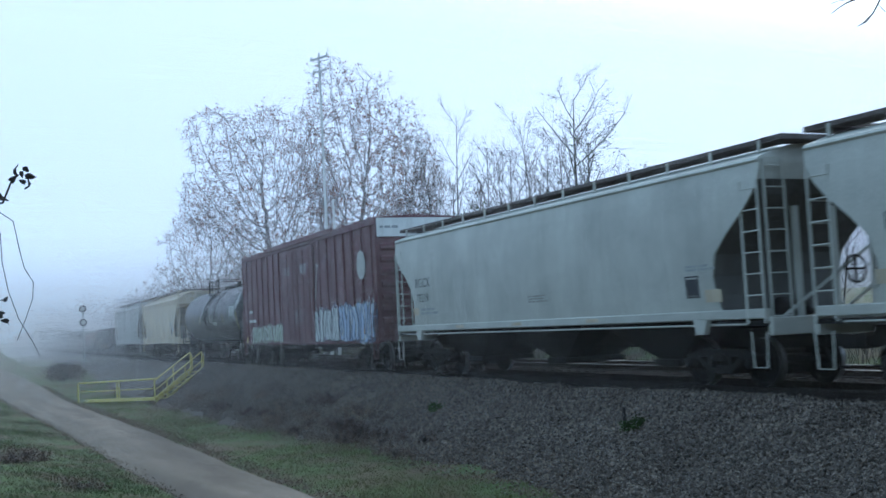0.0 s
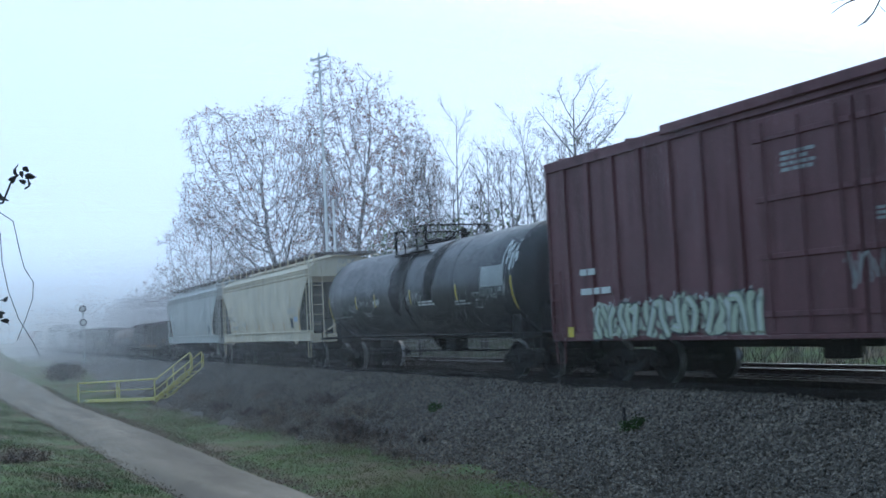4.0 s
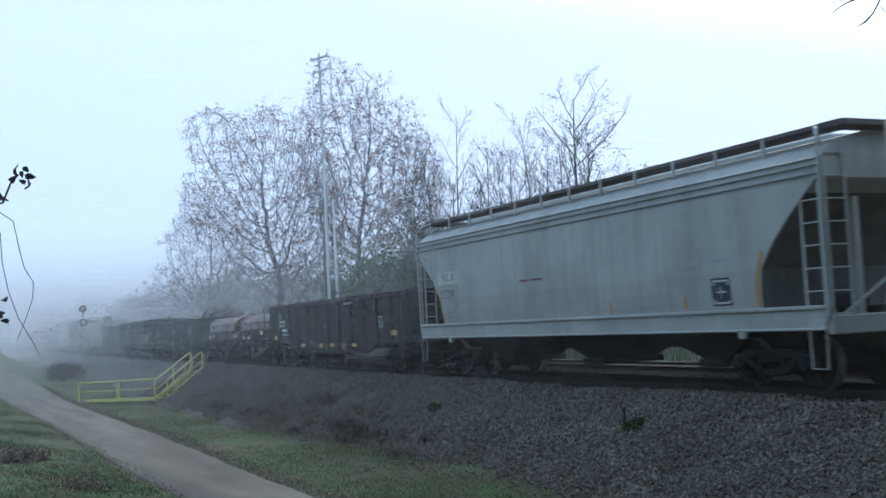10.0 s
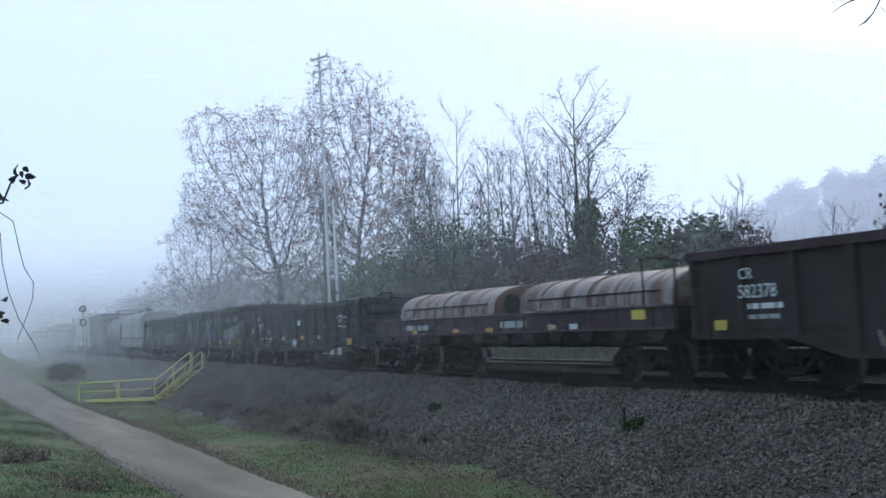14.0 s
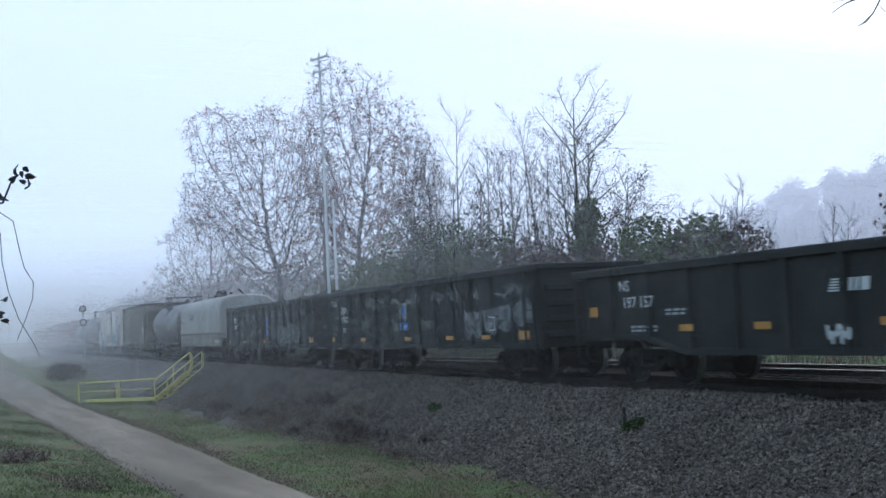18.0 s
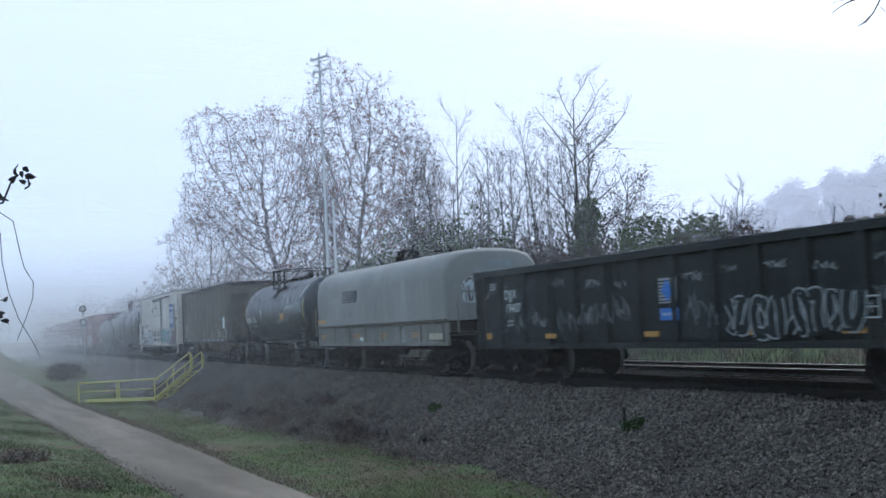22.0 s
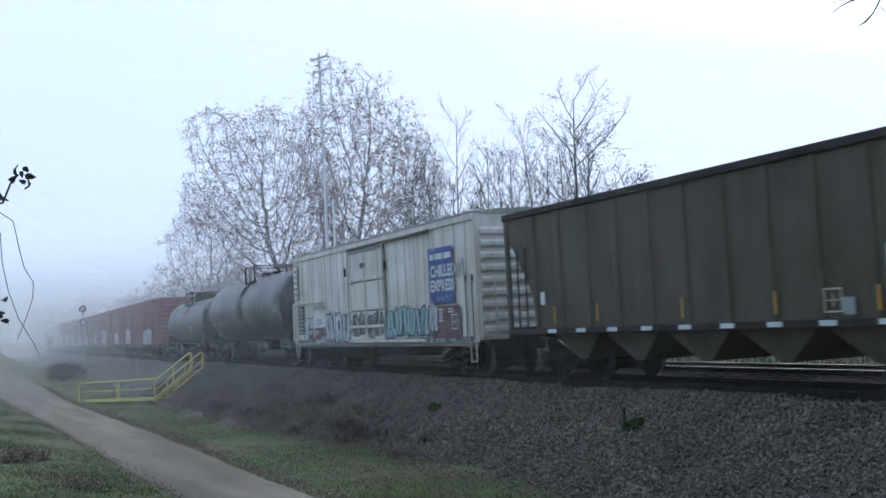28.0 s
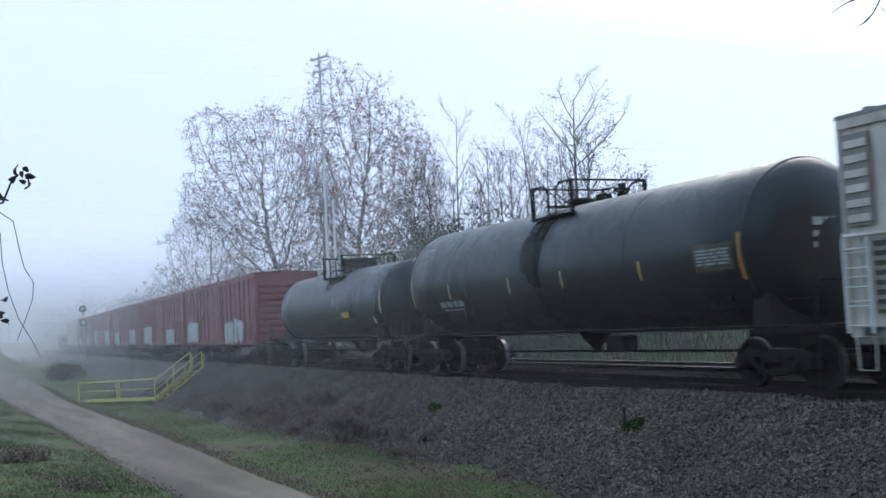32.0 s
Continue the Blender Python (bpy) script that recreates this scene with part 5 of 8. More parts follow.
# ---------------------------------------------------------------- tank cars
def tank_car(left, right, shell_l, shell_r, R, zc, label, plat, marks, dome=False):
    root, L = car("tank_car", label, "tank car", left, right)
    mid, h = (left + right) / 2, L / 2
    a, b = shell_l - mid, shell_r - mid
    n = 40
    prof = [(a - 0.62, 0.02), (a - 0.60, R * 0.35), (a - 0.52, R * 0.62), (a - 0.36, R * 0.84), (a - 0.18, R * 0.95), (a, R)]
    prof += [(a + (b - a) * k / 10, R) for k in range(1, 10)]
    prof += [(b, R), (b + 0.18, R * 0.95), (b + 0.36, R * 0.84), (b + 0.52, R * 0.62), (b + 0.60, R * 0.35), (b + 0.62, 0.02)]
    shell = part("shell", Mesh().disc((0, 0, zc), (1, 0, 0), prof, n), BLACK_TANK, root, smooth=True)

    def surf(x, z):
        return -math.sqrt(max(0.05, R * R - (z - zc) ** 2))

    for x in [a, b] + [a + (b - a) * k / 4 for k in (1, 2, 3)]:
        part("weld_seam", Mesh().disc((x - 0.03, 0, zc), (1, 0, 0), [(0, R), (0.015, R + 0.008), (0.045, R + 0.008), (0.06, R)], n), BLACK_TANK, shell, smooth=True)
    # walkway and fittings at the middle
    p0, p1 = plat[0] - mid, plat[1] - mid
    zt = zc + R
    pl = part("platform", Mesh().box(p0, p1, -1.12, -0.62, zt - 0.33, zt - 0.28).box(p0, p1, 0.62, 1.12, zt - 0.33, zt - 0.28).box(p0, p0 + 0.3, -0.7, 0.7, zt + 0.0, zt + 0.04), BLACK_STEEL, root)
    for s in (-1, 1):
        y = s * 1.05
        for x, d in ((p0, 1), (p1, -1)):
            part("corner_post", Mesh().box(x - 0.04, x + 0.04, y - 0.04, y + 0.04, zt - 0.34, zt + 0.5), BLACK_STEEL, pl)
            part("hoop_rail", Mesh().tube([(x, y, zt + 0.48), (x + d * 0.5, y, zt + 0.48), (x + d * 0.68, y, zt + 0.40), (x + d * 0.74, y, zt + 0.25), (x + d * 0.76, y, zt - 0.3)], 0.026, 6), BLACK_STEEL, pl)
    for x in (p0, p1):
        part("end_rail", Mesh().tube([(x, -1.05, zt + 0.48), (x, 1.05, zt + 0.48)], 0.026, 6), BLACK_STEEL, pl)
    cx = (p0 + p1) / 2
    part("manway", Mesh().disc((cx - 0.4, 0, zt - 0.05), (0, 0, 1), [(0, 0.32), (0.12, 0.32), (0.13, 0.36), (0.19, 0.36), (0.23, 0.24), (0.24, 0.05)], 20), BLACK_STEEL, root)
    part("valve_housing", Mesh().disc((cx + 0.55, 0.1, zt - 0.05), (0, 0, 1), [(0, 0.2), (0.2, 0.2), (0.23, 0.17), (0.24, 0.04)], 16), BLACK_STEEL, root)
    part("safety_valve", Mesh().disc((p1 + 0.55, 0, zt - 0.05), (0, 0, 1), [(0, 0.12), (0.18, 0.12), (0.18, 0.2), (0.24, 0.2), (0.24, 0.1), (0.36, 0.1), (0.38, 0.02)], 14), BLACK_STEEL, root)
    if dome:
        part("wide_manway", Mesh().disc((cx, 0, zt - 0.1), (0, 0, 1), [(0, 0.7), (0.45, 0.7), (0.5, 0.6), (0.52, 0.05)], 22), BLACK_STEEL, root)
    m = Mesh()
    for k in (-0.24, 0.24):
        m.tube([(cx + k, -R * math.cos(t) - 0.06, zc + R * math.sin(t)) for t in np.linspace(0.45, 0.95, 6)], 0.016, 5)
    lad = part("side_ladder", m, BLACK_STEEL, root)
    for t in np.linspace(0.5, 0.9, 3):
        part("rung", rung_mesh(0.48, BLACK_STEEL), BLACK_STEEL, lad, at=pose(cx - 0.24, -R * math.cos(t) - 0.06, zc + R * math.sin(t)))
    # stub sills, cradles, running boards
    for e in (-1, 1):
        x0, x1 = sorted((e * h, e * (h - 3.2)))
        part("stub_sill", Mesh().box(x0, x1, -0.26, 0.26, 0.70, 1.06, 0.02), BLACK_STEEL, root)
        part("cradle", Mesh().prism([(e * (h - 1.6) - 0.3, 1.0), (e * (h - 1.6) + 0.3, 1.0), (e * (h - 1.6) + 0.2, zc - R * 0.55), (e * (h - 1.6) - 0.2, zc - R * 0.55)], -1.25, 1.25), BLACK_STEEL, root)
        xa, xb = sorted((e * (h + 0.02), e * (h - 0.75)))
        part("end_platform", Mesh().box(xa, xb, -1.45, 1.45, 1.08, 1.14), BLACK_STEEL, root)
        part("end_handrail", Mesh().tube([(e * (h - 0.05), -1.42, 1.1), (e * (h - 0.05), -1.42, 1.8), (e * (h - 0.05), -1.35, 1.9), (e * (h - 0.05), 1.35, 1.9), (e * (h - 0.05), 1.42, 1.8), (e * (h - 0.05), 1.42, 1.1)], 0.022, 6), BLACK_STEEL, root)
        for s in (-1, 1):
            stirrup(root, e * h - (0.45 if e > 0 else -0.05), s * 1.44, BLACK_STEEL)
            part("grab_iron", Mesh().tube([(e * (h - 0.7), s * 1.44, 1.12), (e * (h - 0.7), s * 1.44, 1.6), (e * (h - 0.1), s * 1.44, 1.6), (e * (h - 0.1), s * 1.44, 1.12)], 0.02, 5), BLACK_STEEL, root)
    for s in (-1, 1):
        part("side_rail", Mesh().tube([(-h + 0.4, s * 1.40, 1.14), (h - 0.4, s * 1.40, 1.14)], 0.03, 6), BLACK_STEEL, root)
    part("bottom_outlet", Mesh().disc((cx, 0, zc - R + 0.1), (0, 0, -1), [(0, 0.45), (0.25, 0.3), (0.42, 0.12), (0.5, 0.1)], 14), BLACK_STEEL, root)
    part("brake_rigging", Mesh().box(cx + 1.3, cx + 2.0, -0.6, -0.15, 0.62, 1.0, 0.04).tube([(-h + 2.0, -0.3, 0.6), (h - 2.0, -0.3, 0.66)], 0.03, 5), BLACK_STEEL, root)
    running_gear(root, L, 1.6, False)
    marks(root, surf, mid, a, b, zc, R)
    return root


def tape(root, surf, x, z0, z1, mat=LEMON, w=0.085, lean=0.0):
    m = Mesh()
    for i in range(5):
        u, v = z0 + (z1 - z0) * i / 5, z0 + (z1 - z0) * (i + 1) / 5
        m.flat([(x + lean * i, u), (x + w + lean * i, u), (x + w + lean * (i + 1), v), (x + lean * (i + 1), v)], 0)
    part("reflector", lay(m, surf, 0.014), mat, root, "yellow reflective tape strip")


def spill(root, surf, x, w, z0, z1, seed):
    """Oily runs down a tank's side below its fittings."""
    rng, m = random.Random(seed), Mesh()
    for k in range(14):
        px, foot = x + rng.gauss(0, w), z0 + rng.uniform(0, 0.5) * (z1 - z0)
        m.stroke([(px + 0.03 * math.sin(7 * u + k), z1 + (foot - z1) * u) for u in np.linspace(0, 1, 14)], rng.uniform(0.08, 0.3), 0.0006 * k)
    tagged(part("oil_run", lay(m, surf, 0.012), OIL, root, "dark oily runs below the manway"), kind="stuff")


def marks_first(root, surf, mid, a, b, zc, R):
    for x in (a + 0.05, b - 0.12):
        tape(root, surf, x, 1.75, 2.6)
    for x in (a + 2.93, a + 4.77, a + 7.85, a + 11.2):
        tape(root, surf, x, 2.1, 2.55)
    spill(root, surf, -0.7, 0.42, 1.5, 3.95, 55)
    spill(root, surf, 2.1, 0.16, 2.2, 3.95, 56)
    blocks(root, a + 0.9, 2.0, 0.24, 4, DULL_MARK, surf)
    letters(root, "10768", a + 1.98, 2.0, 0.25, GREY_MARK, surf, eps=0.012)
    bars(root, a + 1.0, 1.84, 1.4, 1, 0.05, GREY_MARK, surf, seed=61)
    bars(root, a + 3.6, 1.9, 0.7, 2, 0.05, GREY_MARK, surf, seed=62)
    bars(root, a + 8.4, 2.12, 1.2, 2, 0.05, WHITE_MARK, surf, seed=63)
    bars(root, a + 11.0, 2.05, 1.0, 2, 0.05, GREY_MARK, surf, seed=64)
    scribble(root, a + 2.95, 2.1, 1.2, 0.3, GREY_MARK, 65, surf, 4)
    scribble(root, a + 4.6, 2.12, 0.6, 0.25, SILVER_SPRAY, 66, surf, 4, 0.05)
    scribble(root, a + 7.5, 2.1, 1.3, 0.4, GREY_MARK, 67, surf, 5)
    scribble(root, b - 1.9, 2.0, 1.5, 0.55, GREY_MARK, 68, surf, 6)
    panel(root, b - 1.8, b - 0.5, 2.38, 2.92, GREY_MARK, surf, "stencil_table", "grey stencilled data table", 0.012, 6)
    frame_mark(root, b - 2.4, 1.85, 0.42, GREY_MARK, surf)
    scribble(root, b - 0.6, 2.7, 0.8, 0.9, SILVER_SPRAY, 69, surf, 4, 0.05)


def marks_acid(root, surf, mid, a, b, zc, R):
    for x in (a + 0.1, b - 0.15):
        tape(root, surf, x, 1.95, 2.75, LEMON if x > 0 else CREAM_HOPPER)
    for x in (a + 3.05, a + 4.92, a + 7.3):
        tape(root, surf, x, 2.1, 2.5, CREAM_HOPPER)
    blocks(root, a + 0.3, 1.95, 0.24, 4, WHITE_MARK, surf)
    letters(root, "22032", a + 1.3, 1.95, 0.24, WHITE_MARK, surf, eps=0.012)
    bars(root, a + 0.75, 1.76, 1.7, 1, 0.04, GREY_MARK, surf, seed=71)
    panel(root, a + 6.45, a + 7.1, 1.98, 2.26, REFLECT, surf, "placard", "amber paper placard", 0.012)
    letters(root, "PHOSPHORIC", a + 7.45, 2.42, 0.14, WHITE_MARK, surf, eps=0.012)
    letters(root, "ACID", a + 7.75, 2.22, 0.14, WHITE_MARK, surf, eps=0.012)
    bars(root, a + 8.75, 2.62, 1.1, 6, 0.05, GREY_MARK, surf, seed=73)
    bars(root, a + 3.4, 1.98, 0.7, 3, 0.04, GREY_MARK, surf, seed=74)
    bars(root, a + 5.6, 1.95, 1.0, 3, 0.04, GREY_MARK, surf, seed=75)
    bars(root, a + 7.0, 2.05, 0.8, 3, 0.04, GREY_MARK, surf, seed=76)
    m = Mesh().flat([(a + 9.2, 1.36), (a + 9.33, 1.5), (a + 9.2, 1.64), (a + 9.07, 1.5)], 0)
    part("hazard_diamond", lay(m, surf, 0.014), WHITE_MARK, root, "white hazard diamond placard")
    tape(root, surf, b - 0.75, 2.85, 3.35, WHITE_MARK, 0.13, 0.03)
    for k in range(4):
        bars(root, 0, 0, 0.75, 1, 0.09 if k else 0.15, GREY_MARK, lambda x, z: 0, seed=77 + k).matrix_basis = pose(b + 0.64 - 0.008 * k, -0.5, 2.85 - 0.19 * k, 0, 0, 90)


def marks_large(root, surf, mid, a, b, zc, R):
    spill(root, surf, -0.3, 0.25, 2.2, 4.1, 57)
    for x in (a + 0.05, b - 0.15):
        tape(root, surf, x, 2.0, 2.85, CREAM_HOPPER if x < 0 else REFLECT)
    for x in (a + 2.66, a + 6.22, a + 8.8, a + 11.93):
        tape(root, surf, x, 2.15, 2.55, CREAM_HOPPER if x < 4 else LEMON, 0.06)
    bars(root, a + 1.85, 1.92, 1.5, 1, 0.16, GREY_MARK, surf, seed=81)
    bars(root, a + 2.0, 1.82, 1.2, 1, 0.05, GREY_MARK, surf, seed=82)
    panel(root, b - 1.45, b - 0.3, 2.2, 2.7, BROWN_HOP, surf, "stencil_table", "dull grey stencilled data table", 0.012, 6)
    bars(root, b - 1.35, 2.57, 0.95, 5, 0.04, GREY_MARK, lambda x, z: surf(x, z) - 0.008, seed=83)
    for k in range(3):
        bars(root, 0, 0, 0.65, 1, 0.1 if k else 0.15, GREY_MARK, lambda x, z: 0, seed=84 + k).matrix_basis = pose(b + 0.6, -0.5, 2.9 - 0.2 * k, 0, 0, 90)


def marks_small(root, surf, mid, a, b, zc, R):
    for x in (a + 0.2, b - 0.1):
        tape(root, surf, x, 1.9, 2.7, CREAM_HOPPER)
    panel(root, a + 0.6, a + 2.2, 1.75, 1.86, BROWN_HOP, surf, "faded_stripe", "", 0.012)
    panel(root, b - 4.2, b - 3.4, 1.85, 2.05, LEMON, surf, "placard", "yellow placard", 0.012)
    m = Mesh().flat([(b - 0.9, 1.55), (b - 0.78, 1.7), (b - 0.9, 1.85), (b - 1.02, 1.7)], 0)
    part("hazard_diamond", lay(m, surf, 0.014), WHITE_MARK, root, "white hazard diamond placard")


# ---------------------------------------------------------------- gondolas
def gondola(left, right, paint, top, bottom, mid_z, ribs, label, marks, load=None):
    root, L = car("gondola_car", label, "gondola car", left, right)
    h, yo = L / 2, HALF - 0.09
    for s in (-1, 1):
        y0, y1 = sorted((s * yo, s * (yo - 0.03)))
        poly = [(-h, bottom), (-h + 2.6, bottom), (-h + 3.9, mid_z), (h - 3.9, mid_z), (h - 2.6, bottom), (h, bottom), (h, top - 0.06), (-h, top - 0.06)]
        part("side", Mesh().prism(poly, y0, y1), paint, root)
        ya, yb = sorted((s * (HALF - 0.14), s * HALF))
        part("top_chord", Mesh().box(-h - 0.02, h + 0.02, ya, yb, top - 0.18, top, 0.02), RED_CHORD if paint is BROWN_GON else paint, root)
        pl = [(-h, bottom - 0.02), (-h + 2.6, bottom - 0.02), (-h + 3.9, mid_z - 0.02), (h - 3.9, mid_z - 0.02), (h - 2.6, bottom - 0.02), (h, bottom - 0.02),
              (h, bottom + 0.12), (h - 2.6, bottom + 0.12), (h - 3.9, mid_z + 0.1), (-h + 3.9, mid_z + 0.1), (-h + 2.6, bottom + 0.12), (-h, bottom + 0.12)]
        m = Mesh()
        up, lo = [pl[11], pl[10], pl[9], pl[8], pl[7], pl[6]], pl[:6]
        m.loft([[(a[0], ya + 0.02, a[1]), (a[0], yb, a[1]), (b[0], yb, b[1]), (b[0], ya + 0.02, b[1])] for a, b in zip(lo, up)])
        part("side_sill", m, paint, root)
        for i in range(ribs):
            x = -h + 0.12 + (L - 0.24) * i / (ribs - 1)
            zb = float(np.interp(abs(x), [h - 3.9, h - 2.6], [mid_z, bottom])) + 0.06
            part("rib", Mesh().loft([[(x - 0.11, s * yo, z), (x - 0.06, s * HALF * 0.999, z), (x + 0.06, s * HALF * 0.999, z), (x + 0.11, s * yo, z)] for z in (zb, top - 0.12)]), paint, root)
        for e in (-1, 1):
            ladder(root, *sorted((e * (h - 0.16), e * (h - 0.6))), s * (HALF + 0.03), bottom, top - 0.15, paint, 0.4)
            stirrup(root, e * h - (0.55 if e > 0 else -0.12), s * HALF, paint)
    for e in (-1, 1):
        end = part("end_wall", Mesh().box(e * h - 0.03, e * h + 0.03, -yo, yo, bottom, top - 0.05), paint, root)
        for z in np.arange(bottom + 0.3, top - 0.2, 0.38):
            part("end_rib", Mesh().loft([[(e * h, y, z - 0.1), (e * (h + 0.1), y, z - 0.05), (e * (h + 0.1), y, z + 0.05), (e * h, y, z + 0.1)] for y in (-1.35, 1.35)]), paint, end)
        part("end_chord", Mesh().box(e * h - 0.08, e * h + 0.08, -HALF + 0.02, HALF - 0.02, top - 0.13, top + 0.005, 0.02), paint, root)
    part("floor", Mesh().box(-h, h, -yo, yo, bottom + 0.1, bottom + 0.16), paint, root)
    part("brake_wheel", BRAKE_WHEEL, BLACK_STEEL, root, at=pose(h + 0.12, 0.6, top - 0.45))
    if load:
        rng, m = random.Random(load), Mesh()
        for i in range(420):
            x, y = rng.uniform(-h + 0.2, h - 0.2), rng.uniform(-1.3, 1.3)
            z = top - 0.26 + 0.024 * x + 0.08 * math.sin(x * 0.9 + load) - 0.12 * abs(y) + rng.uniform(0, 0.2)
            mm = pose(x, y, z, rng.uniform(0, 180), rng.uniform(0, 180), rng.uniform(0, 180))
            a, b, c = rng.uniform(0.06, 0.26), rng.uniform(0.03, 0.12), rng.uniform(0.01, 0.06)
            m.add([mm @ Vector((i_ * a, j_ * b, k_ * c)) for i_ in (-1, 1) for j_ in (-1, 1) for k_ in (-1, 1)], [(0, 1, 3, 2), (4, 6, 7, 5), (0, 4, 5, 1), (2, 3, 7, 6), (0, 2, 6, 4), (1, 5, 7, 3)])
        tagged(part("scrap_load", m, SCRAP, root, "heaped dark scrap metal"), kind="stuff")
        part("load_bed", Mesh().box(-h + 0.05, h - 0.05, -yo + 0.03, yo - 0.03, bottom + 0.2, top - 0.5), SCRAP, root)
    running_gear(root, L, 2.05)
    marks(root, h)
    return root


rib_face = lambda x, z: -HALF + 0.085
proud = lambda x, z: -HALF - 0.002


def marks_brown(root, h):
    letters(root, "CR", -h + 1.45, 2.0, 0.2, WHITE_MARK, proud)
    letters(root, "582378", -h + 1.42, 1.66, 0.24, WHITE_MARK, proud, spread=0.95)
    bars(root, -h + 1.45, 1.46, 1.0, 1, 0.1, WHITE_MARK, rib_face, seed=91)
    bars(root, -h + 1.55, 1.28, 0.8, 1, 0.08, GREY_MARK, rib_face, seed=92)
    panel(root, -h + 0.72, -h + 1.06, 1.1, 1.28, LEMON, proud, "reflector", "yellow reflector")
    for x in (-3.4, -1.0, 0.35, 2.85):
        panel(root, x, x + 0.5, 0.82 if abs(x) < 3.9 else 0.92, 0.94 if abs(x) < 3.9 else 1.04, REFLECT, proud, "reflector", "amber reflector")
    letters(root, "TEX", 1.6, 0.72, 0.24, REFLECT, proud, name="spray_lettering")
    frame_mark(root, 5.42, 1.45, 0.36, WHITE_MARK, rib_face)
    panel(root, h - 1.35, h - 0.85, 1.18, 1.34, REFLECT, proud, "reflector", "amber reflector")
    for x in (-3.5, -1.9, -0.15):
        m = Mesh().stroke([(x, 1.05), (x + 0.05, 0.8)], 0.035, 0)
        part("white_streak", lay(m, proud), GREY_MARK, root)
    bars(root, h - 6.0, 2.32, 1.1, 1, 0.07, GREY_MARK, proud, seed=93)


def marks_black(root, h):
    letters(root, "NS", -h + 1.85, 1.96, 0.22, WHITE_MARK, proud)
    letters(root, "197 157", -h + 1.95, 1.6, 0.23, WHITE_MARK, proud)
    panel(root, -h + 0.7, -h + 1.0, 1.45, 1.66, REFLECT, proud, "reflector", "amber reflector")
    for x, z in ((-4.25, 1.1), (-2.1, 1.1), (0.75, 1.12), (3.0, 1.12)):
        panel(root, x, x + 0.42, z, z + 0.13, REFLECT, proud, "reflector", "amber reflector")
    bars(root, -h + 2.1, 1.18, 0.9, 2, 0.05, GREY_MARK, rib_face, seed=94)
    bars(root, -h + 3.3, 1.5, 0.8, 2, 0.05, GREY_MARK, rib_face, seed=95)
    # emblem of stripes and a block
    m = Mesh()
    for k in range(5):
        m.flat([(-0.35 + 0.02 * k, 1.68 + 0.045 * k), (0.04, 1.68 + 0.045 * k), (0.04, 1.708 + 0.045 * k), (-0.35 + 0.02 * k, 1.708 + 0.045 * k)], 0)
    m.flat([(0.08, 1.68), (0.17, 1.68), (0.21, 1.89), (0.12, 1.89)], 0).flat([(0.21, 1.68), (0.29, 1.68), (0.33, 1.89), (0.25, 1.89)], 0).flat([(0.34, 1.68), (0.52, 1.68), (0.55, 1.89), (0.37, 1.89)], 0)
    tagged(part("striped_emblem", lay(m, lambda x, z: -HALF + 0.06), WHITE_MARK, root, "white striped emblem"), kind="stuff")
    frame_mark(root, 5.45, 1.55, 0.4, WHITE_MARK, rib_face)
    scribble(root, -0.35, 0.78, 0.5, 0.4, SILVER_SPRAY, 96, proud, 3, 0.07)
    panel(root, 6.6, 7.1, 0.9, 1.12, REFLECT, proud, "reflector", "amber reflector")
    bars(root, h - 1.9, 1.5, 0.5, 1, 0.06, GREY_MARK, proud, seed=97)
    bars(root, h - 2.0, 1.85, 0.7, 1, 0.05, GREY_MARK, proud, seed=98)


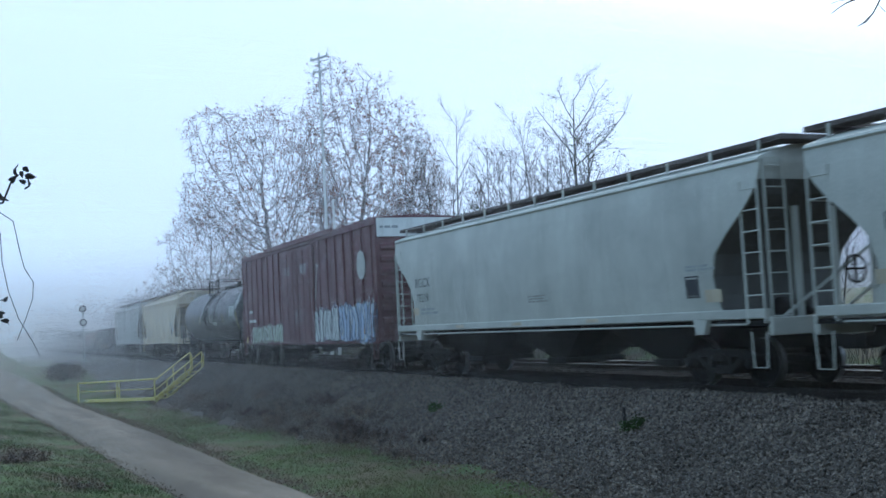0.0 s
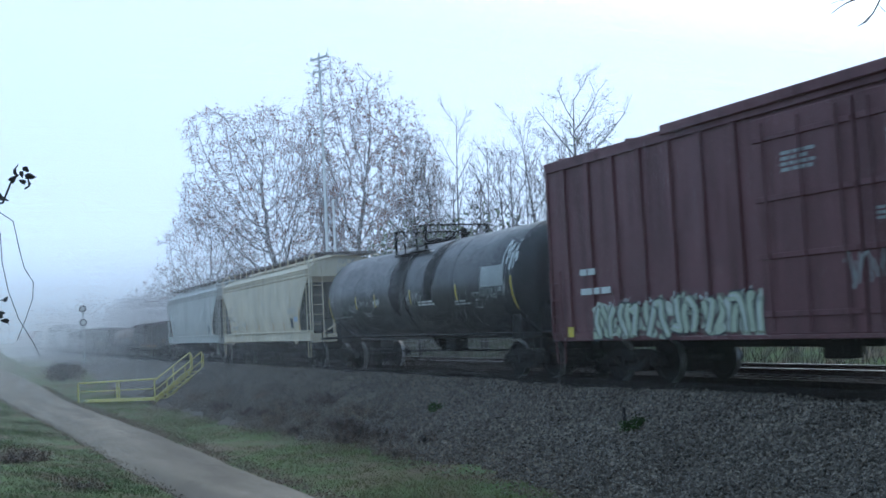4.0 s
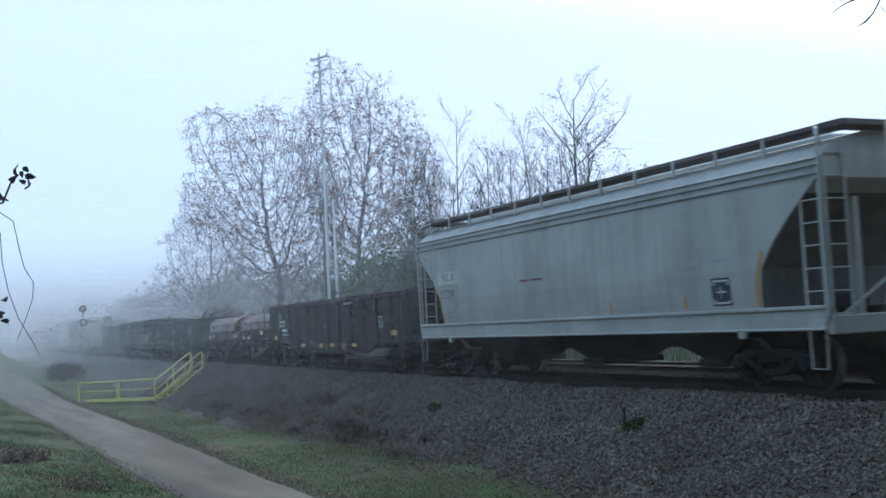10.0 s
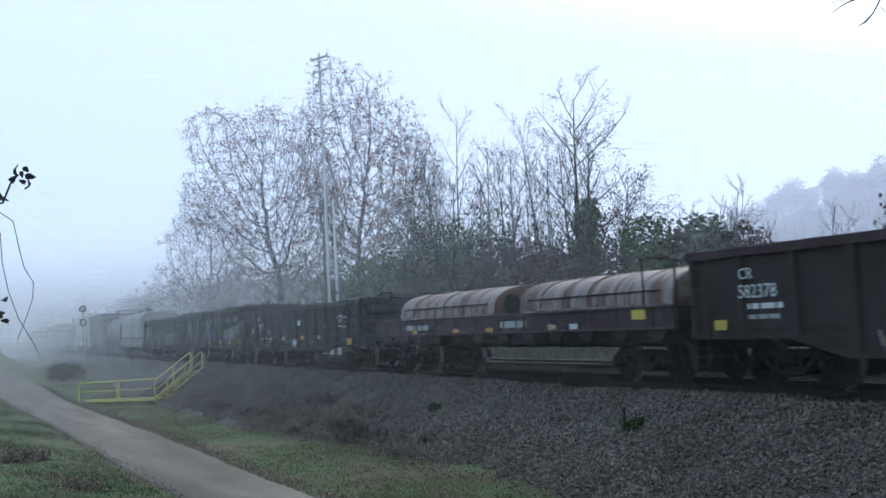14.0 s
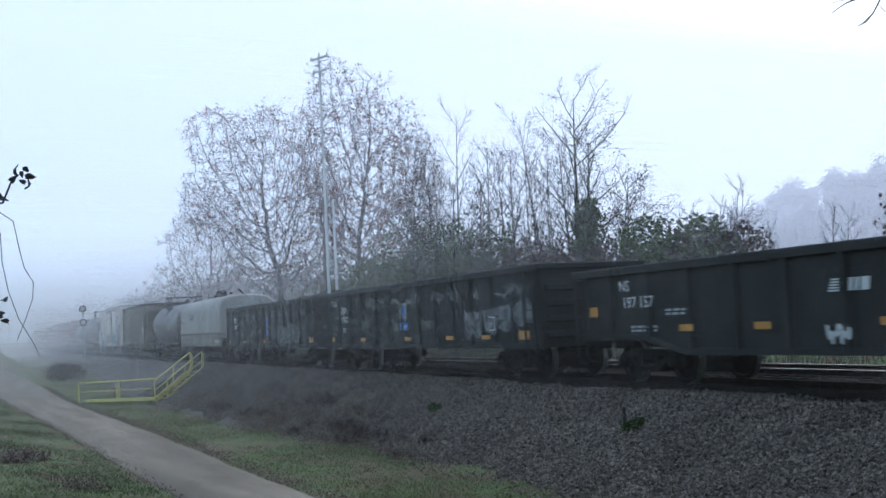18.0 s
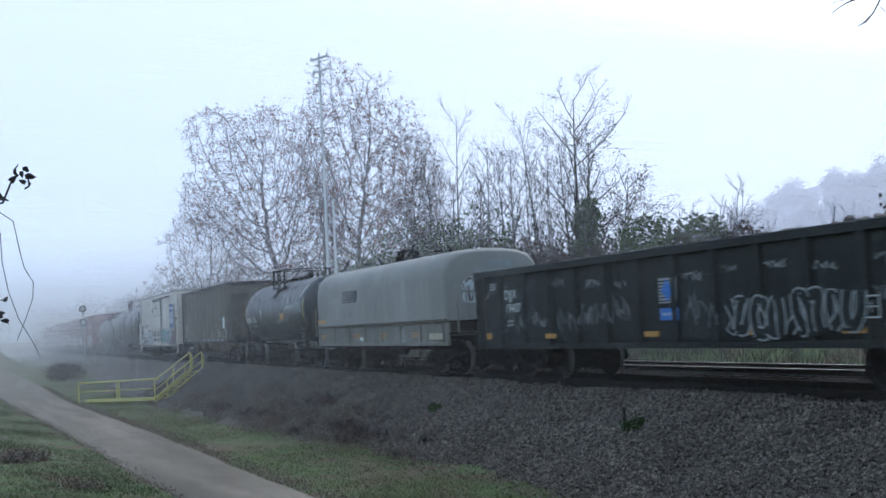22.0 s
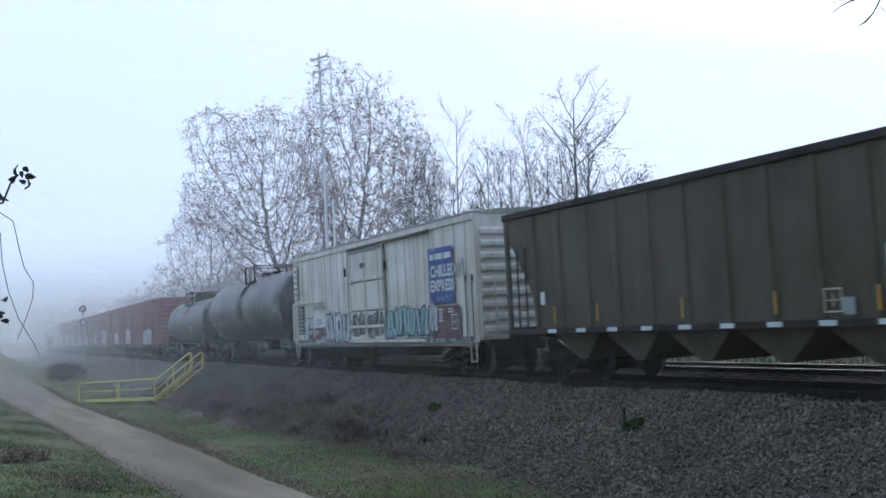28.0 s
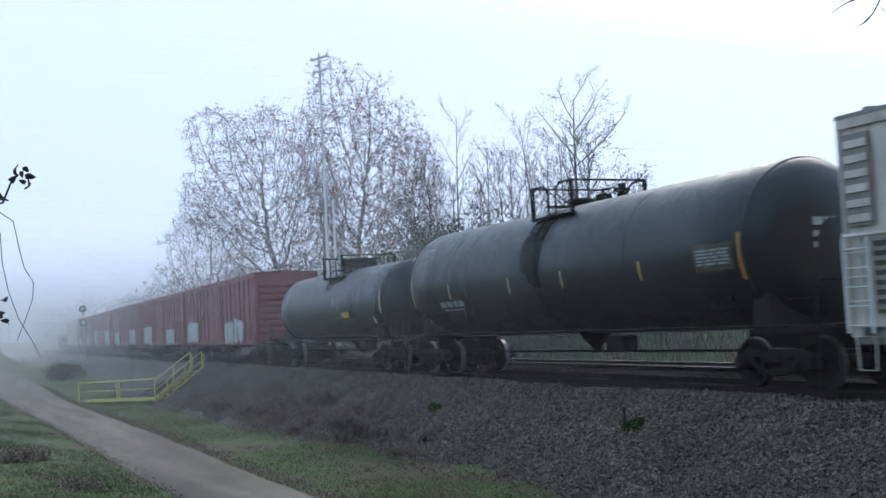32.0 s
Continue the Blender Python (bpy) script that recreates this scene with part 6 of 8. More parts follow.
def marks_scrap(root, h, num, seed, nx):
    letters(root, "DJJX", -h + 1.7, 2.0, 0.23, WHITE_MARK, proud, spread=0.95)
    letters(root, num, -h + 1.72, 1.66, 0.23, WHITE_MARK, proud, spread=0.95)
    bars(root, -h + 1.65, 1.42, 0.35, 2, 0.06, GREY_MARK, rib_face, seed=seed)
    bars(root, -h + 2.3, 1.42, 0.4, 2, 0.06, GREY_MARK, rib_face, seed=seed + 1)
    bars(root, -h + 0.75, 2.4, 0.6, 3, 0.04, GREY_MARK, rib_face, seed=seed + 2)
    panel(root, -h + 0.55, -h + 0.9, 1.0, 1.16, REFLECT, proud, "reflector", "amber reflector")
    for x in (-4.4, -0.4, 2.7, 5.0):
        panel(root, x, x + 0.5, 1.0, 1.11, REFLECT, proud, "reflector", "dull amber reflector")
    panel(root, h - 1.0, h - 0.45, 0.98, 1.2, REFLECT, proud, "reflector", "amber reflector")
    p = panel(root, nx - 0.29, nx + 0.29, 1.66, 2.16, GREY_MARK, lambda x, z: -HALF + 0.03, "notice_board", "striped pale notice panel with a blue diamond")
    for k in range(7):
        panel(p, nx - 0.28, nx + 0.28, 1.69 + 0.066 * k, 1.715 + 0.066 * k, BLACK_GON, lambda x, z: -HALF + 0.026, "stripe", "", 0.006, 1)
    part("diamond", lay(Mesh().flat([(nx, 1.68), (nx + 0.2, 1.91), (nx, 2.14), (nx - 0.2, 1.91)], 0), lambda x, z: -HALF + 0.02, 0.006), BLUE_TAG, p, "blue diamond")
    b = panel(root, nx - 0.29, nx + 0.31, 1.32, 1.56, BLUE_TAG, lambda x, z: -HALF + 0.03, "blue_board", "bright blue notice panel")
    bars(b, nx - 0.2, 1.41, 0.42, 1, 0.06, PALEBLUE_SPRAY, lambda x, z: -HALF + 0.026, seed=seed + 9)
    rng = random.Random(seed)
    for k in range(13):
        x = -h + 0.5 + 1.2 * k + rng.uniform(-0.1, 0.1)
        if rng.random() < 0.75 and k not in (1, 2):
            scribble(root, x, rng.uniform(2.0, 2.2), rng.uniform(0.35, 0.7), rng.uniform(0.18, 0.32), GREY_MARK if rng.random() < 0.4 else DULL_MARK, seed + 20 + k, rib_face, 3, 0.022)
        if rng.random() < 0.5 and k not in (1, 2):
            scribble(root, x, rng.uniform(1.1, 1.4), rng.uniform(0.4, 0.8), rng.uniform(0.3, 0.6), DULL_MARK, seed + 40 + k, rib_face, 4, 0.024)
    frame_mark(root, 5.45, 1.23, 0.36, WHITE_MARK, proud)


# ---------------------------------------------------------------- coil cars
def round_hood(root, x0, x1, R, z0, z1, paint, label):
    """A long round-shouldered cover in six lapped sections, closed by flat ends."""
    n, k = 16, 6

    def arch(x, g):
        return [(x, -R - g, z0)] + [(x, -(R + g) * math.copysign(abs(math.cos(math.pi * j / n)) ** 0.75, math.cos(math.pi * j / n)), z0 + 0.1 + (z1 - z0 - 0.1 + g) * math.sin(math.pi * j / n) ** 0.75) for j in range(n + 1)] + [(x, R + g, z0)]

    hood = part("hood", Mesh().loft([arch(x0 - 0.004, -0.03), arch(x0 + 0.02, -0.012), arch(x1 - 0.02, -0.012), arch(x1 + 0.004, -0.03)]), paint, root, label)
    for i in range(k):
        a, b = x0 + (x1 - x0) * i / k, x0 + (x1 - x0) * (i + 1) / k
        g = 0.0 if i % 2 else 0.012
        part("hood_section", Mesh().loft([arch(a + 0.004, g), arch(b - 0.004, g)], caps=False, closed=False), paint, hood, smooth=True)
        if i:
            part("hood_rib", Mesh().tube(arch(a, 0.01)[1:-1], 0.02, 5), paint, hood)
    for s in (-1, 1):
        ya, yb = sorted((s * (R - 0.03), s * (R + 0.035)))
        part("hood_flange", Mesh().box(x0, x1, ya, yb, z0 - 0.02, z0 + 0.05), paint, hood)
        part("side_bar", Mesh().box(x0 + 0.4, x1 - 0.4, *sorted((s * R * 0.99, s * (R + 0.02))), z0 + 0.3, z0 + 0.33), BLACK_STEEL, hood)
    return hood


def open_coil_car():
    left, right = -18.55, -2.15
    root, L = car("coil_car", "low dark coil car carrying two rust-streaked round hoods", "coil car", left, right)
    mid, h = (left + right) / 2, L / 2
    for s in (-1, 1):
        ya, yb = sorted((s * (HALF - 0.12), s * HALF))
        poly = [(-h + 0.1, 1.17), (h - 0.1, 1.17), (h - 0.1, 1.62), (-h + 0.1, 1.62)]
        g = part("side_girder", Mesh().prism(poly, ya, yb), RED_CHORD, root)
        part("girder_flange", Mesh().box(-h + 0.08, h - 0.08, ya - 0.03, yb + 0.03, 1.57, 1.63, 0.01).box(-h + 0.08, h - 0.08, ya - 0.03, yb + 0.03, 1.13, 1.18, 0.01), RED_CHORD, g)
        for i in range(12):
            x = -h + 0.8 + (L - 1.6) * i / 11
            part("girder_rib", Mesh().box(x - 0.04, x + 0.04, min(s * HALF, s * (HALF + 0.03)), max(s * HALF, s * (HALF + 0.03)), 1.18, 1.57), BROWN_GON, g)
            part("pocket_plate", Mesh().prism([(x - 0.3, 1.13), (x + 0.3, 1.13), (x + 0.22, 0.98), (x + 0.1, 0.92), (x - 0.1, 0.92), (x - 0.22, 0.98)], *sorted((s * (HALF - 0.1), s * (HALF - 0.06)))), BROWN_GON, g)
    part("trough", Mesh().box(-h + 0.3, h - 0.3, -1.4, 1.4, 0.86, 1.6, 0.03), BLACK_STEEL, root)
    a = round_hood(root, -16.85 - mid, -10.4 - mid, 1.32, 1.62, 2.40, RUST_HOOD, "silver hood streaked with rust")
    b = round_hood(root, -8.95 - mid, -2.6 - mid, 1.32, 1.62, 2.40, RUST_HOOD, "silver hood streaked with rust")
    for hd, x in ((a, -10.4 - mid),):
        for y in (-0.78, 0.78):
            part("end_hole", Mesh().disc((x + 0.006, y, 1.90), (1, 0, 0), [(0, 0.27), (0.012, 0.27)], 20), BLACK_STEEL, hd)
    for e in (-1, 1):
        part("end_platform", Mesh().box(e * (h - 0.5) - 0.5, e * (h - 0.5) + 0.5, -1.5, 1.5, 1.25, 1.32), BLACK_STEEL, root)
        for s in (-1, 1):
            part("end_handrail", Mesh().tube([(e * (h - 0.15), s * 1.45, 1.3), (e * (h - 0.15), s * 1.45, 2.48), (e * (h - 0.3), s * 1.45, 2.58), (e * (h - 1.25), s * 1.45, 2.58)], 0.024, 6), BROWN_GON, root, "dark bent pipe handrail")
            stirrup(root, e * h - (0.45 if e > 0 else -0.05), s * 1.5, BLACK_STEEL)
            part("rail_upright", Mesh().tube([(e * (h - 1.25), s * 1.45, 1.5), (e * (h - 1.25), s * 1.45, 2.58)], 0.02, 6), BLACK_STEEL, root)
        part("cross_rail", Mesh().tube([(e * (h - 0.15), -1.45, 2.5), (e * (h - 0.15), 1.45, 2.5)], 0.022, 6), BROWN_GON, root)
    for x in np.arange(-h + 2.2, h - 2.0, 1.3):
        part("cross_bearer", Mesh().box(x - 0.06, x + 0.06, -1.3, 1.3, 0.8, 1.05), BLACK_STEEL, root)
    running_gear(root, L, 2.0)
    bars(root, 0.6, 1.28, 1.55, 1, 0.17, GREY_MARK, flank, seed=101, name="name_bar")
    bars(root, -5.5, 1.3, 1.7, 1, 0.14, GREY_MARK, flank, seed=102)
    for x in (-5.0, -2.1, -0.05, 3.2):
        panel(root, x, x + 0.4, 1.2, 1.3, REFLECT, flank, "reflector", "yellow reflector", 0.036)
    panel(root, h - 1.5, h - 1.0, 1.36, 1.56, LEMON, flank, "reflector", "yellow reflector", 0.036)
    for x in (3.2, 4.2):
        panel(root, x, x + 0.35, 1.2, 1.32, WHITE_MARK, flank, "stencil", "", 0.036)


def covered_coil_car():
    left, right = -86.15, -72.75
    root, L = car("coil_car", "taupe coil car with one long rounded steel cover", "coil car", left, right)
    mid, h = (left + right) / 2, L / 2
    x0, x1 = -85.45 - mid, -73.45 - mid
    ring = lambda x, k, dz: [(x, -HALF * k, 1.55), (x, -HALF * k, 1.60), (x, -HALF * k, 2.2)] + [(x, y * k, z - dz) for t, y, z in
            [(0, -HALF, 2.75), (0, -1.55, 3.0), (0, -1.45, 3.25), (0, -1.25, 3.45), (0, -0.95, 3.56), (0, -0.5, 3.61), (0, 0, 3.62), (0, 0.5, 3.61), (0, 0.95, 3.56), (0, 1.25, 3.45), (0, 1.45, 3.25), (0, 1.55, 3.0), (0, HALF, 2.75)]] + [(x, HALF * k, 2.2), (x, HALF * k, 1.60), (x, HALF * k, 1.55)]
    cover = part("cover", Mesh().loft([ring(x0, 0.95, 0.12), ring(x0 + 0.1, 0.985, 0.03), ring(x0 + 0.3, 1, 0), ring(0, 1, 0), ring(x1 - 0.3, 1, 0), ring(x1 - 0.1, 0.985, 0.03), ring(x1, 0.95, 0.12)]), TAUPE_COIL, root, "smooth rounded taupe cover", True)
    cover.data.polygons.foreach_set("use_smooth", [len(p.vertices) < 5 for p in cover.data.polygons])
    part("cover_flange", Mesh().box(x0, x1, -HALF - 0.03, -HALF + 0.05, 1.5, 1.6, 0.01).box(x0, x1, HALF - 0.05, HALF + 0.03, 1.5, 1.6, 0.01), BROWN_HOP, cover)
    for s in (-1, 1):
        ya, yb = sorted((s * (HALF - 0.1), s * (HALF - 0.03)))
        g = part("side_girder", Mesh().box(x0 + 0.02, x1 + 0.1, ya, yb, 0.86, 1.5, 0.01), TAUPE_SIDE, root)
        for i in range(8):
            x = x0 + 0.3 + (x1 - x0 - 0.6) * i / 7
            part("girder_rib", Mesh().box(x - 0.06, x + 0.06, min(s * HALF, s * (HALF - 0.04)), max(s * HALF, s * (HALF - 0.04)), 0.92, 1.5), TAUPE_SIDE, g)
        part("girder_foot", Mesh().box(x0 + 0.02, x1 + 0.1, min(s * HALF, s * (HALF - 0.1)) - 0.01, max(s * HALF, s * (HALF - 0.1)) + 0.01, 0.84, 0.93, 0.01), TAUPE_SIDE, g)
    # lifting gear on the cover
    for x in (-4.67, 1.72):
        for s in (-1, 1):
            part("lifting_bracket", Mesh().tube([(x - 0.25, s * 0.9, 3.5), (x - 0.1, s * 0.6, 4.05), (x + 0.25, s * 0.9, 3.5)], 0.035, 6), BLACK_STEEL, cover)
    part("lifting_loop", Mesh().loft([[(-0.42 - (0.7 + d) * math.cos(t), y, 3.58 + (0.46 + d) * math.sin(t) ** 0.5) for y, d in ((-0.14, 0), (0.14, 0), (0.14, 0.05), (-0.14, 0.05))] for t in np.linspace(0, math.pi, 16)]), BLACK_STEEL, cover)
    for xa, xb in ((-4.67, -4.0), (1.65, 2.5)):
        part("spreader_bar", Mesh().tube([(xa, 0, 3.86), (xb, 0, 3.80)], 0.045, 6), BLACK_STEEL, cover)
    for e in (-1, 1):
        part("end_platform", Mesh().box(e * (h - 0.3) - 0.35, e * (h - 0.3) + 0.3, -1.5, 1.5, 1.15, 1.22), BLACK_STEEL, root)
        part("end_handrail", Mesh().tube([(e * (h - 0.1), -1.45, 1.2), (e * (h - 0.1), -1.45, 2.2), (e * (h - 0.1), -1.3, 2.35), (e * (h - 0.1), -0.6, 2.35)], 0.03, 6), TAUPE_SIDE, root)
        for s in (-1, 1):
            stirrup(root, e * h - (0.45 if e > 0 else -0.05), s * 1.5, BLACK_STEEL)
    for x in np.arange(-h + 2.6, h - 2.4, 1.2):
        part("cross_bearer", Mesh().box(x - 0.06, x + 0.06, -1.3, 1.3, 0.7, 0.95), BLACK_STEEL, root)
    part("air_tank", Mesh().disc((0.4, -0.9, 0.68), (1, 0, 0), [(0, 0.04), (0.03, 0.16), (0.8, 0.16), (0.83, 0.04)], 12), BLACK_STEEL, root)
    running_gear(root, L, 2.1)

    def stripes(parent, x, z, k, m=None):
        me = Mesh()
        for i in range(5):
            me.flat([(x, z + 0.075 * k * i), (x + (0.75 - 0.03 * i) * k, z + 0.075 * k * i), (x + (0.75 - 0.03 * i) * k, z + (0.075 * i + 0.04) * k), (x, z + (0.075 * i + 0.04) * k)], 0)
        me.flat([(x + 0.68 * k, z), (x + 0.88 * k, z), (x + 0.97 * k, z + 0.34 * k), (x + 0.77 * k, z + 0.34 * k)], 0)
        me.flat([(x + 0.95 * k, z), (x + 1.3 * k, z), (x + 1.36 * k, z + 0.34 * k), (x + 1.03 * k, z + 0.34 * k)], 0)
        if m is None:
            return tagged(part("striped_emblem", lay(me, flank, 0.005), BLACK_MARK, parent, "black striped emblem"), kind="stuff")
        p = part("striped_emblem", lay(me, lambda a, b: 0), GREY_MARK, parent, "grey striped emblem")
        p.matrix_basis = m
        return p

    stripes(cover, -2.95, 2.36, 1.2)
    end = pose(x1 + 0.012, -0.3, 3.05, 0, 0, 90)
    stripes(cover, 0, 0, 0.7, end)
    bars(cover, 0, 0, 1.3, 1, 0.09, GREY_MARK, lambda x, z: 0, seed=111).matrix_basis = pose(x1 + 0.012, -0.6, 2.9, 0, 0, 90)
    g = spray(cover, -0.95, 1.0, 2.0, 2.75, SILVER_SPRAY, MAROON_SPRAY, 112, 4, lambda x, z: 0, False, "silver outline graffiti on the cover's end")
    g.matrix_basis = pose(x1 + 0.012, 0, 0, 0, 0, 90)
    panel(root, 4.8, 5.8, 1.02, 1.2, CREAM_HOPPER, flank, "stencil_patch", "yellowed stencil patch", 0.012)
    frame_mark(root, 2.6, 0.98, 0.33, WHITE_MARK, flank)
    panel(root, -1.2, -0.9, 1.02, 1.14, WHITE_MARK, flank, "stencil", "", 0.012)
    letters(root, "NS", -3.25, 1.12, 0.2, BLACK_MARK, lambda x, z: -HALF + 0.03)
    letters(root, "168260", -2.72, 1.12, 0.2, BLACK_MARK, lambda x, z: -HALF + 0.03)
    panel(root, -5.9, -4.95, 1.68, 1.82, REFLECT, flank, "reflector", "faded yellow strip")
    for x in (-5.8, -2.0, 0.6, 3.4):
        bars(root, x, 1.2, 0.7, 2, 0.06, REFLECT, lambda x, z: -HALF + 0.03, seed=int(x * 10) + 300)


# ---------------------------------------------------------------- brown open hopper
def brown_hopper():
    left, right = -115.0, -100.42
    root, L = car("hopper_car", "dull brown steel open hopper car with sloping ends", "hopper car", left, right)
    h = L / 2
    prof = [(1.14, 1.55, 1.35), (2.0, 1.56, 1.22), (2.5, 1.565, 0.95), (3.0, 1.57, 0.55), (3.5, 1.57, 0.12), (3.7, 1.57, 0.0), (4.02, 1.57, 0.0)]
    body = part("body", Mesh().loft([[(h - c, w - 0.05, z), (-h + c, w - 0.05, z), (-h + c, -w + 0.05, z), (h - c, -w + 0.05, z)] for z, w, c in prof], caps=True), BROWN_HOP, root)
    for s in (-1, 1):
        ya, yb = sorted((s * (HALF - 0.1), s * (HALF + 0.02)))
        part("top_chord", Mesh().box(-h - 0.03, h + 0.03, ya, yb, 3.98, 4.14, 0.02), BROWN_GON, root)
        part("side_sill", Mesh().box(-h + 0.05, h - 0.05, ya, yb, 1.1, 1.24, 0.01), BROWN_GON, root)
        for i in range(11):
            x = -h + 1.45 + (L - 2.9) * i / 10
            part("side_post", Mesh().loft([[(x - 0.07, s * (HALF - 0.055), z), (x - 0.04, s * (HALF - 0.01), z), (x + 0.04, s * (HALF - 0.01), z), (x + 0.07, s * (HALF - 0.055), z)] for z in (1.24, 3.98)]), BROWN_HOP, body)
        for e in (-1, 1):
            part("corner_post", Mesh().box(e * (h - 0.08) - 0.06, e * (h - 0.08) + 0.06, min(s * HALF, s * (HALF - 0.1)), max(s * HALF, s * (HALF - 0.1)), 1.2, 4.0), BROWN_HOP, root)
            ladder(root, *sorted((e * (h - 0.6), e * (h - 1.0))), s * (HALF - 0.02), 1.2, 3.2, BROWN_GON)
            stirrup(root, e * h - (0.5 if e > 0 else -0.1), s * 1.5, BLACK_STEEL)
    for e in (-1, 1):
        part("end_chord", Mesh().box(e * h - 0.08, e * h + 0.08, -HALF, HALF, 3.96, 4.13, 0.02), BROWN_GON, root)
        part("end_band", Mesh().box(e * (h - 0.02) - 0.03, e * (h - 0.02) + 0.03, -HALF + 0.06, HALF - 0.06, 3.55, 3.97), BROWN_HOP, root)
        part("end_sill", Mesh().box(e * h - 0.1, e * h + 0.1, -1.5, 1.5, 1.0, 1.28, 0.02), BLACK_STEEL, root)
        for y in (-0.55, 0.55):
            part("end_post", Mesh().box(e * (h - 0.1) - 0.05, e * (h - 0.1) + 0.05, y - 0.05, y + 0.05, 1.2, 3.6), BROWN_HOP, root)
    for i in range(5):
        cx = (i - 2) * 2.2
        m = Mesh().loft([[(cx - 1.05, -1.4, 1.14), (cx + 1.05, -1.4, 1.14), (cx + 1.05, 1.4, 1.14), (cx - 1.05, 1.4, 1.14)], [(cx - 0.15, -1.2, 0.5), (cx + 0.15, -1.2, 0.5), (cx + 0.15, 1.2, 0.5), (cx - 0.15, 1.2, 0.5)]])
        part("discharge_bay", m, BROWN_HOP, root)
    running_gear(root, L, 1.95)
    for i in range(9):
        x = -h + 2.0 + i * 1.25
        panel(root, x, x + 0.38, 1.13, 1.22, WHITE_MARK, lambda a, b: -HALF - 0.02, "white_tag", "white stencil tag")
    panel(root, 4.95, 5.45, 1.78, 2.36, WHITE_MARK, flank, "notice_sheet", "white paper notice")
    frame_mark(root, 3.58, 1.34, 0.4, CREAM_HOPPER, flank)
    panel(root, h - 1.62, h - 1.38, 1.45, 1.85, GREY_MARK, flank, "stencil", "grey stencil patch")
    panel(root, h - 3.3, h - 3.05, 1.3, 1.58, GREY_MARK, flank, "stencil", "grey stencil patch")
    panel(root, -h + 1.7, -h + 1.9, 1.8, 2.1, WHITE_MARK, flank, "white_tag", "white stencil tag")
    for x in (-5.0, -3.2, -0.2, 2.4, 4.7):
        panel(root, x, x + 0.07, 1.35, 1.75, REFLECT, flank, "reflector", "dirty amber reflector strip")


# ---------------------------------------------------------------- the train, front to back
covered_hopper(107.35, 124.3, GREY_HOPPER, "pale grey covered hopper car leading the others", "round", mark_grey)
covered_hopper(89.25, 106.25, GREY_HOPPER, "pale grey smooth-sided covered hopper car", "round", mark_grey)
dark_red_boxcar()
tank_car(50.75, 67.95, 52.1, 66.75, 1.53, 2.51, "long glossy black tank car with yellow tape and graffiti", (57.9, 60.35), marks_first)
covered_hopper(33.55, 49.7, CREAM_HOPPER, "rust-streaked cream covered hopper car with ribbed eaves", "ribbed", mark_cream)
covered_hopper(15.5, 32.05, BLUE_HOPPER, "blue-grey covered hopper car with ribbed eaves", "ribbed", mark_blue)
gondola(-1.75, 14.45, BROWN_GON, 2.59, 0.95, 0.62, 13, "dark brown ribbed steel gondola car", marks_brown)
open_coil_car()
gondola(-36.2, -20.05, BLACK_GON, 2.48, 0.95, 0.66, 13, "black steel gondola car with deep side sills", marks_black)
g1 = gondola(-54.0, -37.85, BLACK_GON, 2.80, 0.78, 0.78, 14, "black gondola car with graffiti and a scrap load", lambda r, h: marks_scrap(r, h, "19431", 120, -0.53), 5)
spray(g1, 4.0, 5.0, 1.05, 1.8, DIM_MURAL, None, 131, 2, proud, False, "faded silver graffiti")
spray(g1, 5.2, 6.7, 1.15, 1.85, DIM_MURAL, None, 132, 2, proud, False, "faded silver graffiti")
spray(g1, 6.9, 7.8, 1.3, 1.95, DIM_MURAL, None, 133, 2, proud, False, "faded silver graffiti")
for k, x in enumerate((-3.6, 0.2, 1.7, 2.9, 6.6)):
    scribble(g1, x, 2.0, 0.8, 0.5, DULL_MARK, 140 + k, proud, 3, 0.028)
scribble(g1, -4.2, 1.2, 0.8, 0.7, DULL_MARK, 150, proud, 5, 0.028)
g2 = gondola(-71.45, -55.35, BLACK_GON, 2.78, 0.78, 0.78, 14, "black gondola car with outlined graffiti and a scrap load", lambda r, h: marks_scrap(r, h, "19407", 160, 0.42), 9)
for k, (a, b) in enumerate(((-6.2, -5.2), (-2.6, -1.4), (1.0, 2.0))):
    scribble(g2, a, 1.15, b - a, 0.7, DULL_MARK, 170 + k, proud, 3, 0.028)
spray(g2, 2.1, 5.5, 0.98, 1.72, BLACK_GON, GREY_MARK, 175, 4, proud, False, "dark graffiti with a silver outline", 0.07, BLACK_GON, 0.84)
scribble(g2, -4.9, 1.25, 0.6, 0.4, GREY_MARK, 176, proud, 3, 0.028)
scribble(g2, -3.9, 1.1, 1.6, 0.7, DULL_MARK, 177, proud, 5, 0.028)
covered_coil_car()
tank_car(-99.7, -86.85, -98.1, -87.85, 1.40, 2.32, "black acid tank car with white stencilling", (-93.7, -91.9), marks_acid)
brown_hopper()
white_refrigerator_car()
tank_car(-152.7, -134.6, -151.4, -136.2, 1.60, 2.64, "large plain black tank car", (-144.6, -142.75), marks_large)
tank_car(-168.7, -153.6, -166.9, -154.6, 1.40, 2.32, "shorter dark tank car with a wide dome", (-161.6, -159.4), marks_small, True)
for k in range(5):
    far_red_boxcar(-189.4 - 19.3 * k, 200 + 10 * k, 4.2)
covered_hopper(-284.4, -267.9, GREY_HOPPER, "pale grey covered hopper car far back in the fog", "round", mark_grey)
gondola(-301.7, -285.6, BLACK_GON, 2.5, 0.95, 0.7, 13, "dark gondola car at the foggy end of the train", marks_black)


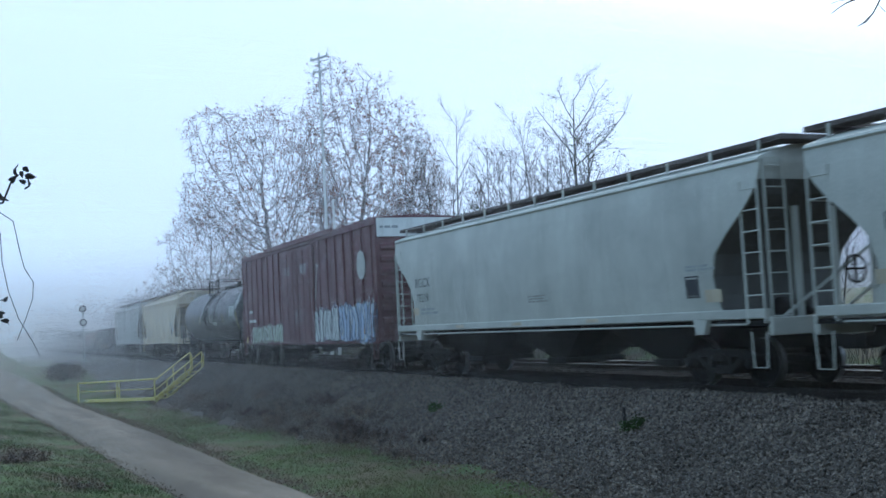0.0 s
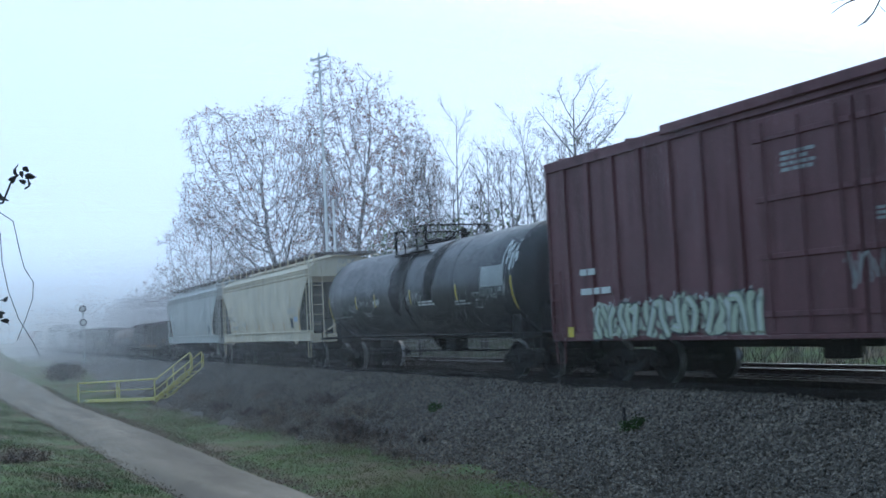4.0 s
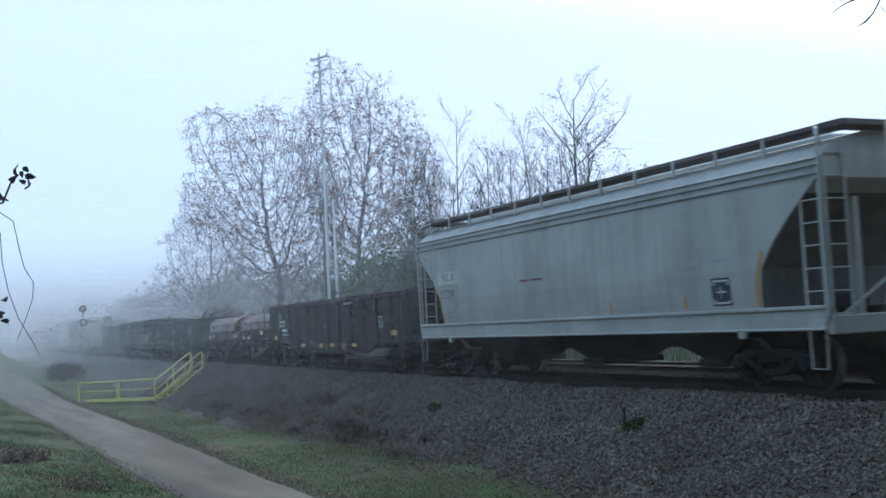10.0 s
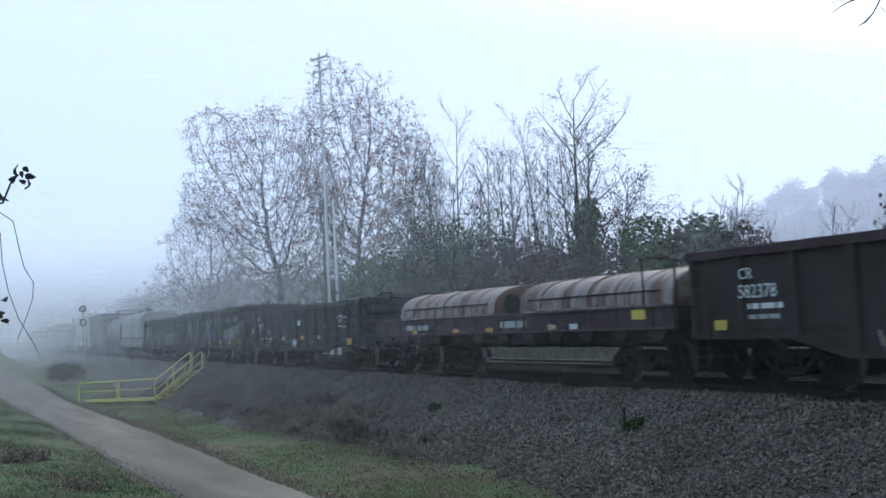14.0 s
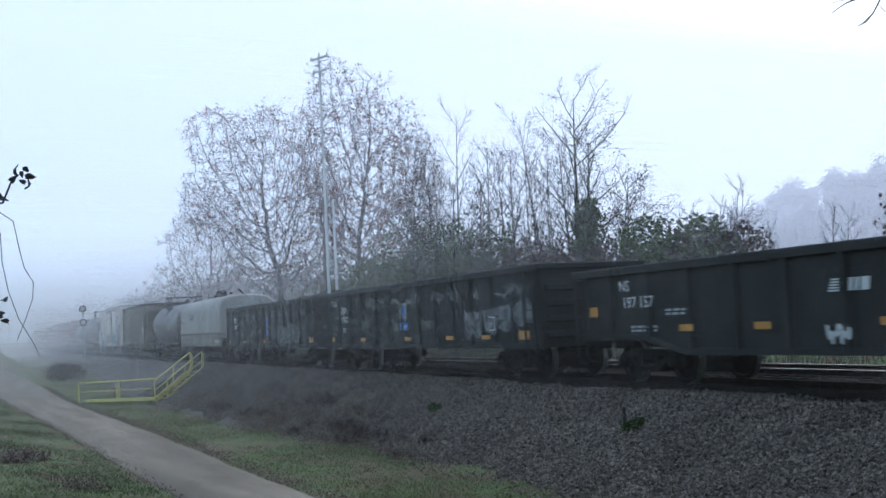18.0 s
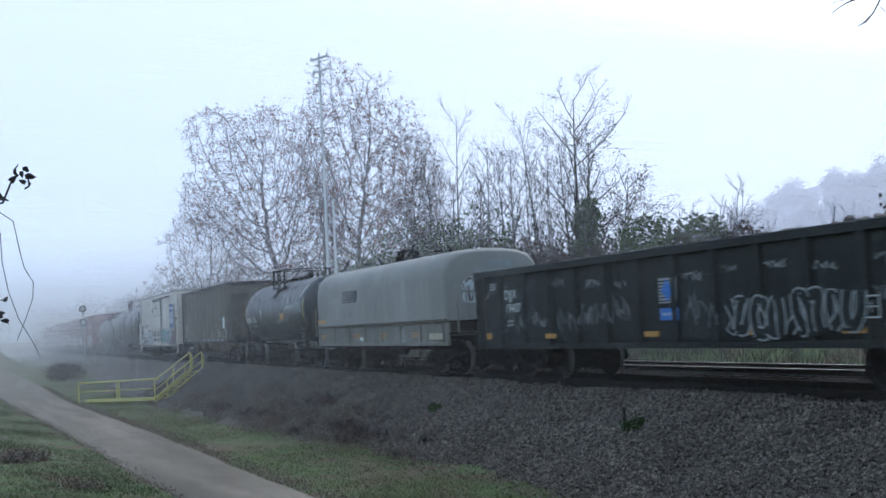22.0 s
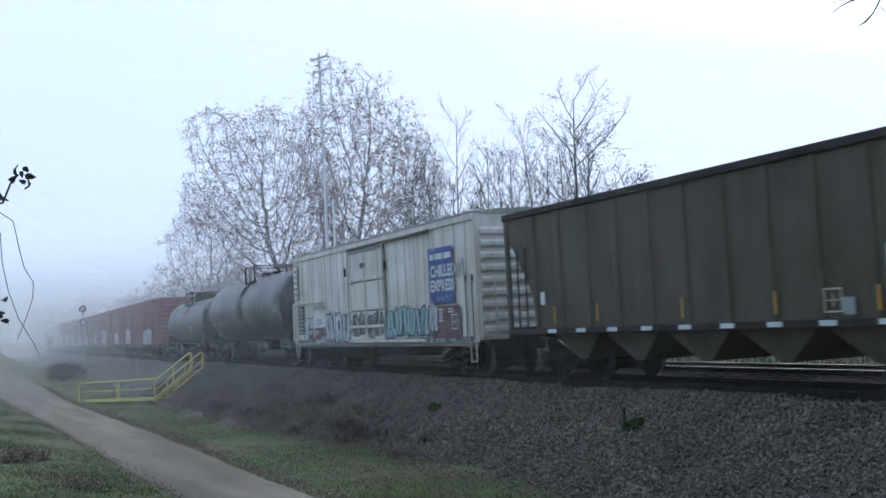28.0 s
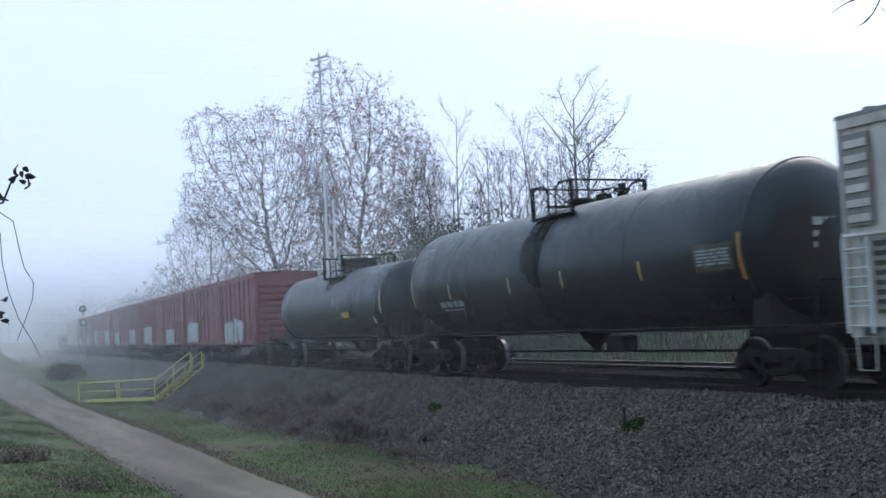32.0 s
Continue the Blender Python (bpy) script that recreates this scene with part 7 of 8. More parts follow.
def motions():
    """The train rolls past at an even speed, and its wheels turn with it."""
    for root, u in CARS:
        walk(root, [(t, along(u + SPEED * (t - 16.0), MAIN)) for t in range(0, 33)])
    turn = math.degrees(SPEED / WHEEL_R)
    first = WHEELSETS[0]
    walk(first, [(k * 2 / FPS, pose(0, 0, WHEEL_R, 0, (turn * k * 2 / FPS) % 360.0, 0)) for k in range(0, 481)])
    for w in WHEELSETS[1:]:
        w.rotation_mode = "QUATERNION"
        keys = w.animation_data_create()
        keys.action = first.animation_data.action
        keys.action_slot = first.animation_data.action_slot


# ---------------------------------------------------------------- trees
def grow(rng, m, tips, p, d, length, r, level, top, kind):
    """One branch and all that springs from it."""
    n = (7, 6, 5, 4, 3)[min(level, 4)]
    pts, dirs = [p.copy()], [d.copy()]
    for i in range(n):
        jit = kind["wild"] * (0.5 + 0.35 * level)
        d = (d + Vector((rng.gauss(0, jit), rng.gauss(0, jit), rng.gauss(0, jit) + kind["rise"][min(level, 4)])) / n * 2).normalized()
        p = p + d * (length / n)
        pts.append(p.copy())
        dirs.append(d.copy())
    m[level > 0].tube(pts, r, (8, 6, 5, 3, 3)[min(level, 4)], r * (0.35 if level else 0.12))
    if level >= top:
        tips.append(pts[-1])
        if level >= top and n > 2:
            tips.append(pts[n // 2])
        return
    count = kind["kids"][level]
    for k in range(count):
        f = kind["bare"] if level == 0 else 0.15
        t = f + (1 - f) * (k + rng.random()) / count
        i = min(n - 1, int(t * n))
        q = pts[i].lerp(pts[i + 1], t * n - i)
        ax = dirs[i].orthogonal().normalized()
        ax.rotate(Matrix.Rotation(rng.uniform(0, math.tau) if level else 2.4 * k + rng.uniform(-0.5, 0.5), 3, dirs[i]))
        ang = radians(rng.uniform(*kind["angle"]))
        nd = (dirs[i] * math.cos(ang) + ax * math.sin(ang)).normalized()
        fall = (1.05 - (0.42 if kind is SYCAMORE else 0.65) * t) if level == 0 else (1.1 - 0.55 * t)
        nl = length * kind["share"][level] * fall * rng.uniform(0.75, 1.2)
        grow(rng, m, tips, q, nd, nl, max(0.011, r * (1 - 0.65 * t) * kind["thin"]), level + 1, top, kind)


SYCAMORE = dict(wild=0.22, rise=(0.05, 0.13, 0.08, 0.03, 0.0), kids=(13, 7, 5, 4), bare=0.2, angle=(34, 66), share=(0.62, 0.50, 0.46, 0.45), thin=0.52)
SLENDER = dict(wild=0.15, rise=(0.03, 0.20, 0.12, 0.04, 0.0), kids=(13, 6, 4), bare=0.2, angle=(26, 52), share=(0.34, 0.45, 0.42), thin=0.45)
SPREAD = dict(wild=0.16, rise=(0.02, 0.12, 0.06, 0.0, 0.0), kids=(14, 7, 4), bare=0.2, angle=(30, 60), share=(0.46, 0.48, 0.42), thin=0.45)
SHRUB = dict(wild=0.22, rise=(0.02, 0.10, 0.04, 0.0, 0.0), kids=(9, 6, 3), bare=0.08, angle=(28, 60), share=(0.55, 0.5, 0.45), thin=0.55)


def leaf_cards(points, rng, per, spread, size, droop=0.5):
    """Loose folded leaves about the points, two faces each."""
    P = np.repeat(np.array([tuple(p) for p in points]), per, axis=0)
    n = len(P)
    P = P + rng.normal(0, spread, (n, 3))
    a = rng.normal(0, 1, (n, 3))
    a[:, 2] -= droop
    a /= np.linalg.norm(a, axis=1)[:, None]
    b = np.cross(a, rng.normal(0, 1, (n, 3)))
    b /= np.linalg.norm(b, axis=1)[:, None]
    c = np.cross(a, b)
    s = (size * rng.uniform(0.6, 1.35, n))[:, None]
    V = np.stack([P, P + a * s * 0.5 + b * s * 0.4 + c * s * 0.12, P + a * s, P + a * s * 0.5 - b * s * 0.4 + c * s * 0.12], 1).reshape(-1, 3)
    i = np.arange(n)[:, None] * 4
    F = np.concatenate([i + np.array([[0, 1, 2]]), i + np.array([[0, 2, 3]])])
    return V, F


def raw_mesh(name, V, F, mat):
    me = bpy.data.meshes.new(name)
    me.from_pydata(V.tolist() if hasattr(V, "tolist") else V, [], F.tolist() if hasattr(F, "tolist") else F)
    me.materials.append(mat)
    return me


def tree(name, label, x, y, height, r, kind, top, seed, bark, leaves=None, ivy=None, lean=(0, 0), stems=1):
    """A trunk with limbs, and a crown of loose leaves when leaves = (per tip, spread, size, material)."""
    rng = random.Random(seed)
    z = float(ground_height(np.array(x), np.array(y)))
    t = thing(name, label, "tree" if name != "shrub" else "shrub", pose(x, y, z - 0.15))
    wood, limbs, tips = Mesh(), Mesh(), []
    for k in range(stems):
        off = Vector((rng.uniform(-0.4, 0.4), rng.uniform(-0.4, 0.4), 0)) * (stems > 1)
        d = Vector((lean[0] + rng.uniform(-0.12, 0.12) * (stems > 1), lean[1] + rng.uniform(-0.12, 0.12) * (stems > 1), 1)).normalized()
        grow(rng, (wood, limbs), tips, off, d, height * (0.74 if kind is SYCAMORE else 0.9) * rng.uniform(0.85, 1.0) ** (stems > 1), r, 0, top, kind)
    part("trunk", raw_mesh("trunk", wood.v, wood.f, bark), bark, t)
    tagged(part("branchwork", raw_mesh("branchwork", limbs.v, limbs.f, bark), bark, t, "bare limbs and twigs"), kind="stuff")
    nr = np.random.default_rng(seed)
    if leaves:
        per, spread, size, mat = leaves
        V, F = leaf_cards(tips, nr, per, spread, size)
        tagged(part("crown", raw_mesh("crown", V, F, mat), mat, t, "thin crown of clinging dry leaves" if mat is DRY_LEAF else "sparse leaves"), kind="stuff")
    if ivy:
        z0, z1, rad, count = ivy
        zz = nr.uniform(z0, z1, count)
        u = (zz - z0) / (z1 - z0)
        k = (1 - 0.72 * u ** 2) * (0.72 + 0.28 * np.sin(8 * u + 1))
        ang = nr.uniform(0, math.tau, count)
        rr = rad * k * np.sqrt(nr.uniform(0, 1, count)) * (1 + 0.35 * np.sin(zz * 2.3) + 0.45 * np.sin(zz * 1.3 + 2 * ang))
        pts = np.stack([rr * np.cos(ang) + lean[0] * zz, rr * np.sin(ang) + lean[1] * zz, zz], 1)
        V, F = leaf_cards(pts, nr, 3, 0.12, 0.22)
        tagged(part("ivy", raw_mesh("ivy", V, F, IVY_LEAF), IVY_LEAF, t, "dark ivy wrapped round the trunk"), kind="stuff")
    return t


def sycamore(label, az, dist, stem, crowns, seed, count, leaf, size, lean=0.0):
    """A tree that grows limb by limb towards the free space of its crown. crowns: ellipsoids (across, height, half width, half height) seen from the lane."""
    rn = np.random.default_rng(seed)
    x, y = dist * math.sin(radians(az)), dist * math.cos(radians(az))
    t = thing("sycamore_tree", label, "tree", pose(x, y, float(ground_height(np.array(x), np.array(y))) - 0.15, 0, 0, -az))
    aim = []
    vol = np.array([w * w * h for _, _, w, h in crowns])
    for (cx, cz, w, h), share in zip(crowns, vol / vol.sum()):
        n = max(20, int(count * share))
        u = rn.normal(0, 1, (n, 3))
        u *= (rn.uniform(0.04, 1, n) ** 0.36 / np.linalg.norm(u, axis=1))[:, None]
        lump = 1 + 0.10 * np.sin(5 * u[:, 0] + seed) + 0.08 * np.sin(7 * u[:, 2] + 2 * seed)
        aim.append(np.stack([cx + u[:, 0] * w * lump, u[:, 1] * w * 0.85, cz + u[:, 2] * h * lump], 1))
    aim = np.concatenate(aim)
    aim = aim[aim[:, 2] > 2.5]
    nodes, up = [Vector((0, 0, 0))], [-1]
    while nodes[-1].z < stem:
        k = len(nodes)
        nodes.append(nodes[-1] + Vector((lean + rn.normal(0, 0.04), rn.normal(0, 0.04), 0.5)))
        up.append(k - 1)
    live, step = np.ones(len(aim), bool), 0.5
    for _ in range(90):
        tree_of = kdtree.KDTree(len(nodes))
        for k, p in enumerate(nodes):
            tree_of.insert(p, k)
        tree_of.balance()
        pull = {}
        for a in np.nonzero(live)[0]:
            q, k, dd = tree_of.find(aim[a])
            if dd < 0.6:
                live[a] = False
            else:
                pull[k] = pull.get(k, Vector()) + (Vector(aim[a]) - q).normalized()
        if not pull:
            break
        for k, v in pull.items():
            if v.length > 0.05:
                nodes.append(nodes[k] + (v.normalized() + Vector(rn.normal(0, 0.16, 3)) + Vector((0, 0, 0.06))).normalized() * step)
                up.append(k)
    kids = [[] for _ in nodes]
    for k in range(1, len(nodes)):
        kids[up[k]].append(k)
    load = [0.0] * len(nodes)
    for k in range(len(nodes) - 1, -1, -1):
        load[k] = 1.0 if not kids[k] else sum(load[c] for c in kids[k])
    girth = [0.018 * v ** 0.43 for v in load]
    wood, limbs, tips = Mesh(), Mesh(), []
    for k in range(1, len(nodes)):
        main = max(kids[up[k]], key=lambda c: load[c]) == k
        a = girth[up[k]] if main else min(girth[up[k]], girth[k] * 1.15)
        (wood if girth[k] > 0.09 else limbs).tube([nodes[up[k]], nodes[k]], a, 7 if girth[k] > 0.08 else 4 if girth[k] > 0.03 else 3, girth[k])
        if load[k] < 5:
            tips.append(nodes[k])
            d = (nodes[k] - nodes[up[k]]).normalized()
            for _ in range(2 if kids[k] else 3):
                e = (d + Vector(rn.normal(0, 0.55, 3))).normalized()
                q = nodes[k] + e * rn.uniform(0.25, 0.6)
                r = q + (e + Vector(rn.normal(0, 0.4, 3)) + Vector((0, 0, 0.15))).normalized() * rn.uniform(0.2, 0.5)
                limbs.tube([nodes[k], q, r], 0.015, 3, 0.007)
                tips.append(r)
    part("trunk", raw_mesh("trunk", wood.v, wood.f, BARK), BARK, t)
    tagged(part("branchwork", raw_mesh("branchwork", limbs.v, limbs.f, BARK), BARK, t, "limbs and fine twigs"), kind="stuff")
    pick = [noise.noise(p * 0.85 + Vector((seed, 0, 0))) + rn.normal(0, 0.12) > 0.03 for p in tips]
    V, F = leaf_cards([p for p, ok in zip(tips, pick) if ok], rn, leaf, 0.16, size)
    tagged(part("crown", raw_mesh("crown", V, F, DRY_LEAF), DRY_LEAF, t, "thin crown of clinging dry leaves"), kind="stuff")
    return t


sycamore("tall sycamore with spreading limbs and clinging brown leaves", -72.26, 95, 6.5, [(-2.6, 15.0, 5.6, 7.0), (0.6, 9.6, 5.2, 5.0), (-5.2, 12.4, 3.6, 3.4), (1.2, 15.8, 3.8, 6.0)], 11, 2700, 3, 0.17)
sycamore("tall sycamore with a dense rounded brown crown", -68.16, 88, 6.0, [(-0.4, 14.4, 4.5, 7.8), (0.8, 9.0, 4.8, 5.0), (2.4, 14.0, 3.3, 5.2)], 29, 2700, 4, 0.17)
sycamore("broad sycamore with sparse leaves, greyed by fog", -75.93, 118, 4.5, [(0.6, 10.6, 5.8, 6.0), (-3.6, 8.2, 2.8, 2.4)], 47, 1000, 3, 0.16)
sycamore("lower sycamore with a loose brown crown", -65.39, 84, 4.0, [(0, 10.8, 2.6, 6.2), (0.4, 6.0, 2.8, 3.0)], 37, 850, 4, 0.16)
sycamore("young sycamore with a thin brown crown", -64.2, 82, 4.0, [(0, 8.8, 2.2, 5.0)], 53, 420, 2, 0.14)
# out of view: bears the overhanging branch, its crown added to shade the bank
sycamore("out-of-view sycamore of the overhanging branch, crown added to shade the bank", 24.0, 9.8, 5.0, [(-4.0, 11.6, 5.4, 3.4), (0.0, 12.5, 4.2, 4.0)], 71, 700, 9, 0.2)
sycamore("slim sycamore behind the taller ones", -69.94, 104, 5.0, [(0, 11.0, 3.6, 6.4)], 43, 800, 4, 0.16)

rng_bare = random.Random(77)
for i in range(20):
    az, far = -65.4 + 8.6 * i / 19 + rng_bare.uniform(-0.3, 0.3), rng_bare.uniform(58, 74)
    tree("bare_tree", "slender leafless tree with upright branches", far * math.sin(radians(az)), far * math.cos(radians(az)), (0.19 if i % 3 else 0.215) * far * rng_bare.uniform(0.85, 1.05), rng_bare.uniform(0.07, 0.115),
         SLENDER, 3, 60 + i, DARK_BARK, (1, 0.12, 0.10, BRUSH_LEAF) if i % 3 == 1 else None, None, (rng_bare.uniform(-0.1, 0.12), 0.0), 1)
tree("bare_tree", "leafless tree with a fine twiggy crown and a few leaves", -48.2, 31.6, 13.6, 0.16, SPREAD, 3, 80, DARK_BARK, (1, 0.15, 0.08, BRUSH_LEAF), (0.3, 4.6, 0.7, 500))
tree("bare_tree", "leaning ivy-clad tree with sparse green leaves", -46.5, 30.8, 10.6, 0.15, SPREAD, 3, 84, DARK_BARK, (1, 0.18, 0.11, IVY_LEAF), (0.2, 6.6, 1.05, 1500), (0.10, 0.0))
tree("bare_tree", "low spreading twiggy tree with a few leaves", -43.6, 31.0, 8.6, 0.10, SPREAD, 3, 88, DARK_BARK, (1, 0.2, 0.09, BRUSH_LEAF), None, (0.1, 0.0), 2)


def thicket(name, label, x, y, w, d, h, count, mat, seed, size=0.24):
    """A mound of tangled leaves over a few stems."""
    rng, nr = random.Random(seed), np.random.default_rng(seed)
    z = max(float(ground_height(np.array(x), np.array(y))), float(bank(np.array(x), np.array(y))))
    t = thing(name, label, "shrub", pose(x, y, z - 0.1))
    wood, tips = Mesh(), []
    for k in range(6):
        grow(rng, (wood, wood), tips, Vector((rng.uniform(-w, w) * 0.7, rng.uniform(-d, d) * 0.7, 0)), Vector((rng.uniform(-0.2, 0.2), rng.uniform(-0.2, 0.2), 1)).normalized(), h * rng.uniform(0.7, 1.05), min(0.05, 0.03 * h), 0, 2, SHRUB)
    part("stem_tangle", raw_mesh("stem_tangle", wood.v, wood.f, DARK_BARK), DARK_BARK, t)
    lumps = np.stack([nr.uniform(-w, w, 14), nr.uniform(-d, d, 14), nr.uniform(0.25, 0.85, 14) * h], 1)
    k = nr.integers(0, 14, count)
    u = nr.normal(0, 1, (count, 3))
    u /= np.linalg.norm(u, axis=1)[:, None]
    pts = lumps[k] + u * (np.cbrt(nr.uniform(0.2, 1, count)) * nr.uniform(0.16, 0.34, 14)[k] * h)[:, None] * np.array([1.3, 1.2, 0.9])
    pts[:, 2] = np.maximum(pts[:, 2], 0.05)
    V, F = leaf_cards(pts, nr, 2, 0.1, size)
    tagged(part("foliage", raw_mesh("foliage", V, F, mat), mat, t, "tangled small leaves"), kind="stuff")
    return t


for i, (az, r_, w, h, mat, lab) in enumerate((
        (-69.2, 80, 3.2, 7.0, IVY_LEAF, "dark green ivy-choked thicket under the sycamores"), (-66.8, 76, 3.4, 6.4, IVY_LEAF, "dark green ivy-choked thicket under the sycamores"),
        (-64.3, 70, 3.2, 7.4, IVY_LEAF, "dark green ivy-choked thicket under bare trees"), (-62.0, 66, 3.2, 6.8, IVY_LEAF, "dark green ivy-choked thicket under bare trees"),
        (-59.2, 60, 3.0, 5.4, BRUSH_LEAF, "brown tangled brush under bare trees"), (-72.4, 88, 3.4, 5.4, IVY_LEAF, "dim green thicket half lost in fog"),
        (-57.2, 56, 2.4, 4.4, BRUSH_LEAF, "brown tangled brush under bare trees"), (-54.0, 52, 2.4, 4.4, BRUSH_LEAF, "brown leafy shrub behind the tracks"), (-51.9, 50, 1.8, 5.2, IVY_LEAF, "dark leafy shrub behind the tracks"), (-50.2, 50, 1.6, 4.4, BRUSH_LEAF, "thin brown shrub behind the tracks"),
        (-75.5, 98, 3.4, 4.2, BRUSH_LEAF, "dim brown brush half lost in fog"))):
    thicket("shrub", lab, r_ * math.sin(radians(az)), r_ * math.cos(radians(az)), w, 1.6, h, 3900 if mat is IVY_LEAF else 1500, mat, 100 + i, 0.2)
for i, (az, r_, h) in enumerate(((-49.0, 47, 6.6), (-50.6, 52, 6.4), (-43.9, 44, 5.0), (-41.2, 36, 5.4), (-47.6, 50, 4.8), (-49.8, 50, 6.0))):
    tree("shrub", "thin upright leafless sapling", r_ * math.sin(radians(az)), r_ * math.cos(radians(az)), h, 0.045, SLENDER, 2, 130 + i, DARK_BARK, (1, 0.1, 0.14, BRUSH_LEAF) if i == 3 else None, None, (0.03, 0), 2)

# far tree line down the valley, and the wooded hill
rng_line = random.Random(5)
FAR_TREES = [tree("distant_tree", "faint leafless tree in the fog", -150 - 9 * i, 44.0 + 6 * (i % 3), 6.0 + 1.5 * i, 0.14, SYCAMORE, 3, 150 + i, DARK_BARK, (2, 0.35, 0.25, BRUSH_LEAF)) for i in range(3)]
for i in range(16):
    az, r_ = -84.5 + 10.0 * i / 15 + rng_line.uniform(-0.4, 0.4), rng_line.uniform(165, 230)
    px, py = r_ * math.sin(radians(az)), r_ * math.cos(radians(az))
    if abs(float(beyond(np.array(px), np.array(py))) - 3.5) < 8:
        py += 16
    copy_thing(FAR_TREES[i % 3], pose(px, py, float(ground_height(np.array(px), np.array(py))) - 0.2, 0, 0, rng_line.uniform(0, 360)))


def hill_rise(az):
    return np.interp(az, [-62, -54, -51, -49.2, -47.6, -46.2, -44.5, -42.5, -41, -35, 15], [1.49, 1.98, 3.47, 4.62, 4.91, 5.66, 6.21, 6.44, 6.51, 7.51, 8.51])


def hill_height(az, dist):
    k = clamp((dist - 225) / 120)
    return 340 * np.tan(np.radians(hill_rise(az))) * k * k * (3 - 2 * k) - 6


def woods_behind():
    """Unseen trees added behind the lane's near verge to shade from that side."""
    rn = np.random.default_rng(15)
    pts = []
    for k in range(84):
        x, y, h = rn.uniform(-34, 60), rn.uniform(-22, -6), rn.uniform(9, 15)
        if k % 3 == 0:
            x, y = rn.uniform(14, 45), rn.uniform(-14, 8)
        u = rn.normal(0, 1, (160, 3))
        u *= (rn.uniform(0.1, 1, 160) ** 0.5 / np.linalg.norm(u, axis=1))[:, None]
        pts.append(np.array([x, y - 0.3 * h, h * 0.52]) + u * np.array([h * 0.28, h * 0.28, h * 0.56]))
    V, F = leaf_cards(np.concatenate(pts), rn, 3, 0.4, 0.55, 0.0)
    tagged(new("verge_woods", raw_mesh("verge_woods", V, F, BRUSH_LEAF)), "unseen brown woods added behind the lane for shade", "woods", kind="stuff")


woods_behind()


def wooded_hill():
    na, nr_ = 150, 26
    A, R = np.meshgrid(np.linspace(-62, 15, na), np.linspace(225, 420, nr_), indexing="ij")
    X, Y = R * np.sin(np.radians(A)), R * np.cos(np.radians(A))
    i = np.arange(na * nr_).reshape(na, nr_)
    F = np.stack([i[:-1, :-1], i[1:, :-1], i[1:, 1:], i[:-1, 1:]], -1).reshape(-1, 4)
    tagged(new("backdrop", raw_mesh("backdrop", np.stack([X, Y, hill_height(A, R)], -1).reshape(-1, 3), F, HILL)), "wooded hillside faint in the fog", "hill", kind="structure")
    rn = np.random.default_rng(8)
    n = 460
    az, dist = rn.uniform(-58, -38, n), rn.uniform(232, 345, n)
    foot = np.stack([dist * np.sin(np.radians(az)), dist * np.cos(np.radians(az)), hill_height(az, dist)], 1)
    tall = rn.uniform(6, 11, n)
    pts = []
    for p, h in zip(foot, tall):
        u = rn.normal(0, 1, (230, 3))
        u *= (rn.uniform(0.1, 1, 230) ** 0.55 / np.linalg.norm(u, axis=1))[:, None]
        pts.append(p + np.array([0, 0, h * 0.6]) + u * np.array([h * 0.34, h * 0.34, h * 0.45]))
    n = 300
    az, out = rn.uniform(-87.5, -70, n), rn.uniform(0, 1, n)
    dist = 128 + 120 * out
    foot = np.stack([dist * np.sin(np.radians(az)), dist * np.cos(np.radians(az)), np.full(n, -1.0)], 1)
    off = beyond(foot[:, 0], foot[:, 1])
    foot = foot[(off > 15) | (off < -14)]
    for p in foot:
        h = rn.uniform(7.5, 12.5)
        u = rn.normal(0, 1, (150, 3))
        u *= (rn.uniform(0.1, 1, 150) ** 0.6 / np.linalg.norm(u, axis=1))[:, None]
        pts.append(p + np.array([0, 0, h * 0.52]) + u * np.array([h * 0.3, h * 0.3, h * 0.5]))
    n = 150
    foot = np.stack([rn.uniform(-430, -300, n), rn.uniform(-30, 110, n), np.full(n, 0.0)], 1)
    off = beyond(foot[:, 0], foot[:, 1])
    for p in foot[(off > 9) | (off < -6)]:
        h = rn.uniform(9, 17)
        u = rn.normal(0, 1, (150, 3))
        u *= (rn.uniform(0.1, 1, 150) ** 0.6 / np.linalg.norm(u, axis=1))[:, None]
        pts.append(p + np.array([0, 0, h * 0.5]) + u * np.array([h * 0.34, h * 0.34, h * 0.5]))
    V, F = leaf_cards(np.concatenate(pts), rn, 2, 0.55, 0.6, 0.0)
    tagged(new("far_woods", raw_mesh("far_woods", V, F, BRUSH_LEAF)), "bare brown woods faint in the fog along the valley", "woods", kind="stuff")


wooded_hill()


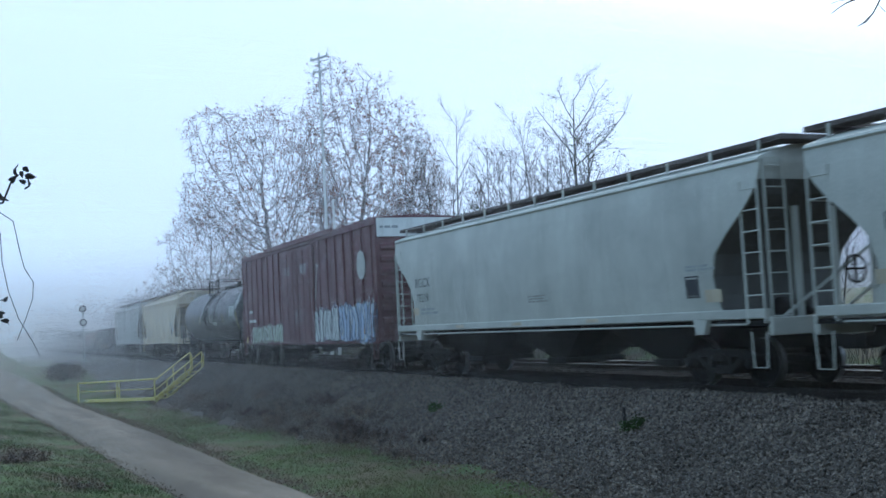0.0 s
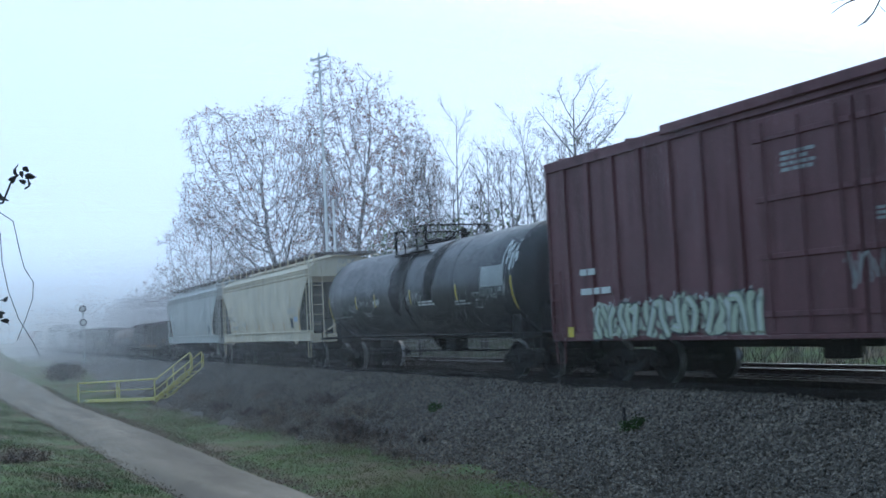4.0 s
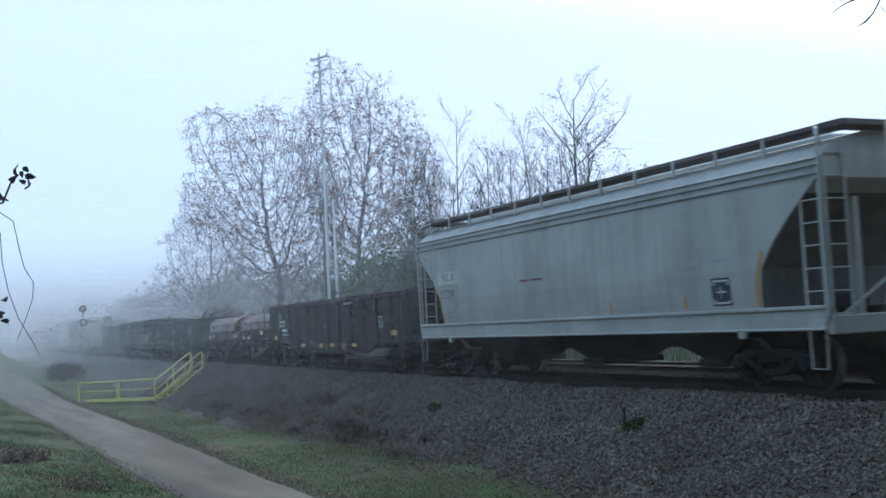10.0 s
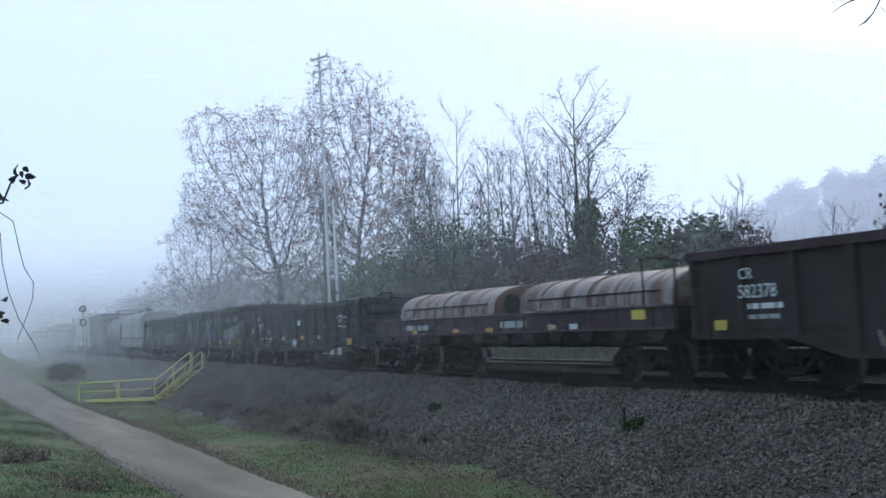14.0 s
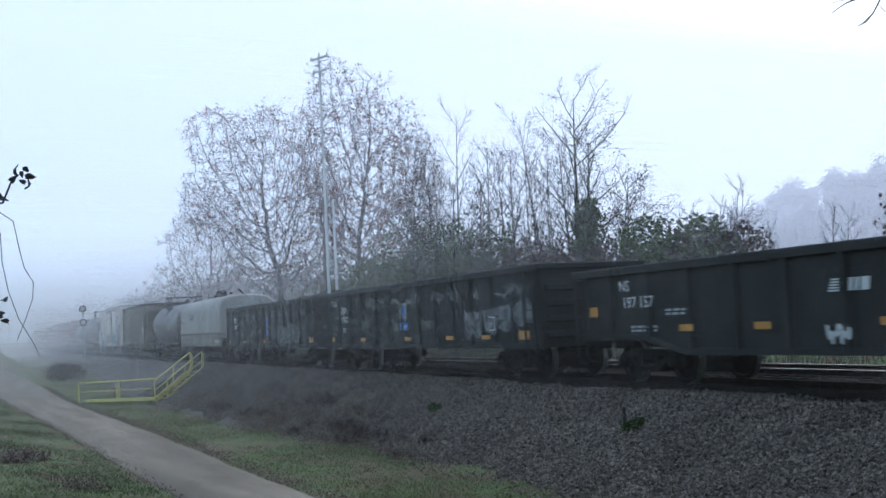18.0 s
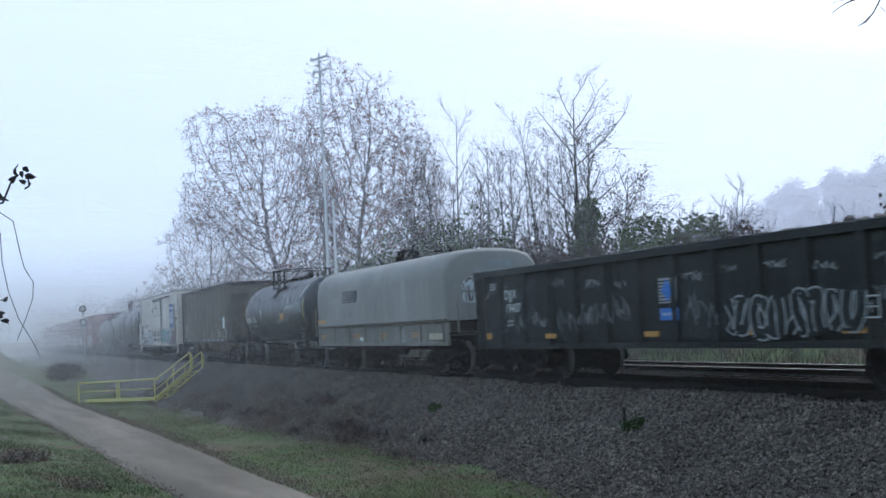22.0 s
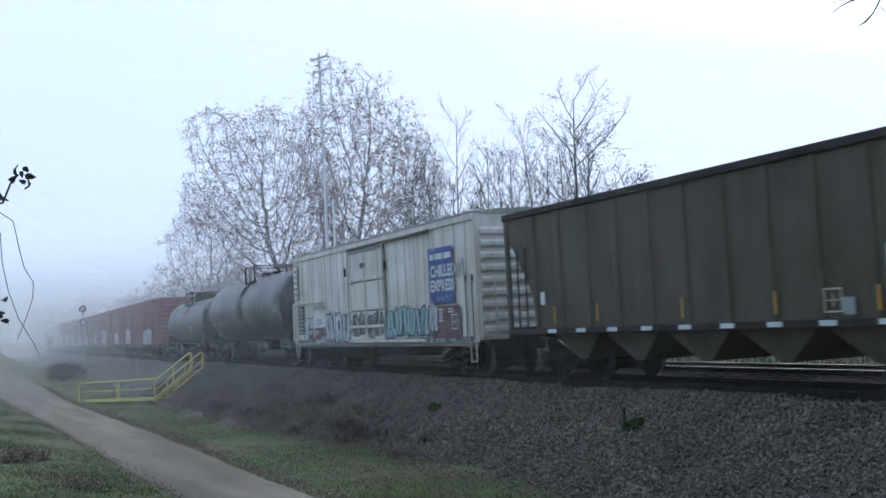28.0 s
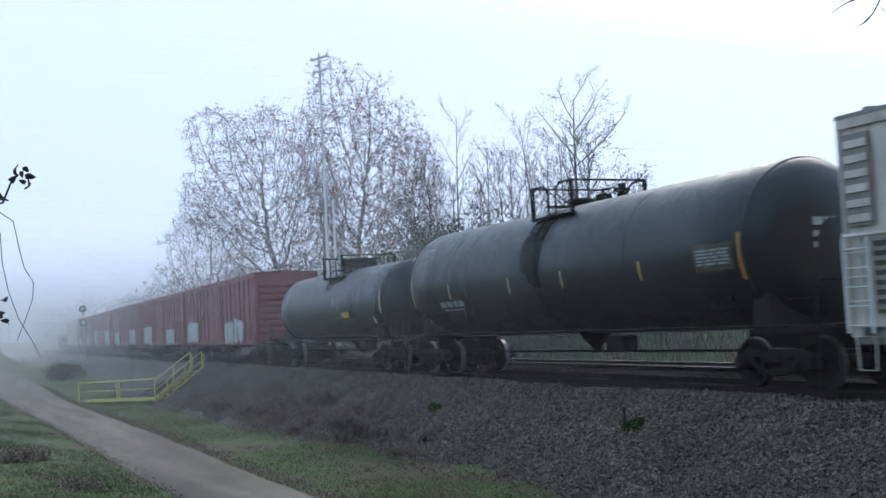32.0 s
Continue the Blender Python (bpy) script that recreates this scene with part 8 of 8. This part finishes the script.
# ---------------------------------------------------------------- stones, grass and weeds
def scatter_stones():
    rn = np.random.default_rng(12)
    n = 125000
    x = -9 - 57 * rn.uniform(0, 1, n) ** 1.3
    nn = np.where(rn.uniform(0, 1, n) < 0.93, rn.uniform(-3.5, 0.2, n), 0.2 + 0.6 * rn.uniform(0, 1, n) ** 2)
    y = flank_y(x) + nn
    z = bank_relief(x, y, nn) + rn.uniform(-0.004, 0.026, n) + 0.032 * (nn > -0.12)
    ok = z > ground_height(x, y) - 0.02
    x, y, z = x[ok], y[ok], z[ok]
    n = len(x)
    octa = np.array([(1, 0, 0), (-1, 0, 0), (0, 1, 0), (0, -1, 0), (0, 0, 1), (0, 0, -1)], float)
    S = rn.uniform(0.016, 0.046, (n, 1)) * rn.uniform(0.6, 1.3, (n, 3))
    q = rn.normal(0, 1, (n, 4))
    q /= np.linalg.norm(q, axis=1)[:, None]
    w, a, b, c = q.T
    R = np.stack([np.stack([1 - 2 * (b * b + c * c), 2 * (a * b - c * w), 2 * (a * c + b * w)], -1), np.stack([2 * (a * b + c * w), 1 - 2 * (a * a + c * c), 2 * (b * c - a * w)], -1),
                  np.stack([2 * (a * c - b * w), 2 * (b * c + a * w), 1 - 2 * (a * a + b * b)], -1)], 1)
    V = np.einsum("nij,nkj->nki", R, octa[None] * S[:, None, :] * rn.uniform(0.75, 1.25, (n, 6, 1))) + np.stack([x, y, z], -1)[:, None, :]
    face = np.array([(0, 2, 4), (2, 1, 4), (1, 3, 4), (3, 0, 4), (2, 0, 5), (1, 2, 5), (3, 1, 5), (0, 3, 5)])
    F = (face[None] + np.arange(n)[:, None, None] * 6).reshape(-1, 3)
    tagged(new("ballast_stones", raw_mesh("ballast_stones", V.reshape(-1, 3), F, STONE)), "loose crushed grey stones on the bank", "stones", kind="stuff")


scatter_stones()


def blades(name, label, x, y, h, w, mat, seed, lean=0.5):
    rn = np.random.default_rng(seed)
    n = len(x)
    z = ground_height(x, y)
    a = rn.uniform(0, math.tau, n)
    hh = h * rn.uniform(0.5, 1.4, n)
    dx, dy = np.cos(a) * w, np.sin(a) * w
    lx, ly = rn.normal(0, lean, n) * hh, rn.normal(0, lean, n) * hh
    V = np.stack([np.stack([x - dx, y - dy, z - 0.02], -1), np.stack([x + dx, y + dy, z - 0.02], -1), np.stack([x + lx, y + ly, z + hh], -1)], 1).reshape(-1, 3)
    F = np.arange(3 * n).reshape(n, 3)
    tagged(new(name, raw_mesh(name, V, F, mat)), label, "grass", kind="stuff")


rn = np.random.default_rng(21)
NG = 260000
gx = -11 - 62 * rn.uniform(0, 1, NG) ** 2.1
gy = rn.uniform(0.2, 12.4, NG)
lo, hi = lane_edges(gx)
tuft = np.sin(gx * 0.7 + 1.5 * np.sin(gy * 0.9)) + np.sin(gy * 1.1 + gx * 0.35) + 0.8 * np.sin(gx * 3.1 + 2 * np.sin(gy * 2.7)) * np.sin(gy * 3.7 + gx) + rn.normal(0, 0.45, NG)
ok = ((gy < lo - 0.1 + 0.2 * rn.normal(0, 0.5, NG)) | (gy > hi + 0.25 + 0.3 * rn.normal(0, 0.5, NG))) & (tuft > -1.5) & (beyond(gx, gy) < -2.9 + 0.5 * np.sin(gx * 1.3) + 0.35 * np.sin(gx * 3.4))
verge = gy < lo
tall = clamp(0.75 + 0.3 * tuft, 0.5, 1.8)
blades("grass", "short damp green grass with bare patches", gx[ok & ~verge], gy[ok & ~verge], 0.06 * tall[ok & ~verge], 0.008, BLADE, 22, 0.9)
blades("verge_grass", "darker lush grass on the near verge of the lane", gx[ok & verge], gy[ok & verge], 0.06 * tall[ok & verge], 0.009, DARK_BLADE, 24, 1.2)
sx = rn.uniform(-120, -8, 26000)
sn = 9.6 + 6.5 * rn.uniform(0, 1, 26000)
sy = flank_y(sx) + sn
blades("dry_grass", "pale dry grass beyond the second track", sx, sy, 0.55, 0.018, STRAW, 23, 0.3)


lx = -12 - 50 * rn.uniform(0, 1, 9000) ** 1.2
ln = -4.1 + 1.7 * rn.uniform(0, 1, 9000) ** 1.4
ly = flank_y(lx) + ln
heap = np.sin(lx * 0.9 + ln) + np.sin(lx * 0.37 + 2.0) + rn.normal(0, 0.6, 9000) > -0.2
lx, ly = lx[heap], ly[heap]
lz = np.maximum(ground_height(lx, ly), bank(lx, ly)) + 0.02
V, F = leaf_cards(np.stack([lx, ly, lz], -1), rn, 3, 0.12, 0.042, 0.0)
tagged(new("leaf_litter", raw_mesh("leaf_litter", V, F, LITTER)), "drifts of dead brown leaves at the foot of the bank", "leaves", kind="stuff")


tx = -12 - 50 * rn.uniform(0, 1, 7000) ** 1.3
ty = lane_edges(tx)[1] + 0.1 + (beyond(tx, tx * 0) * -1 - 3.2 - lane_edges(tx)[1]) * rn.uniform(0, 1, 7000)
spot_on = np.sin(tx * 0.8 + ty) + np.sin(ty * 1.7 + tx * 0.3) + rn.normal(0, 0.6, 7000) > 0.8
tx, ty = tx[spot_on], ty[spot_on]
V, F = leaf_cards(np.stack([tx, ty, ground_height(tx, ty) + 0.025], -1), rn, 2, 0.1, 0.035, 0.0)
tagged(new("fallen_leaves", raw_mesh("fallen_leaves", V, F, LITTER)), "brown leaves scattered thinly over the grass", "leaves", kind="stuff")


ex = -14 - 70 * rn.uniform(0, 1, 9000) ** 1.5
side = rn.uniform(0, 1, 9000) < 0.7
ey = np.where(side, lane_edges(ex)[1] + 0.12 + rn.normal(0, 0.16, 9000), lane_edges(ex)[0] - 0.05 + rn.normal(0, 0.1, 9000))
V, F = leaf_cards(np.stack([ex, ey, ground_height(ex, ey) + 0.05], -1), rn, 2, 0.05, 0.04, 0.0)
tagged(new("lane_leaves", raw_mesh("lane_leaves", V, F, LITTER)), "dead brown leaves gathered along the edges of the lane", "leaves", kind="stuff")


def weed(x, n_off, h, w, mat, seed, label, name="weed", count=60):
    rn_, rg = np.random.default_rng(seed), random.Random(seed)
    y = flank_y(x) + n_off
    z = max(float(bank(np.array(x), np.array(y))), float(ground_height(np.array(x), np.array(y))))
    t = thing(name, label, "weed", pose(x, y, z - 0.03))
    wood, tips = Mesh(), []
    for k in range(5):
        grow(rg, (wood, wood), tips, Vector((rg.uniform(-w, w) * 0.6, rg.uniform(-0.2, 0.2), 0)), Vector((rg.uniform(-0.5, 0.5), rg.uniform(-0.5, 0.5), 1)).normalized(), h * rg.uniform(0.6, 1.1), 0.012, 0, 2, SHRUB)
    part("stem_tangle", raw_mesh("stem_tangle", wood.v, wood.f, DARK_BARK), DARK_BARK, t)
    V, F = leaf_cards(tips, rn_, 3, 0.05, 0.035)
    tagged(part("leaves", raw_mesh("leaves", V, F, mat), mat, t), kind="stuff")
    return t


weed(-17.3, -1.15, 0.16, 0.22, DARK_BLADE, 31, "small green weed growing out of the ballast")
weed(-26.0, -1.35, 0.15, 0.12, DARK_BLADE, 32, "small green weed growing out of the ballast")
part("stake", Mesh().tube([(0, 0, 0), (0.02, 0, 0.42)], 0.03, 6), DARK_BARK, thing("wooden_stake", "short dark stake driven into the ballast", "stake", pose(-17.6, 12.35, -0.72)))
for i, (x, n_off, h) in enumerate(((-29.5, -2.6, 0.45), (-31.5, -2.9, 0.55), (-33.5, -2.5, 0.45), (-27.3, -2.8, 0.5), (-25.6, -3.1, 0.45), (-36.0, -3.0, 0.5), (-34.2, -1.7, 0.5), (-28.4, -3.2, 0.4), (-32.3, -3.3, 0.4),
                                   (-39.0, -2.8, 0.4), (-23.8, -3.3, 0.35), (-30.5, -1.9, 0.4), (-44.0, -2.9, 0.35), (-50.0, -2.7, 0.4), (-37.4, -2.3, 0.35), (-24.6, -2.5, 0.3), (-41.5, -1.9, 0.3), (-47.0, -2.2, 0.35))):
    thicket("dead_brush", "dead brown brush matted at the foot of the bank", x, float(flank_y(x)) + n_off, 1.0, 0.4, h * 0.75, 620, LITTER if i % 3 else BRUSH_LEAF, 40 + i, 0.045)
for i, (x, y, h) in enumerate(((-29.4, 2.5, 0.3), (-30.2, 2.9, 0.3), (-28.6, 2.2, 0.25), (-23.2, 3.1, 0.18))):
    thicket("dead_brush", "dead reddish brush lying in the verge grass", x, y, 0.7, 0.3, h, 500, LITTER, 90 + i, 0.05)
for i, (x, y, h) in enumerate(((-92.0, 11.2, 1.6), (-95.0, 12.0, 1.3), (-98.0, 11.4, 1.2))):
    thicket("shrub", "dark twiggy brown bush beside the lane", x, y, 1.4, 0.9, h, 500, BRUSH_LEAF, 60 + i, 0.12)


# ---------------------------------------------------------------- twigs close to the camera
def spot(az, el, d):
    """A place d metres from the eye at that bearing and height angle."""
    a, e = radians(az - 0.45), radians(el - 1.0)
    return Vector((d * math.cos(e) * math.sin(a), d * math.cos(e) * math.cos(a), 1.5 + d * math.sin(e)))


def close_twig():
    t = thing("twig", "dark twig with curled dead leaves and hanging vines near the lens", "twig")
    o = spot(-85.4, 7.7, 3.0)
    part("stem", Mesh().tube([spot(-88.0, 7.0, 3.0), spot(-86.0, 7.65, 3.0), spot(-85.2, 7.9, 3.0), spot(-84.8, 8.9, 3.0), spot(-84.45, 9.25, 3.0)], 0.004, 5, 0.002), DARK_BARK, t)
    part("vine", Mesh().tube([spot(-85.6, 7.6, 3.0), spot(-84.75, 7.0, 3.0), spot(-84.5, 5.6, 3.0), spot(-84.3, 4.7, 3.0), spot(-83.9, 4.0, 3.0), spot(-83.95, 3.2, 3.0), spot(-84.3, 2.2, 3.0), spot(-84.7, 1.2, 3.0)], 0.0015, 4, 0.001), DARK_BARK, t)
    part("vine", Mesh().tube([spot(-85.8, 7.4, 3.0), spot(-85.35, 6.4, 3.0), spot(-85.3, 5.0, 3.0), spot(-85.05, 3.6, 3.0), spot(-84.6, 2.2, 3.0), spot(-84.0, 1.1, 3.0), spot(-83.7, 0.4, 3.0)], 0.0015, 4, 0.001), DARK_BARK, t)
    rg = random.Random(3)
    for k, (az, el) in enumerate(((-84.75, 9.0), (-84.3, 9.3), (-84.1, 9.5), (-83.95, 9.15), (-84.25, 8.9), (-84.05, 8.75), (-84.55, 9.45), (-85.2, 8.15), (-85.6, 3.6), (-85.25, 3.2), (-85.45, 2.5), (-85.7, 2.7), (-85.2, 2.15))):
        c, s = spot(az, el, 3.0 + rg.uniform(-0.05, 0.05)), rg.uniform(0.009, 0.016)
        m, turn = Mesh(), Euler((rg.uniform(0, 6), rg.uniform(0, 6), rg.uniform(0, 6))).to_matrix()
        ring = [c + turn @ Vector((s * math.cos(a) * (1 + 0.3 * math.cos(3 * a)), s * 0.65 * math.sin(a), s * 0.35 * math.cos(2 * a))) for a in np.linspace(0, math.tau, 10, endpoint=False)]
        m.add([c + turn @ Vector((0, 0, -s * 0.2))] + ring, [(0, 1 + j, 1 + (j + 1) % 10) for j in range(10)])
        part("leaf", m, DARK_BARK, t)
    # an overhead limb of a tree that stands out of sight
    t2 = thing("overhanging_branch", "bare thin branch reaching in overhead", "branch")
    rg2, m = random.Random(9), Mesh()
    for pts, r in (([(-39.5, 15.4), (-40.9, 14.85), (-42.08, 14.6), (-42.7, 14.46), (-43.1, 14.27), (-43.46, 14.04)], 0.014), ([(-39.9, 15.2), (-41.1, 14.5), (-41.5, 13.85), (-41.85, 13.45), (-42.3, 13.28)], 0.012),
                   ([(-41.66, 13.7), (-41.9, 13.5), (-42.12, 13.33)], 0.007), ([(-40.9, 14.6), (-40.7, 14.1), (-40.95, 13.9)], 0.006), ([(-42.3, 14.55), (-43.0, 14.62), (-43.5, 14.5)], 0.006), ([(-41.3, 14.2), (-41.0, 13.8), (-40.6, 13.7)], 0.005)):
        m.tube([spot(p + 0.45, e + 1.0, 12.0) for p, e in pts], r, 5, 0.004)
    part("limb", Mesh().tube([Vector((3.0, 12.0, 9.0)), spot(-30.0, 20.0, 12.0), spot(-36.0, 17.4, 12.0), spot(-39.2, 16.2, 12.0)], 0.06, 6, 0.016), BARK, t2)
    part("twig_spray", m, DARK_BARK, t2)


close_twig()

motions()
